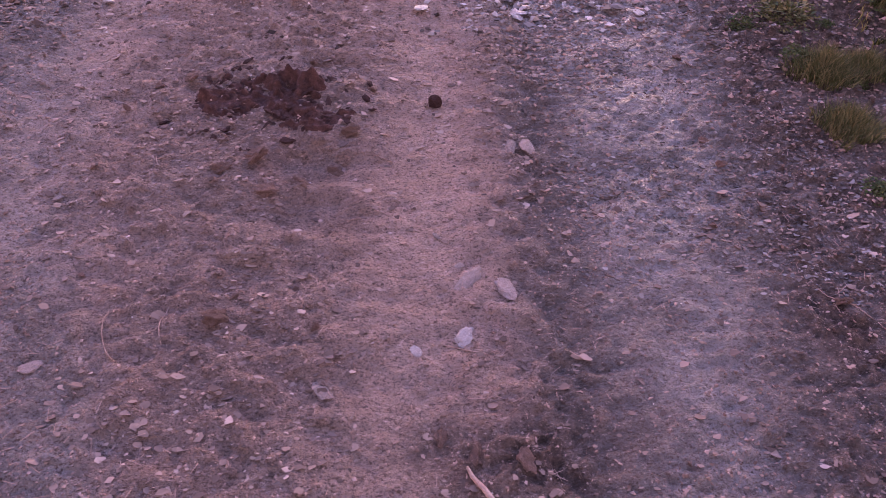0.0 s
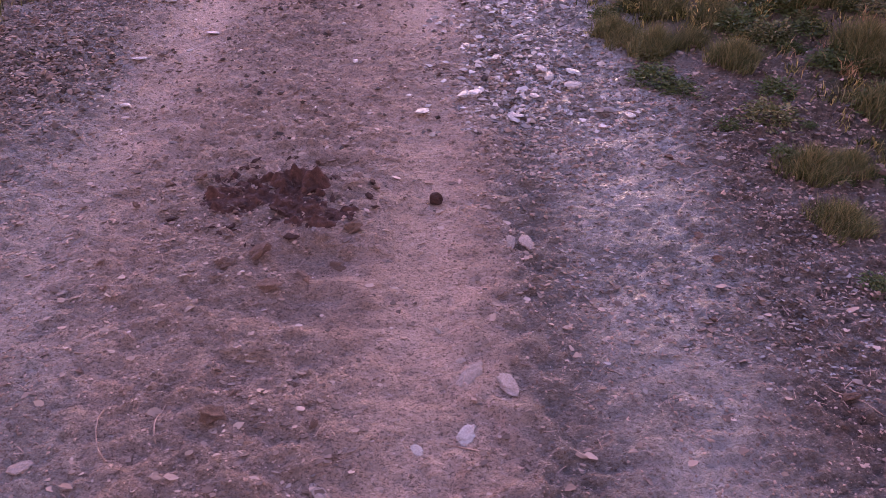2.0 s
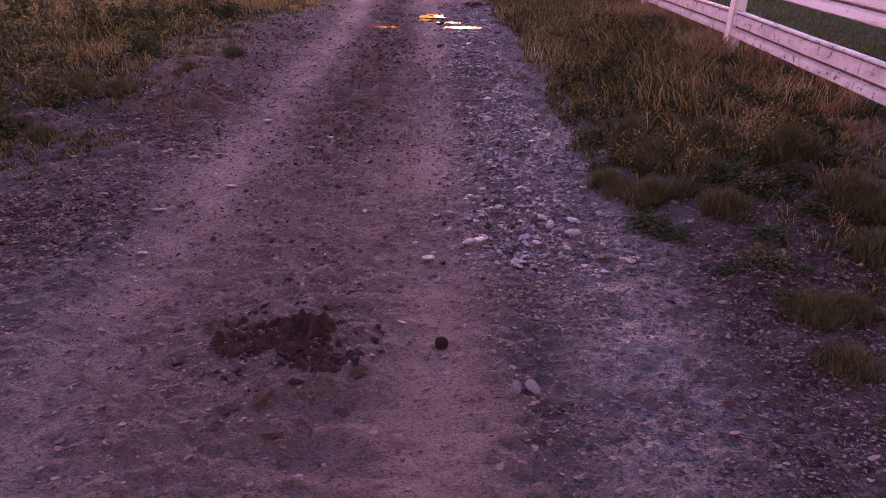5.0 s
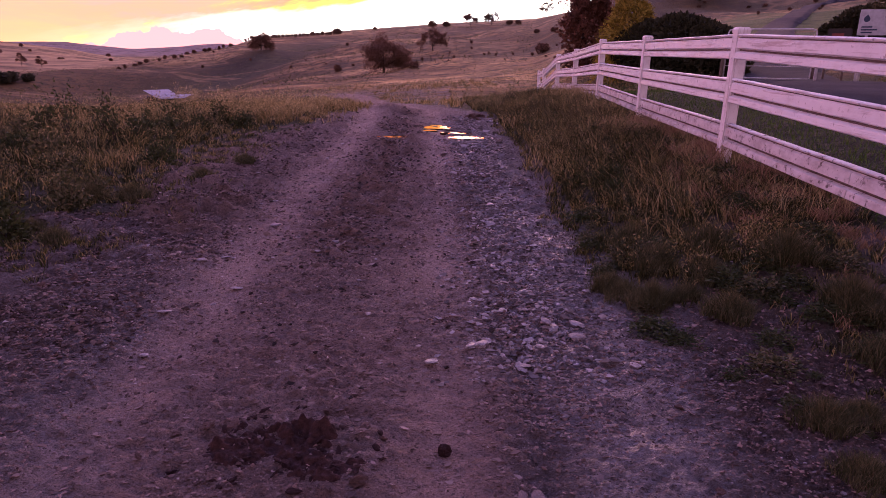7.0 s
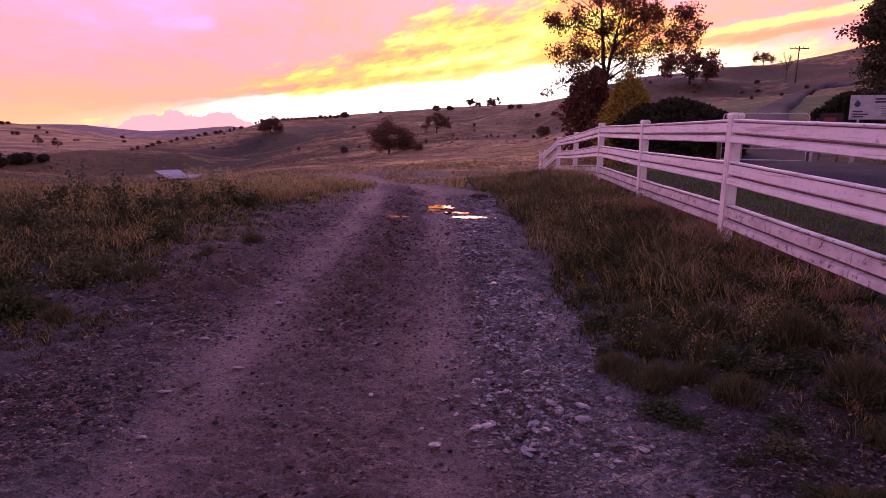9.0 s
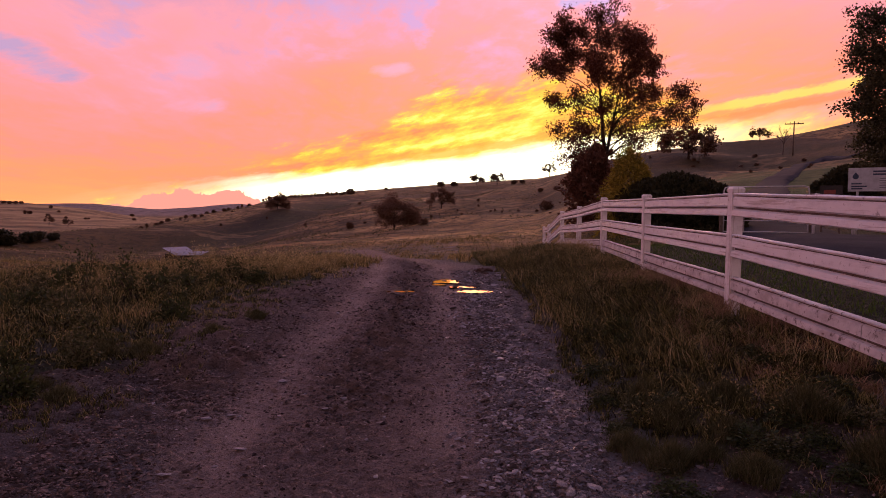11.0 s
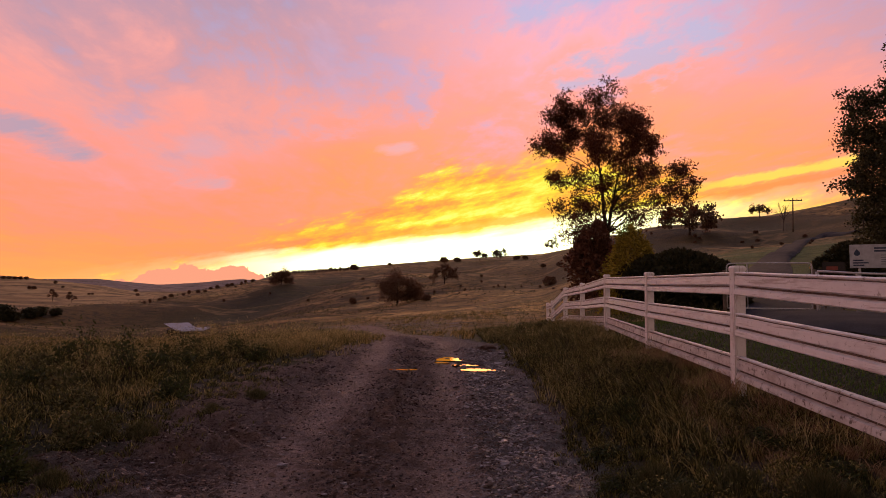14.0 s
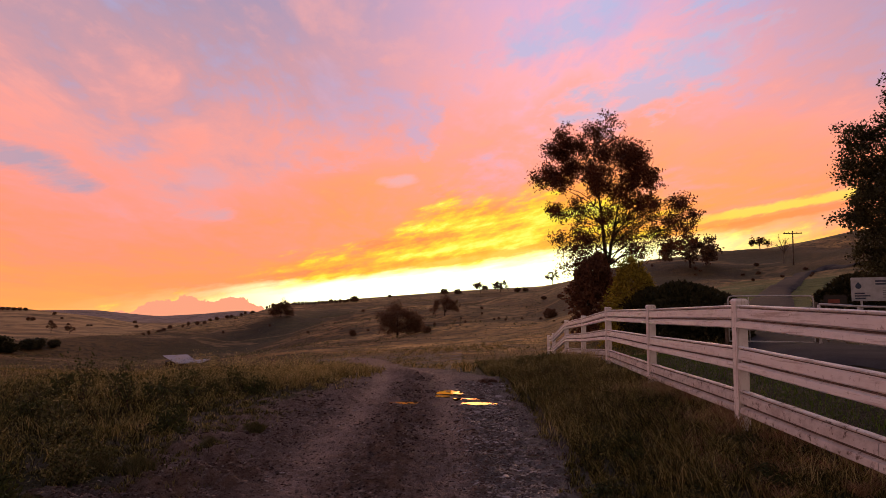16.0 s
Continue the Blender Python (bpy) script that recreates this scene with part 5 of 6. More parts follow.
def build_pole():
    x, y, z, r = sight(26.97, 4.1)
    h = r * (math.tan(radians(6.75)) - math.tan(radians(4.1)))
    pole = tagged(new("power_pole"), "weathered timber power pole with a crossarm", "pole")
    pole.matrix_basis = pose(x, y, z, 0, 1.0, -20)
    bm = bmesh.new()
    tube(bm, [Vector((0, 0, -0.5)), Vector((0, 0, h * 0.5)), Vector((0, 0, h))], [0.20, 0.17, 0.13], 9)
    part("shaft", bm, M_POLE, pole, smooth=True)
    bm = bmesh.new()
    box(bm, -2.1, -0.18, h - 0.75, 2.1, -0.02, h - 0.5, 0.02)
    arm = part("crossarm", bm, M_POLE, pole)
    for k in (-1.9, -0.9, 0.9, 1.9):
        bm = bmesh.new()
        tube(bm, [Vector((k, -0.1, h - 0.5)), Vector((k, -0.1, h - 0.36)), Vector((k, -0.1, h - 0.22))], [0.05, 0.09, 0.05], 6)
        part("insulator", bm, M_BLACK, arm)


build_pole()


def build_gate():
    a = Vector(on_bearing(22.2, 24))
    b = Vector(on_bearing(28.25, 24))
    top_a, top_b = 1.54 + 24 * math.tan(radians(1.72)), 1.54 + 24 * math.tan(radians(1.70))
    gate = tagged(new("gate"), "galvanised tube farm gate across the driveway", "gate")
    d = Vector((b.x - a.x, b.y - a.y, 0)).normalized()
    low = max(a.z, b.z) + 0.15

    def along(t, z):
        p = Vector((a.x, a.y, 0)).lerp(Vector((b.x, b.y, 0)), t)
        return Vector((p.x, p.y, z))
    bm = bmesh.new()
    loop = [along(0, low), along(0, top_a - 0.12), along(0.012, top_a - 0.03), along(0.05, top_a), along(0.5, (top_a + top_b) / 2), along(0.95, top_b), along(0.988, top_b - 0.03), along(1, top_b - 0.12), along(1, low), along(0.5, low), along(0, low)]
    tube(bm, loop, [0.024] * len(loop), 8)
    part("gate_frame", bm, M_STEEL, gate, smooth=True)
    for k in range(1, 4):
        z = low + (top_a - low) * k / 4
        bm = bmesh.new()
        tube(bm, [along(0, z), along(1, z)], [0.012, 0.012], 6)
        part("bar", bm, M_STEEL, gate, smooth=True)
    bm = bmesh.new()
    tube(bm, [along(0.25, low), along(0.25, top_a)], [0.016, 0.016], 6)
    part("stay", bm, M_STEEL, gate, smooth=True)
    for p, name in ((along(-0.03, 0), "gate_post"), (along(1.03, 0), "gate_post")):
        bm = bmesh.new()
        g0 = gz(p.x, p.y)
        tube(bm, [Vector((p.x, p.y, g0 - 0.3)), Vector((p.x, p.y, top_a - 0.22))], [0.06, 0.055], 9)
        ob = part(name, bm, M_POLE, smooth=True)
        tagged(ob, "short round timber gate post", "post", "gate posts")


build_gate()


def build_pipe_rail():
    rail = tagged(new("pipe_rail"), "pale horizontal pipe rail on short posts", "railing")
    pts = [Vector(on_bearing(az, 23)) for az in (28.6, 31.2, 34.5, 38.5)]
    tops = [1.54 + 23 * math.tan(radians(e)) for e in (1.05, 0.85, 0.72, 0.6)]
    bm = bmesh.new()
    tube(bm, [Vector((p.x, p.y, t)) for p, t in zip(pts, tops)], [0.035] * 4, 8)
    part("pipe", bm, M_STEEL, rail, smooth=True)
    for p, t in zip(pts, tops):
        bm = bmesh.new()
        tube(bm, [Vector((p.x, p.y, p.z - 0.3)), Vector((p.x, p.y, t - 0.02))], [0.045, 0.045], 8)
        part("post", bm, M_STEEL, rail, smooth=True)


build_pipe_rail()


def build_box():
    x, y, z = on_bearing(29.7, 24)
    top = 1.54 + 24 * math.tan(radians(1.72))
    thing = tagged(new("letter_box"), "small black metal letter box with red label", "letter box")
    thing.matrix_basis = pose(x, y, z, 0, 0, -29)
    h = top - z
    bm = bmesh.new()
    box(bm, -0.32, -0.2, h - 0.36, 0.32, 0.2, h, 0.02)
    body = part("body", bm, M_BLACK, thing)
    bm = bmesh.new()
    box(bm, -0.20, -0.212, h - 0.26, 0.12, -0.2, h - 0.14, 0.002)
    part("label_plate", bm, M_RED, body, "faded red label plate")
    for k in (-0.25, 0.25):
        bm = bmesh.new()
        tube(bm, [Vector((k, 0, -0.3)), Vector((k, 0, h - 0.36))], [0.035, 0.035], 7)
        part("post", bm, M_POLE, thing)


build_box()


def build_sign():
    r = 24.5
    x, y, z = on_bearing(33.0, r)
    lo, hi = 1.56 + r * math.tan(radians(1.2)), 1.56 + r * math.tan(radians(2.95))
    sign = tagged(new("sign"), "white property sign with blue drop emblem and text", "sign")
    sign.matrix_basis = pose(x, y, z, 0, 0, -26)
    lo, hi = lo - z, hi - z
    w = 0.96
    bm = bmesh.new()
    box(bm, -w, -0.015, lo, w, 0.015, hi, 0.006)
    board = part("board", bm, M_SIGN, sign, "white sign board")
    for k in (-w * 0.72, w * 0.72):
        bm = bmesh.new()
        tube(bm, [Vector((k, 0.05, -0.4)), Vector((k, 0.05, hi - 0.04))], [0.035, 0.035], 8)
        part("post", bm, M_STEEL, sign, smooth=True)
    h = hi - lo

    def plate(name, x0, z0, x1, z1, material):
        bm = bmesh.new()
        box(bm, -w + x0, -0.021, lo + z0 * h, -w + x1, -0.0152, lo + z1 * h)
        part(name, bm, material, board)
    for z0, x1, material in ((0.30, 0.28, M_INK), (0.19, 0.42, M_INK), (0.09, 0.30, M_INK)):
        plate("text_bar", 0.09, z0, 0.09 + x1, z0 + 0.055, material)
    plate("text_bar", 0.66, 0.80, 1.55, 0.87, M_INK)
    plate("text_bar", 0.66, 0.68, 1.40, 0.75, M_INK)
    for k in range(5):
        plate("text_bar", 0.84, 0.52 - 0.095 * k, 1.5 - 0.07 * (k % 3), 0.555 - 0.095 * k, M_GREYINK)
    bm = bmesh.new()
    rim = []
    for k in range(24):
        a = k / 24 * math.tau
        s = 0.085
        px, pz = math.sin(a) * s * (1 if math.cos(a) < 0.2 else max(0.0, 1 - (math.cos(a) - 0.2) * 0.9)), math.cos(a) * s
        rim.append((-w + 0.20 + px, lo + 0.63 * h + (pz * 1.55 if pz > 0 else pz)))
    front = [bm.verts.new((px, -0.021, pz)) for px, pz in rim]
    rear_ring = [bm.verts.new((px, -0.0152, pz)) for px, pz in rim]
    bm.faces.new(front)
    for k in range(24):
        bm.faces.new((front[k - 1], front[k], rear_ring[k], rear_ring[k - 1]))
    bmesh.ops.recalc_face_normals(bm, faces=bm.faces)
    part("emblem", bm, M_INK, board, "blue drop emblem")


build_sign()


# ---------------------------------------------------------------- stones, clods and litter on the track
def lump(seed, flat, size=1.0, sub=2, rough=0.35, cuts=11):
    bm = bmesh.new()
    bmesh.ops.create_icosphere(bm, subdivisions=sub, radius=0.5)
    rnd = random.Random(seed)
    cut = [(Vector((rnd.gauss(0, 1), rnd.gauss(0, 1), rnd.gauss(0, 0.6))).normalized(), rnd.uniform(0.26, 0.42)) for k in range(cuts)]
    for v in bm.verts:
        p = v.co.copy()
        for d, lim in cut:
            over = p.dot(d) - lim
            if over > 0:
                p -= d * over * 0.9
        p *= 1 + rough * (0.4 * noise.noise(p * 3.1 + Vector((seed, 0, 0))) + 0.22 * noise.noise(p * 8.3 + Vector((0, seed, 0))))
        v.co = Vector((p.x, p.y * 0.72, p.z * flat)) * size * 1.25
    return bm


STONES = [(0.68, 3.04, 0.100), (0.18, 2.98, 0.081), (0.12, 2.94, 0.075), (0.39, 2.80, 0.055), (0.47, 2.94, 0.052), (-0.08, 2.79, 0.066), (-1.46, 5.18, 0.082), (-1.34, 3.76, 0.070), (-1.61, 4.37, 0.063), (-1.73, 4.22, 0.061),
          (-1.50, 2.82, 0.050), (-1.61, 3.33, 0.051), (-1.16, 2.48, 0.030), (0.10, 1.21, 0.085), (0.20, 1.18, 0.062), (0.07, 1.27, 0.023), (0.00, 1.39, 0.022), (0.32, 1.81, 0.057), (0.26, 1.82, 0.057), (0.52, 1.34, 0.030),
          (-1.22, 1.54, 0.031), (0.28, 3.45, 0.059), (0.21, 4.32, 0.063), (0.13, 5.62, 0.098), (0.39, 5.92, 0.092), (0.55, 1.92, 0.042), (-0.05, 0.98, 0.039), (0.08, 1.02, 0.055), (-0.28, 0.84, 0.046), (-1.03, 0.90, 0.052)]


def build_stones():
    kinds = []
    for k in range(8):
        pale = k in (4, 5)
        bm = lump(100 + k, 0.17 + 0.04 * (k % 3), 1.0, 3, 0.8, 26)
        ob = part("stone", bm, M_PALE if pale else M_DUSTY if k > 5 else M_STONE, smooth=False)
        tagged(ob, "pale angular quartz stone pressed into track dirt" if pale else "dusty pinkish grey stone pressed into dirt" if k > 5 else "flat grey stone half sunk in track dirt", "stone", "stones on the track")
        kinds.append(ob)
    rnd = random.Random(77)
    rows = [(x, y, s * 1.3) for x, y, s in STONES]
    for k in range(200):
        y = 2.7 + 10.0 * rnd.random() ** 1.25
        x = float(rut_line(y)) + rnd.gauss(0.48, 0.24)
        rows.append((x, y, min(0.026 * math.exp(rnd.gauss(0.35, 0.45)), 0.10) * (1 + y * 0.06)))
    for k in range(44):
        y = 1.0 + 9 * rnd.random()
        x = float(rut_line(y)) + rnd.choice((-1.85, -1.55, -1.5, -2.3, -0.5)) + rnd.gauss(0, 0.2)
        rows.append((x, y, rnd.uniform(0.018, 0.05) * (1 + y * 0.05)))
    for k in range(24):
        rows.append((rnd.uniform(0.9, 2.3), rnd.uniform(2.2, 4.6), rnd.uniform(0.02, 0.05)))
    used = set()
    for k, (x, y, s) in enumerate(rows):
        # farther stones get the lighter kinds, which carry the gleam in their colour
        j = 4 + k % 2 if k in (0, 26) or rnd.random() < (0.18 if y > 3.1 else 0.03) else rnd.randrange(4) if y > 2.6 else 6 + k % 2
        m = pose(x, y, gz(x, y) + s * (0.09 if y > 2.6 else 0.03), rnd.uniform(-9, 9), rnd.uniform(-9, 9), rnd.uniform(0, 360)) @ Matrix.Diagonal((s * 1.12, s * rnd.uniform(0.75, 1.0), s, 1))
        if j not in used:
            used.add(j)
            kinds[j].matrix_basis = m
        else:
            ob = copy_thing(kinds[j], Matrix())
            ob.matrix_basis = m


build_stones()


def build_pebbles(name, n, xr, yr, size, material, share, label, seed):
    g = np.random.default_rng(seed)
    x, y = g.uniform(*xr, n), g.uniform(yr[0] ** 0.5, yr[1] ** 0.5, n) ** 2
    on = g.uniform(0, 1, n) < share(x, y)
    x, y = x[on], y[on]
    n = len(x)
    s = np.minimum(size * g.lognormal(0, 0.45, n), size * 1.9) * (1 + y * 0.05) * (0.55 + 0.45 * smooth01(y, 0.8, 2.4))
    z = ground_z(x, y) + s * 0.12
    v0 = np.array([(1, 0, 0), (-1, 0, 0), (0, 1, 0), (0, -1, 0), (0, 0, 1), (0, 0, -1)], dtype=float) * [1, 0.75, 0.42]
    f0 = np.array([(0, 2, 4), (2, 1, 4), (1, 3, 4), (3, 0, 4), (2, 0, 5), (1, 2, 5), (3, 1, 5), (0, 3, 5)])
    a = g.uniform(0, math.tau, n)
    jig = v0[None] * g.uniform(0.6, 1.3, (n, 6, 1)) + g.uniform(-0.22, 0.22, (n, 6, 3))
    vx = jig[..., 0] * np.cos(a)[:, None] - jig[..., 1] * np.sin(a)[:, None]
    vy = jig[..., 0] * np.sin(a)[:, None] + jig[..., 1] * np.cos(a)[:, None]
    v = np.stack([vx * s[:, None] + x[:, None], vy * s[:, None] + y[:, None], jig[..., 2] * s[:, None] + z[:, None]], 2)
    f = (np.arange(n)[:, None, None] * 6 + f0[None]).reshape(-1, 3)
    ob = part_np(name, v.reshape(-1, 3), f, material)
    tagged(ob, label, "gravel", kind="stuff")


def bare(x, y):
    g, rut, stony = zones(x, y)
    return (1 - g) * (1 - 0.5 * rut) * (0.45 + 0.55 * stony)


def pebble_mat(name, stops):
    m, t, b = mat(name, 0.9, 0.25)
    r = t.nodes.new("ShaderNodeNewGeometry").outputs["Random Per Island"]
    t.links.new(m_ramp(t, r, stops), b.inputs["Base Color"])
    return m


M_PEBBLE = pebble_mat("gravel pebbles", [(0.0, (0.11, 0.083, 0.073)), (0.5, (0.23, 0.18, 0.16)), (0.86, (0.28, 0.225, 0.21)), (1.0, (0.42, 0.36, 0.345))])
M_CHIP = pebble_mat("grey stone chips", [(0.0, (0.06, 0.05, 0.05)), (0.55, (0.17, 0.148, 0.15)), (1.0, (0.42, 0.38, 0.385))])
M_SCREE = pebble_mat("mixed track gravel", [(0.0, (0.05, 0.037, 0.033)), (0.5, (0.15, 0.11, 0.098)), (0.85, (0.27, 0.21, 0.19)), (1.0, (0.46, 0.39, 0.36))])
# crumbs toned darker to stand in for small relief shadows on the soil
M_CRUMB = pebble_mat("crumbs of soil", [(0.0, (0.055, 0.037, 0.032)), (0.5, (0.155, 0.106, 0.092)), (1.0, (0.28, 0.20, 0.175))])
# dark earth clods, deepest tones standing in for shade between them
M_DARKCLOD = pebble_mat("dark clods", [(0.0, (0.022, 0.015, 0.013)), (0.5, (0.065, 0.045, 0.038)), (0.9, (0.16, 0.114, 0.097)), (1.0, (0.30, 0.23, 0.20))])
build_pebbles("gravel", 34000, (-3.4, 2.0), (0.45, 13.5), 0.0036, M_PEBBLE, bare, "loose pale gravel chips scattered over the track", 5)
build_pebbles("soil_crumbs", 100000, (-2.6, 2.4), (0.4, 8.0), 0.0066, M_CRUMB, lambda x, y: bare(x, y) * (0.25 + smooth01(fbm(x * 2.5, y * 2.5, 88, 3), -0.15, 0.2)) + 0.5 * dark_soil_share(x, y), "dark crumbled soil lying on the track", 6)


build_pebbles("soil_clods", 60000, (-3.6, 0.4), (2.4, 14.5), 0.0115, M_DARKCLOD, lambda x, y: bare(x, y) * (dark_soil_share(x, y) * 3.2 + 0.06) * smooth01(fbm(x * 1.5, y * 1.5, 98, 3), -0.2, 0.15), "dark broken clods along the middle of the track", 7)
build_pebbles("flat_chips", 11000, (-0.1, 1.1), (2.6, 13.5), 0.0125, M_CHIP, lambda x, y: zones(x, y)[2], "small flat grey stone chips in the wheel track", 8)


build_pebbles("track_gravel", 26000, (-3.4, 0.6), (2.6, 13.5), 0.0075, M_SCREE, lambda x, y: bare(x, y) * (0.35 + 0.9 * smooth01(fbm(x * 1.8, y * 1.1, 121, 3), -0.2, 0.2)), "coarse brown gravel and clods over the track", 9)


def build_flakes(name, n, xr, yr, size, material, share, label, seed):
    """Thin torn plates of dried crust, tipped up at one edge."""
    g = np.random.default_rng(seed)
    x, y = g.uniform(*xr, n), g.uniform(yr[0] ** 0.5, yr[1] ** 0.5, n) ** 2
    on = g.uniform(0, 1, n) < share(x, y)
    x, y = x[on], y[on]
    n = len(x)
    s = np.minimum(size * g.lognormal(0, 0.5, n), size * 2.4) * (1 + y * 0.06)
    w = np.arange(6) / 6 * math.tau
    r = g.uniform(0.45, 1.2, (n, 6))
    a = g.uniform(0, math.tau, n)[:, None]
    px, py = np.cos(w + a) * r * s[:, None] * 1.25, np.sin(w + a) * r * s[:, None] * 0.8
    tip, way = g.uniform(0.05, 0.5, n)[:, None], g.uniform(0, math.tau, n)[:, None]
    rise = (np.cos(way) * px + np.sin(way) * py) * tip + np.abs(tip) * s[:, None] * 0.55 + g.uniform(-0.12, 0.12, (n, 6)) * s[:, None]
    z = ground_z(x, y)[:, None] + rise
    thick = s[:, None] * 0.22 + 0.0015
    top = np.stack([px + x[:, None], py + y[:, None], z], 2)
    low = np.stack([px * 0.8 + x[:, None], py * 0.8 + y[:, None], z - thick], 2)
    v = np.concatenate([top, low], 1)
    f = [(0, 1, 2, 3), (0, 3, 4, 5)] + [((k + 1) % 6, k, k + 6, (k + 1) % 6 + 6) for k in range(6)]
    f = (np.arange(n)[:, None, None] * 12 + np.array(f)[None]).reshape(-1, 4)
    tagged(part_np(name, v.reshape(-1, 3), f, material), label, "soil", kind="stuff")


M_FLAKE = pebble_mat("flakes of dried mud", [(0.0, (0.055, 0.038, 0.034)), (0.5, (0.13, 0.094, 0.082)), (0.9, (0.23, 0.168, 0.145)), (1.0, (0.31, 0.24, 0.215))])
build_flakes("mud_flakes", 60000, (-3.2, 2.2), (0.45, 11.0), 0.0062, M_FLAKE, lambda x, y: bare(x, y) * (0.3 + 1.1 * smooth01(fbm(x * 2.4 + 7, y * 2.0, 105, 3), -0.15, 0.15)), "small torn flakes of dried mud crust", 41)


M_PLATE = pebble_mat("broken stone plates", [(0.0, (0.10, 0.085, 0.085)), (0.5, (0.20, 0.175, 0.18)), (1.0, (0.38, 0.34, 0.35))])
build_flakes("stone_plates", 900, (-0.6, 1.1), (2.6, 14.0), 0.017, M_PLATE, lambda x, y: zones(x, y)[2] * 0.8, "flat broken stones crowding the wheel track edge", 43)


M_CLAY = pebble_mat("wet clay flakes", [(0.0, (0.035, 0.028, 0.028)), (0.6, (0.095, 0.080, 0.080)), (1.0, (0.21, 0.185, 0.188))])
M_CLAY.node_tree.nodes["Principled BSDF"].inputs["Roughness"].default_value = 0.7
build_flakes("clay_flakes", 22000, (0.42, 2.3), (1.1, 5.2), 0.0042, M_CLAY, lambda x, y: (1 - 0.8 * zones(x, y)[0]) * (0.2 + smooth01(fbm(x * 3.1 + 2, y * 3.1, 109, 3), -0.2, 0.2)), "grey torn flakes of damp clay", 47)


def build_manure():
    """A flat ragged heap: a torn crust over the ground, and loose flakes round it."""
    rnd = random.Random(4)
    cx, cy = -0.64, 2.06
    z0 = gz(cx, cy)
    pile = tagged(new("manure_pile"), "dark trampled manure heap on the track", "manure")
    pile.matrix_basis = pose(cx, cy, z0)
    n = 150
    u = np.linspace(-0.44, 0.44, n)
    x, y = (q.ravel() for q in np.meshgrid(u, u * 0.82))
    q = np.hypot(x / 0.29, y / 0.20) + 0.95 * fbm(x * 8 + 3, y * 10, 202, 4)
    body = smooth01(1.15 - q, 0, 0.8)
    torn = np.maximum(0, fbm(x * 13, y * 24, 203, 3) - 0.02) * 0.115 + np.abs(fbm(x * 30, y * 40, 204, 2)) * 0.022
    z = ground_z(x + cx, y + cy) - z0 - 0.013 + body * (0.015 + torn)
    i = (np.arange(n - 1)[:, None] * n + np.arange(n - 1)[None, :]).ravel()
    part_np("crust", np.stack([x, y, z], 1), np.stack([i, i + 1, i + n + 1, i + n], 1), M_DUNG, pile, smooth=True)
    for k in range(60):
        a, r = rnd.uniform(0, math.tau), rnd.uniform(0.35, 1.4)
        px, py = math.cos(a) * r * 0.30, math.sin(a) * r * 0.22
        s = rnd.uniform(0.010, 0.032)
        ob = part("clod", lump(300 + k, 0.42, 1.0, 3, 1.6), M_DUNG, pile)
        z = gz(cx + px, cy + py) - z0
        ob.matrix_basis = pose(px, py, z + s * 0.12 + 0.02 * max(0, 1 - r), rnd.uniform(-25, 25), rnd.uniform(-25, 25), rnd.uniform(0, 360)) @ Matrix.Diagonal((s * 1.5, s, s * 0.8, 1))


build_manure()


def build_clods():
    base = tagged(part("earth_clod", lump(500, 0.6, 1.0, 3, 1.5), M_CLOD), "dark rounded clod of earth on the track", "clod", "earth clods")
    dung = tagged(part("dung_ball", lump(501, 0.85, 1.0, 3, 0.8, 2), M_DUNG), "round dark dry dung ball on the track", "dung")
    dung.matrix_basis = pose(-0.01, 2.09, gz(-0.01, 2.09) + 0.014) @ Matrix.Scale(0.047, 4)
    rnd = random.Random(9)
    rows = [(-0.31, 1.87, 0.055), (-0.59, 1.05, 0.06), (-0.33, 2.22, 0.05), (-0.95, 2.18, 0.05), (-0.86, 2.20, 0.06), (-0.25, 2.14, 0.035), (-1.07, 2.14, 0.035), (-0.50, 2.32, 0.04), (-0.62, 1.72, 0.07), (-0.45, 1.62, 0.07),
            (-0.72, 1.66, 0.05), (-0.35, 1.70, 0.05), (-0.55, 1.56, 0.06), (0.48, 13.2, 0.22), (0.62, 13.3, 0.16), (0.35, 13.25, 0.13), (0.55, 12.9, 0.12), (0.1, 0.68, 0.05), (0.22, 0.66, 0.05), (0.02, 0.72, 0.04), (-1.15, 1.66, 0.02)]
    for k in range(60):
        rows.append((rnd.uniform(0.85, 2.0), rnd.uniform(1.0, 3.4), rnd.uniform(0.015, 0.04)))
    for k in range(40):
        rows.append((rnd.uniform(-1.2, -0.2), rnd.uniform(0.8, 7.0), rnd.uniform(0.012, 0.032)))
    for k in range(40):
        rows.append((rnd.uniform(-3.2, -1.8), rnd.uniform(2.5, 9), rnd.uniform(0.02, 0.05)))
    for k, (x, y, s) in enumerate(rows):
        ob = base if k == 0 else copy_thing(base, Matrix())
        ob.matrix_basis = pose(x, y, gz(x, y) + s * 0.15, rnd.uniform(-30, 30), rnd.uniform(-30, 30), rnd.uniform(0, 360)) @ Matrix.Diagonal((s, s, s * 0.75, 1))


build_clods()


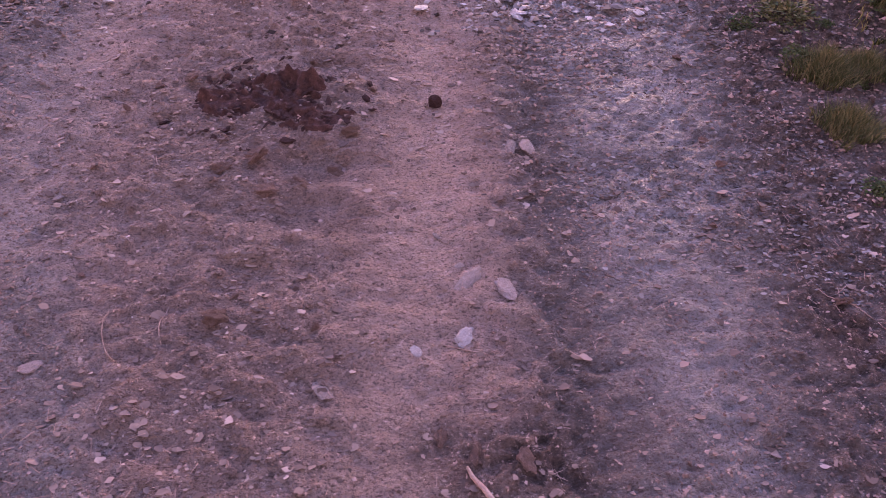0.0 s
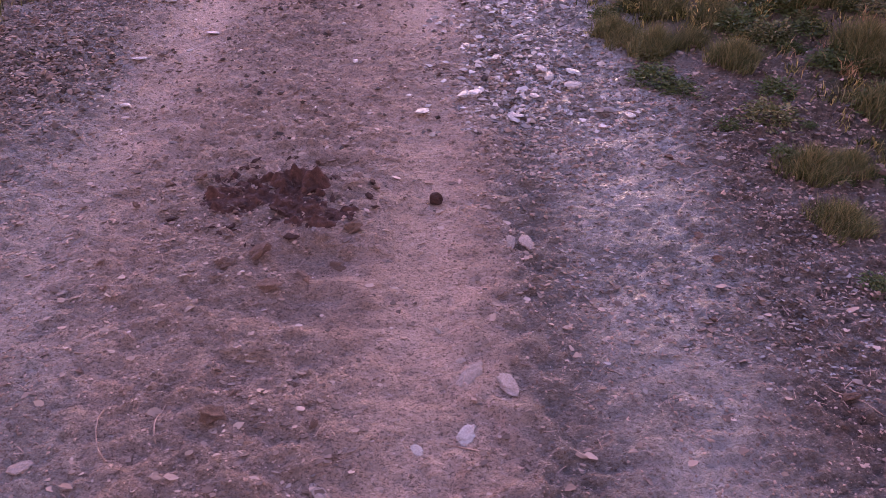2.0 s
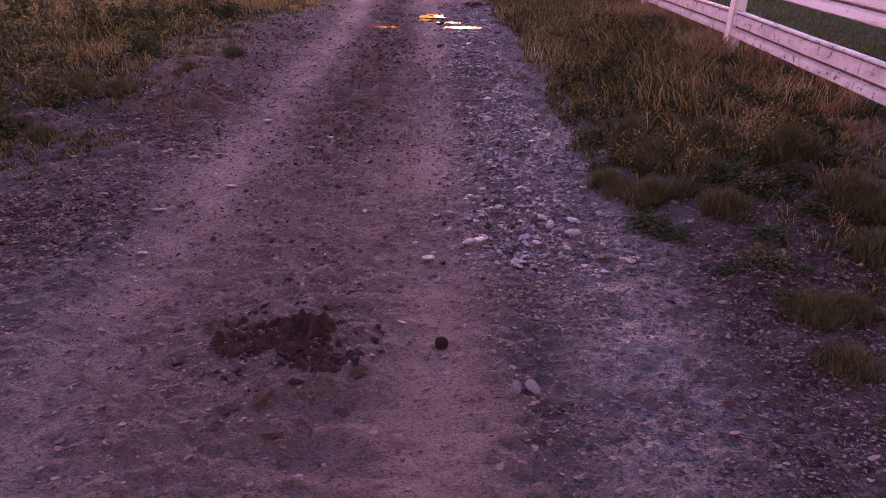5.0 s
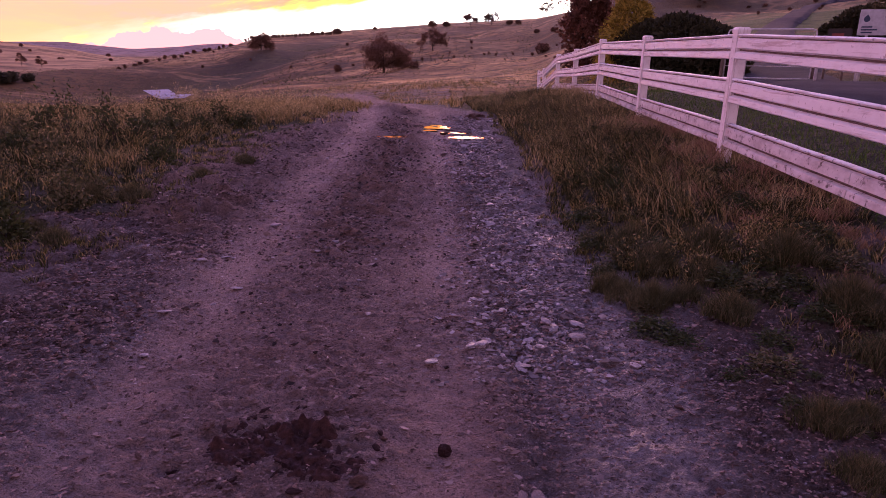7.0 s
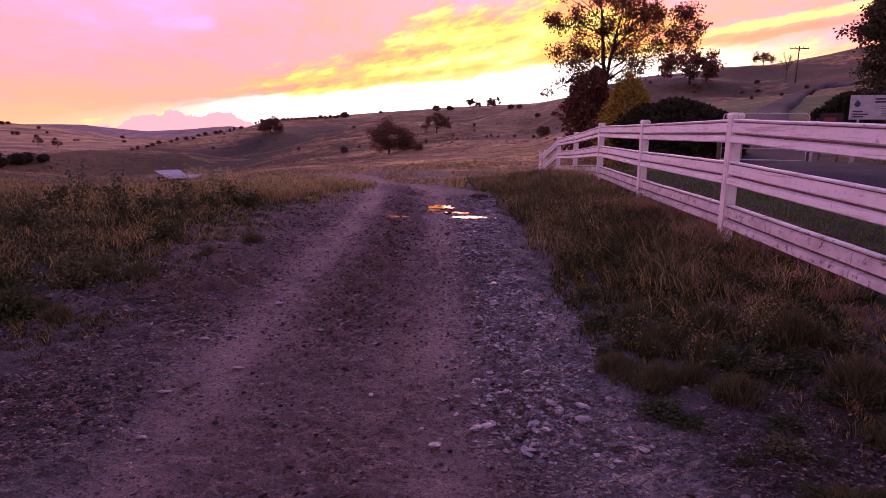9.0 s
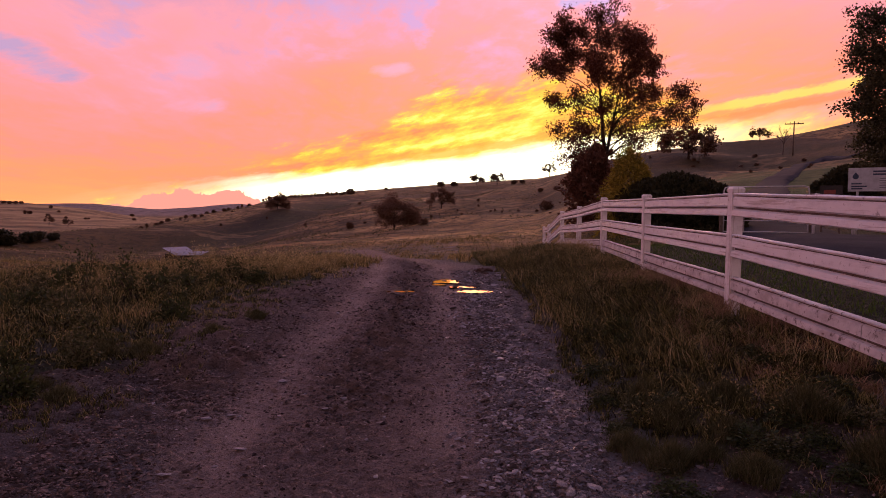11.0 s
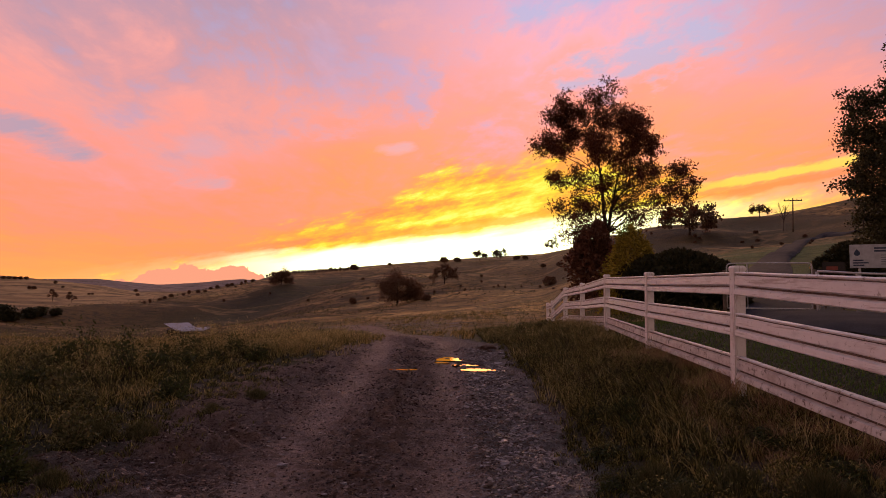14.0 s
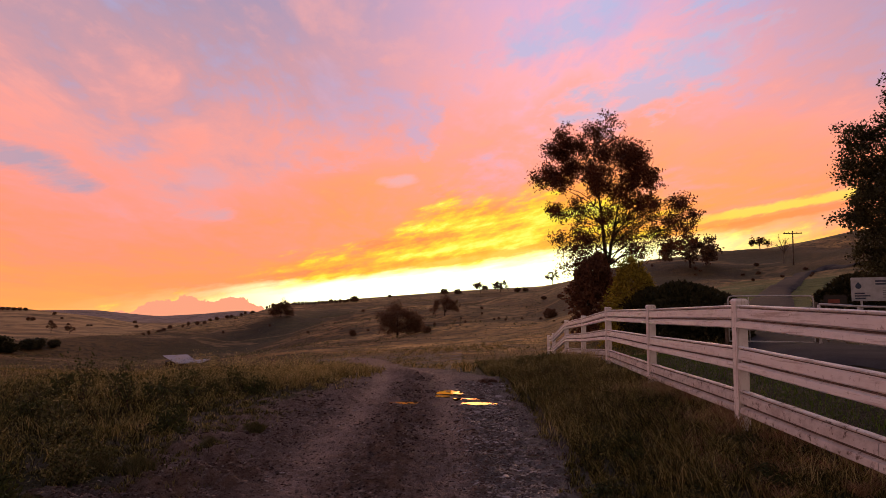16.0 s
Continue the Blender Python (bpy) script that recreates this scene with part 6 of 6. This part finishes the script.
def build_twig(x, y, length, turn, bend, r=0.0019):
    pts = []
    for k in range(6):
        t = k / 5 - 0.5
        px, py = t * length, bend * length * (0.25 - t * t)
        a = radians(turn)
        wx, wy = x + px * math.cos(a) - py * math.sin(a), y + px * math.sin(a) + py * math.cos(a)
        pts.append(Vector((wx - x, wy - y, gz(wx, wy) + r * 1.6)))
    base = min(p.z for p in pts)
    for p in pts:
        p.z -= base
    bm = bmesh.new()
    tube(bm, pts, [r, r * 1.1, r, r * 0.95, r * 0.8, r * 0.5], 5)
    ob = part("twig", bm, M_TWIG, smooth=True)
    ob.matrix_basis = pose(x, y, base)
    tagged(ob, "thin bleached dry twig lying on the dirt", "twig", "twigs on the track")


for row in [(-0.47, 1.86, 0.13, 78, 0.1), (-0.40, 2.28, 0.12, 120, 0.1), (-0.47, 2.24, 0.09, 125, 0.1), (-0.20, 1.78, 0.12, 145, 0.6), (-0.95, 1.72, 0.14, 112, 0.2), (-0.86, 0.99, 0.17, 112, 0.5), (-0.73, 1.03, 0.12, 95, 0.4),
            (0.07, 0.98, 0.15, 160, 0.1), (-1.56, 2.52, 0.13, 120, 0.5), (0.13, 2.36, 0.12, 75, 0.9), (0.19, 1.92, 0.11, 20, 0.3), (-0.78, 2.38, 0.16, 130, 0.1), (1.16, 1.12, 0.16, 140, 0.1), (1.5, 1.56, 0.12, 85, 0.2), (0.11, 0.60, 0.10, 130, 0.1, 0.007)]:
    build_twig(*row)


def litter(name, n, xr, yr, material, label, seed):
    g = np.random.default_rng(seed)
    x, y = g.uniform(*xr, n), g.uniform(yr[0] ** 0.5, yr[1] ** 0.5, n) ** 2
    share = smooth01(fbm(x * 1.6, y * 1.6, 93, 3), -0.2, 0.25) * (1 - 0.7 * zones(x, y)[1])
    on = g.uniform(0, 1, n) < share
    x, y = x[on], y[on]
    n = len(x)
    a, ln = g.uniform(0, math.tau, n), g.uniform(0.010, 0.042, n)
    dxy = np.stack([np.cos(a), np.sin(a)], 1) * ln[:, None] / 2
    w = np.stack([-np.sin(a), np.cos(a)], 1) * 0.0008
    z = ground_z(x, y) + 0.006
    tilt = g.uniform(-0.006, 0.012, n)
    c = np.stack([x, y], 1)
    v = np.stack([np.c_[c - dxy - w, z], np.c_[c - dxy + w, z], np.c_[c + dxy + w, z + tilt], np.c_[c + dxy - w, z + tilt]], 1)
    tagged(part_np(name, v.reshape(-1, 3), np.arange(n)[:, None] * 4 + [0, 1, 2, 3], material), label, "litter", kind="stuff")


litter("straw_litter", 8000, (-3.2, 2.3), (0.4, 9), M_TWIG, "short bits of dry straw strewn on the dirt", 15)


# ---------------------------------------------------------------- grass
def g_share(x, y):
    return zones(x, y)[0]


def past_road(x, y):
    """Keeps grass off the driveway."""
    line = np.array(ROAD, dtype=float)
    far_off = np.full(np.shape(x), 1e9)
    for (ax, ay), (bx, by) in zip(line, line[1:]):
        t = np.clip(((x - ax) * (bx - ax) + (y - ay) * (by - ay)) / ((bx - ax) ** 2 + (by - ay) ** 2), 0, 1)
        far_off = np.minimum(far_off, np.hypot(x - ax - t * (bx - ax), y - ay - t * (by - ay)))
    return far_off > 2.35


def lumpy(x, y, size, seed):
    """A height share that differs from clump to clump."""
    return 0.45 + 1.1 * lattice(np.round(x / size), np.round(y / size), seed)


field("verge_grass", 150000, (0.55, 2.75), (2.2, 27), lambda x, y: g_share(x, y) * np.clip(1.15 - y / 40, 0, 1), lambda x, y: 0.045 + 0.15 * smooth01(x - rut_line(y), 0.9, 1.6) * (1 - 0.6 * smooth01(x, 2.0, 2.4)) * smooth01(y, 2.5, 6) * lumpy(x, y, 0.2, 4),
      0.0045, (0.4, 0.98), M_VERGE, "green and straw-coloured grass along the track edge", rng, 0.20)
field("creeping_grass", 60000, (-5.5, -1.9), (2.4, 10), lambda x, y: smooth01(rut_line(y) - x, 1.9, 3.0) * smooth01(fbm(x * 1.5 + 3, y * 2.2, 171, 4), -0.02, 0.14), lambda x, y: 0.03 + 0.035 * lumpy(x, y, 0.22, 14), 0.004, (0.5, 0.98), M_VERGE, "short creeping grass in patches on trampled soil", rng, 0.22)
field("shoulder_grass", 60000, (-8, 0.2), (12.0, 27), lambda x, y: g_share(x, y) * smooth01(rut_line(y) - x, 0.7, 1.3), lambda x, y: 0.16 * lumpy(x, y, 0.45, 18), 0.0055, (0.3, 0.95), M_MEADOW, "golden grass over the shoulder of the track", rng, 0.45)
field("tall_verge_grass", 15000, (0.9, 2.9), (4.2, 27), lambda x, y: g_share(x, y) * smooth01(fbm(x * 1.2, y * 1.2, 44, 3), -0.1, 0.2), lambda x, y: 0.27 + 0.12 * fbm(x * 2, y * 2, 5, 3), 0.003, (0.3, 0.95), M_PALEHEAD, "tall dry seeding grass stalks before the fence", rng)
field("dry_fence_grass", 34000, (1.5, 3.1), (2.2, 9.0), lambda x, y: smooth01(y, 2.5, 3.6) * smooth01(x, 1.7, 2.3) * smooth01(fbm(x * 1.7, y * 1.7, 8, 3), -0.25, 0.1), lambda x, y: (0.07 + 0.10 * smooth01(y, 3.6, 5.2)) * lumpy(x, y, 0.25, 6), 0.0040, (0.6, 0.98), M_DRY, "matted reddish dry grass at the fence foot", rng, 0.25)
field("left_verge_grass", 120000, (-11, -2.2), (2.4, 24), lambda x, y: g_share(x, y) * np.clip(1.1 - y / 40, 0, 1), lambda x, y: 0.04 + 0.17 * (0.5 + 0.5 * smooth01(y, 5, 9)) * smooth01(rut_line(y) - x, 2.8, 4.4) * lumpy(x, y, 0.38, 6),
      0.008, (0.45, 0.98), M_VERGE, "rank green and brown grass beside the track", rng, 0.38)
field("tall_meadow_grass", 30000, (-16, -2.0), (7, 30), lambda x, y: g_share(x, y) * smooth01(rut_line(y) - x, 2.0, 3.2) * smooth01(fbm(x * 0.5, y * 0.5, 12, 3) + 0.45 * smooth01(y, 10.5, 13.5), -0.05, 0.2), lambda x, y: 0.18 * lumpy(x, y, 0.5, 9), 0.0045, (0.3, 0.95), M_MEADOW, "tall pale seeding grass in the meadow", rng, 0.5)
field("lawn_grass", 60000, (2.8, 13), (3.5, 30), lambda x, y: past_road(x, y) * 0.9, lambda x, y: 0.05 + 0 * x, 0.008, (0.2, 0.8), M_LAWN, "short mown green grass behind the fence", rng)
field("pasture_grass", 110000, (-40, 30), (15, 62), lambda x, y: g_share(x, y) * (np.abs(x) < y * 0.85) * past_road(x, y) * (0.08 + 0.92 * smooth01(fbm(x * 0.16, y * 0.16, 14, 4), -0.1, 0.12)) * (1 - smooth01(y, 35, 62)), lambda x, y: 0.15 * lumpy(x, y, 0.9, 16), 0.008, (0.3, 0.9), M_MEADOW, "dry tussocky pasture grass below the hill", rng, 0.9)


def seed_fuzz(name, n, xr, yr, keep, low, high, size, material, label, seed):
    """Flecks of seed heads and broken leaf that hang in the grass."""
    g = np.random.default_rng(seed)
    x, y = g.uniform(*xr, n), g.uniform(yr[0] ** 0.5, yr[1] ** 0.5, n) ** 2
    cx, cy = np.round(x / 0.3), np.round(y / 0.3)
    pull = g.uniform(0.1, 0.7, n)
    x = x + ((cx + lattice(cx, cy, 5) - 0.5) * 0.3 - x) * pull
    y = y + ((cy + lattice(cx, cy, 6) - 0.5) * 0.3 - y) * pull
    on = g.uniform(0, 1, n) < keep(x, y)
    x, y = x[on], y[on]
    tall = (0.35 + 1.0 * lattice(np.round(x / 0.3), np.round(y / 0.3), 31)) * (0.55 + 1.1 * smooth01(fbm(x * 0.6, y * 0.6, 33, 3), -0.3, 0.3))
    z = ground_z(x, y) + (low + (high - low) * g.uniform(0, 1, len(x)) ** 0.8) * tall
    v, f = leaves(np.stack([x, y, z], 1), size, 0.16, g, -0.6)
    tagged(part_np(name, v, f, material), label, "grass", kind="stuff")


seed_fuzz("left_seed_heads", 80000, (-12, -2.4), (3.0, 26), lambda x, y: g_share(x, y) * smooth01(rut_line(y) - x, 2.3, 4.0), 0.02, 0.26, 0.030, M_VERGE, "fine tangled heads of green and brown grass", 71)
seed_fuzz("pale_seed_heads", 52000, (-14, -2.0), (9.0, 30), lambda x, y: g_share(x, y) * smooth01(rut_line(y) - x, 1.6, 2.8) * smooth01(fbm(x * 0.5, y * 0.5, 12, 3) + 0.45 * smooth01(y, 10.5, 13.5), -0.05, 0.2), 0.06, 0.25, 0.036, M_PALEHEAD, "pale feathery seed heads over the meadow", 72)
seed_fuzz("golden_seed_heads", 26000, (-6.5, -1.5), (12.3, 19), lambda x, y: g_share(x, y) * smooth01(fbm(x * 0.9, y * 0.9, 19, 3), -0.2, 0.1), 0.05, 0.33, 0.040, M_PALEHEAD, "golden feathery grass heads beyond the track shoulder", 75)
seed_fuzz("pasture_heads", 90000, (-32, 16), (17, 62), lambda x, y: g_share(x, y) * (np.abs(x) < y * 0.8) * past_road(x, y) * smooth01(fbm(x * 0.35, y * 0.25, 20, 4), -0.08, 0.12), 0.02, 0.34, 0.075, M_MIXED, "tufted pale grass heads over the pasture", 76)
seed_fuzz("hillside_tufts", 70000, (-150, 70), (60, 330), lambda x, y: (x > -y * 0.72) * (x < y * 0.12) * smooth01(np.hypot(x, y), 75, 110) * smooth01(fbm(x / 9, y / 14, 22, 4), -0.15, 0.15), 0.05, 0.45, 0.34, M_TUSSOCK, "dull rank tufts dotted over the hillside pasture", 77)
seed_fuzz("verge_seed_heads", 120000, (0.8, 2.7), (3.6, 26), lambda x, y: g_share(x, y) * smooth01(x - rut_line(y), 0.9, 1.5) * (1 - smooth01(x, 1.9, 2.3)), 0.02, 0.20, 0.021, M_VERGE, "fine tangled grass heads along the track edge", 73)


def tussock(seed, n, r, h, material, label):
    g = np.random.default_rng(seed)
    thing = tagged(new("grass_tussock"), label, "grass", "grass tussocks")
    a, q = g.uniform(0, math.tau, n), g.uniform(0, 1, n) ** 0.75
    q = q * (0.75 + 0.35 * vnoise(np.cos(a) * 2 + seed, np.sin(a) * 2, seed))
    x, y = np.cos(a) * q * r, np.sin(a) * q * r
    hh = h * (1.15 - 0.55 * q) * g.uniform(0.5, 1.15, n)
    v, f = blade_mesh(x, y, 0 * x, hh, 0.0035 * g.uniform(0.6, 1.3, n), np.clip(0.25 + 0.55 * q + g.normal(0, 0.12, n), 0.05, 0.98), g)
    tagged(part_np("leaf_tuft", v, f, material, thing), kind="stuff")
    bm = bmesh.new()
    bmesh.ops.create_uvsphere(bm, u_segments=14, v_segments=8, radius=1, matrix=Matrix.Diagonal((r * 0.5, r * 0.5, h * 0.18, 1)))
    part("root_mat", bm, M_CLOD, thing, "dark matted root crown", smooth=True)
    return thing


def build_tussocks():
    kinds = [tussock(1, 2000, 0.18, 0.15, M_TUSSOCK, "green and straw grass tussock on bare soil"), tussock(2, 1800, 0.19, 0.13, M_TUSSOCK, "small dull green grass tussock on bare soil"), tussock(3, 1400, 0.17, 0.11, M_TUSSOCK, "dry brownish grass tussock on bare soil")]
    rows = [(1.52, 2.24, 0, 0.85), (1.49, 1.91, 1, 0.75), (1.68, 2.24, 2, 0.7), (1.53, 3.20, 1, 0.9), (1.19, 3.46, 0, 1.0), (1.06, 3.62, 1, 0.8), (1.40, 3.50, 2, 0.8), (1.59, 3.68, 1, 1.0), (2.12, 3.12, 0, 1.3), (2.03, 2.65, 2, 1.2), (2.3, 2.95, 1, 1.2), (1.35, 3.95, 0, 1.1), (1.02, 3.75, 1, 0.9),
            (1.3, 4.35, 0, 1.2), (1.75, 4.1, 1, 1.2), (2.05, 3.7, 0, 1.3), (1.62, 1.45, 1, 0.6), (1.95, 2.2, 1, 0.9), (-3.0, 5.9, 1, 1.0), (-3.4, 5.9, 0, 1.0), (-2.95, 4.55, 2, 0.9), (-3.3, 4.8, 1, 1.0), (-2.7, 6.9, 0, 0.9), (-2.55, 7.9, 1, 0.9), (-3.6, 4.1, 1, 1.0)]
    used = set()
    for k, (x, y, j, s) in enumerate(rows):
        m = pose(x, y, gz(x, y) - 0.005, 0, 0, 61 * k) @ Matrix.Scale(s, 4)
        ob = kinds[j] if j not in used else copy_thing(kinds[j], Matrix())
        used.add(j)
        ob.matrix_basis = m


build_tussocks()


def build_weed(x, y, h, seed):
    rnd, g = random.Random(seed), np.random.default_rng(seed)
    thing = tagged(new("weed"), "tall dark branching weed above the grass", "weed", "weeds beside the track")
    thing.matrix_basis = pose(x, y, gz(x, y))
    c = []
    for k in range(7):
        bm = bmesh.new()
        e = Vector((rnd.uniform(-0.35, 0.35) * h, rnd.uniform(-0.35, 0.35) * h, h * rnd.uniform(0.6, 1.0)))
        p = limb(Vector((0, 0, -0.05)), e, rnd, 0.1, 5)
        tube(bm, p, [0.007, 0.006, 0.005, 0.004, 0.003, 0.002], 4)
        for q in p[2:]:
            c.append(np.array(q) + g.normal(0, 1, (9, 3)) * 0.05 * h)
        part("stem", bm, M_BARK, thing)
    v, f = leaves(np.concatenate(c), 0.05, 0.28, g, 0.1)
    part_np("foliage", v, f, M_WEED, thing)


for row in ((-6.2, 10.4, 0.95, 1), (-5.5, 10.2, 0.72, 2), (-5.1, 9.8, 0.6, 3), (-4.8, 10.1, 0.5, 4), (-6.9, 11.0, 0.5, 5), (-7.4, 11.8, 0.5, 6), (-4.6, 9.6, 0.45, 7), (-4.2, 9.9, 0.45, 8)):
    build_weed(*row)


def build_herbs():
    """Low leafy weeds that break up the verge."""
    g = np.random.default_rng(64)
    kinds = []
    for k in range(3):
        thing = tagged(new("verge_herb"), "low bushy green weed in the rank verge", "weed", "low weeds in the verge")
        n = 900
        c = g.normal(0, 1, (n, 3))
        c *= g.uniform(0.35, 1, (n, 1)) / np.linalg.norm(c, axis=1, keepdims=True)
        c = np.abs(c) * [0, 0, 1] + c * [1, 1, 0]
        c = c * [0.20, 0.20, 0.26] * (1 + 0.35 * vnoise(c[:, 0] * 4 + k, c[:, 1] * 4, 70 + k))[:, None]
        v, f = leaves(c, 0.036, 0.30, g, 0.1, np.array([0, 0, 0.0]))
        part_np("foliage", v, f, M_WEED if k < 2 else M_TUSSOCK, thing)
        bm = bmesh.new()
        for q in range(5):
            tube(bm, [Vector((0, 0, -0.03)), Vector((math.cos(q * 1.3) * 0.06, math.sin(q * 1.3) * 0.06, 0.12)), Vector((math.cos(q * 1.3) * 0.13, math.sin(q * 1.3) * 0.13, 0.2))], [0.005, 0.004, 0.002], 4)
        part("stem", bm, M_BARK, thing)
        kinds.append(thing)
    used = set()
    for k in range(150):
        flat = 1.0
        if k >= 64:
            y = g.uniform(1.5, 5.6)
            x = 1.0 + 0.15 * max(0, 3.2 - y) + 1.5 * g.uniform(0, 1) ** 0.8
            flat = 0.45
        elif k < 46:
            y = g.uniform(4.0, 15)
            x = float(rut_line(y)) - g.uniform(3.2, 4.0 + 0.35 * y)
        else:
            y = g.uniform(5.5, 16)
            x = g.uniform(1.25, 1.9)
        j = int(g.integers(0, 3))
        s = g.uniform(0.6, 1.35) * (1 if k < 46 else 0.7 if k < 64 else 0.6 if y > 2.6 else 0.3)
        ob = kinds[j] if j not in used else copy_thing(kinds[j], Matrix())
        used.add(j)
        ob.matrix_basis = pose(x, y, gz(x, y), 0, 0, g.uniform(0, 360)) @ Matrix.Diagonal((s, s, s * flat, 1))


build_herbs()
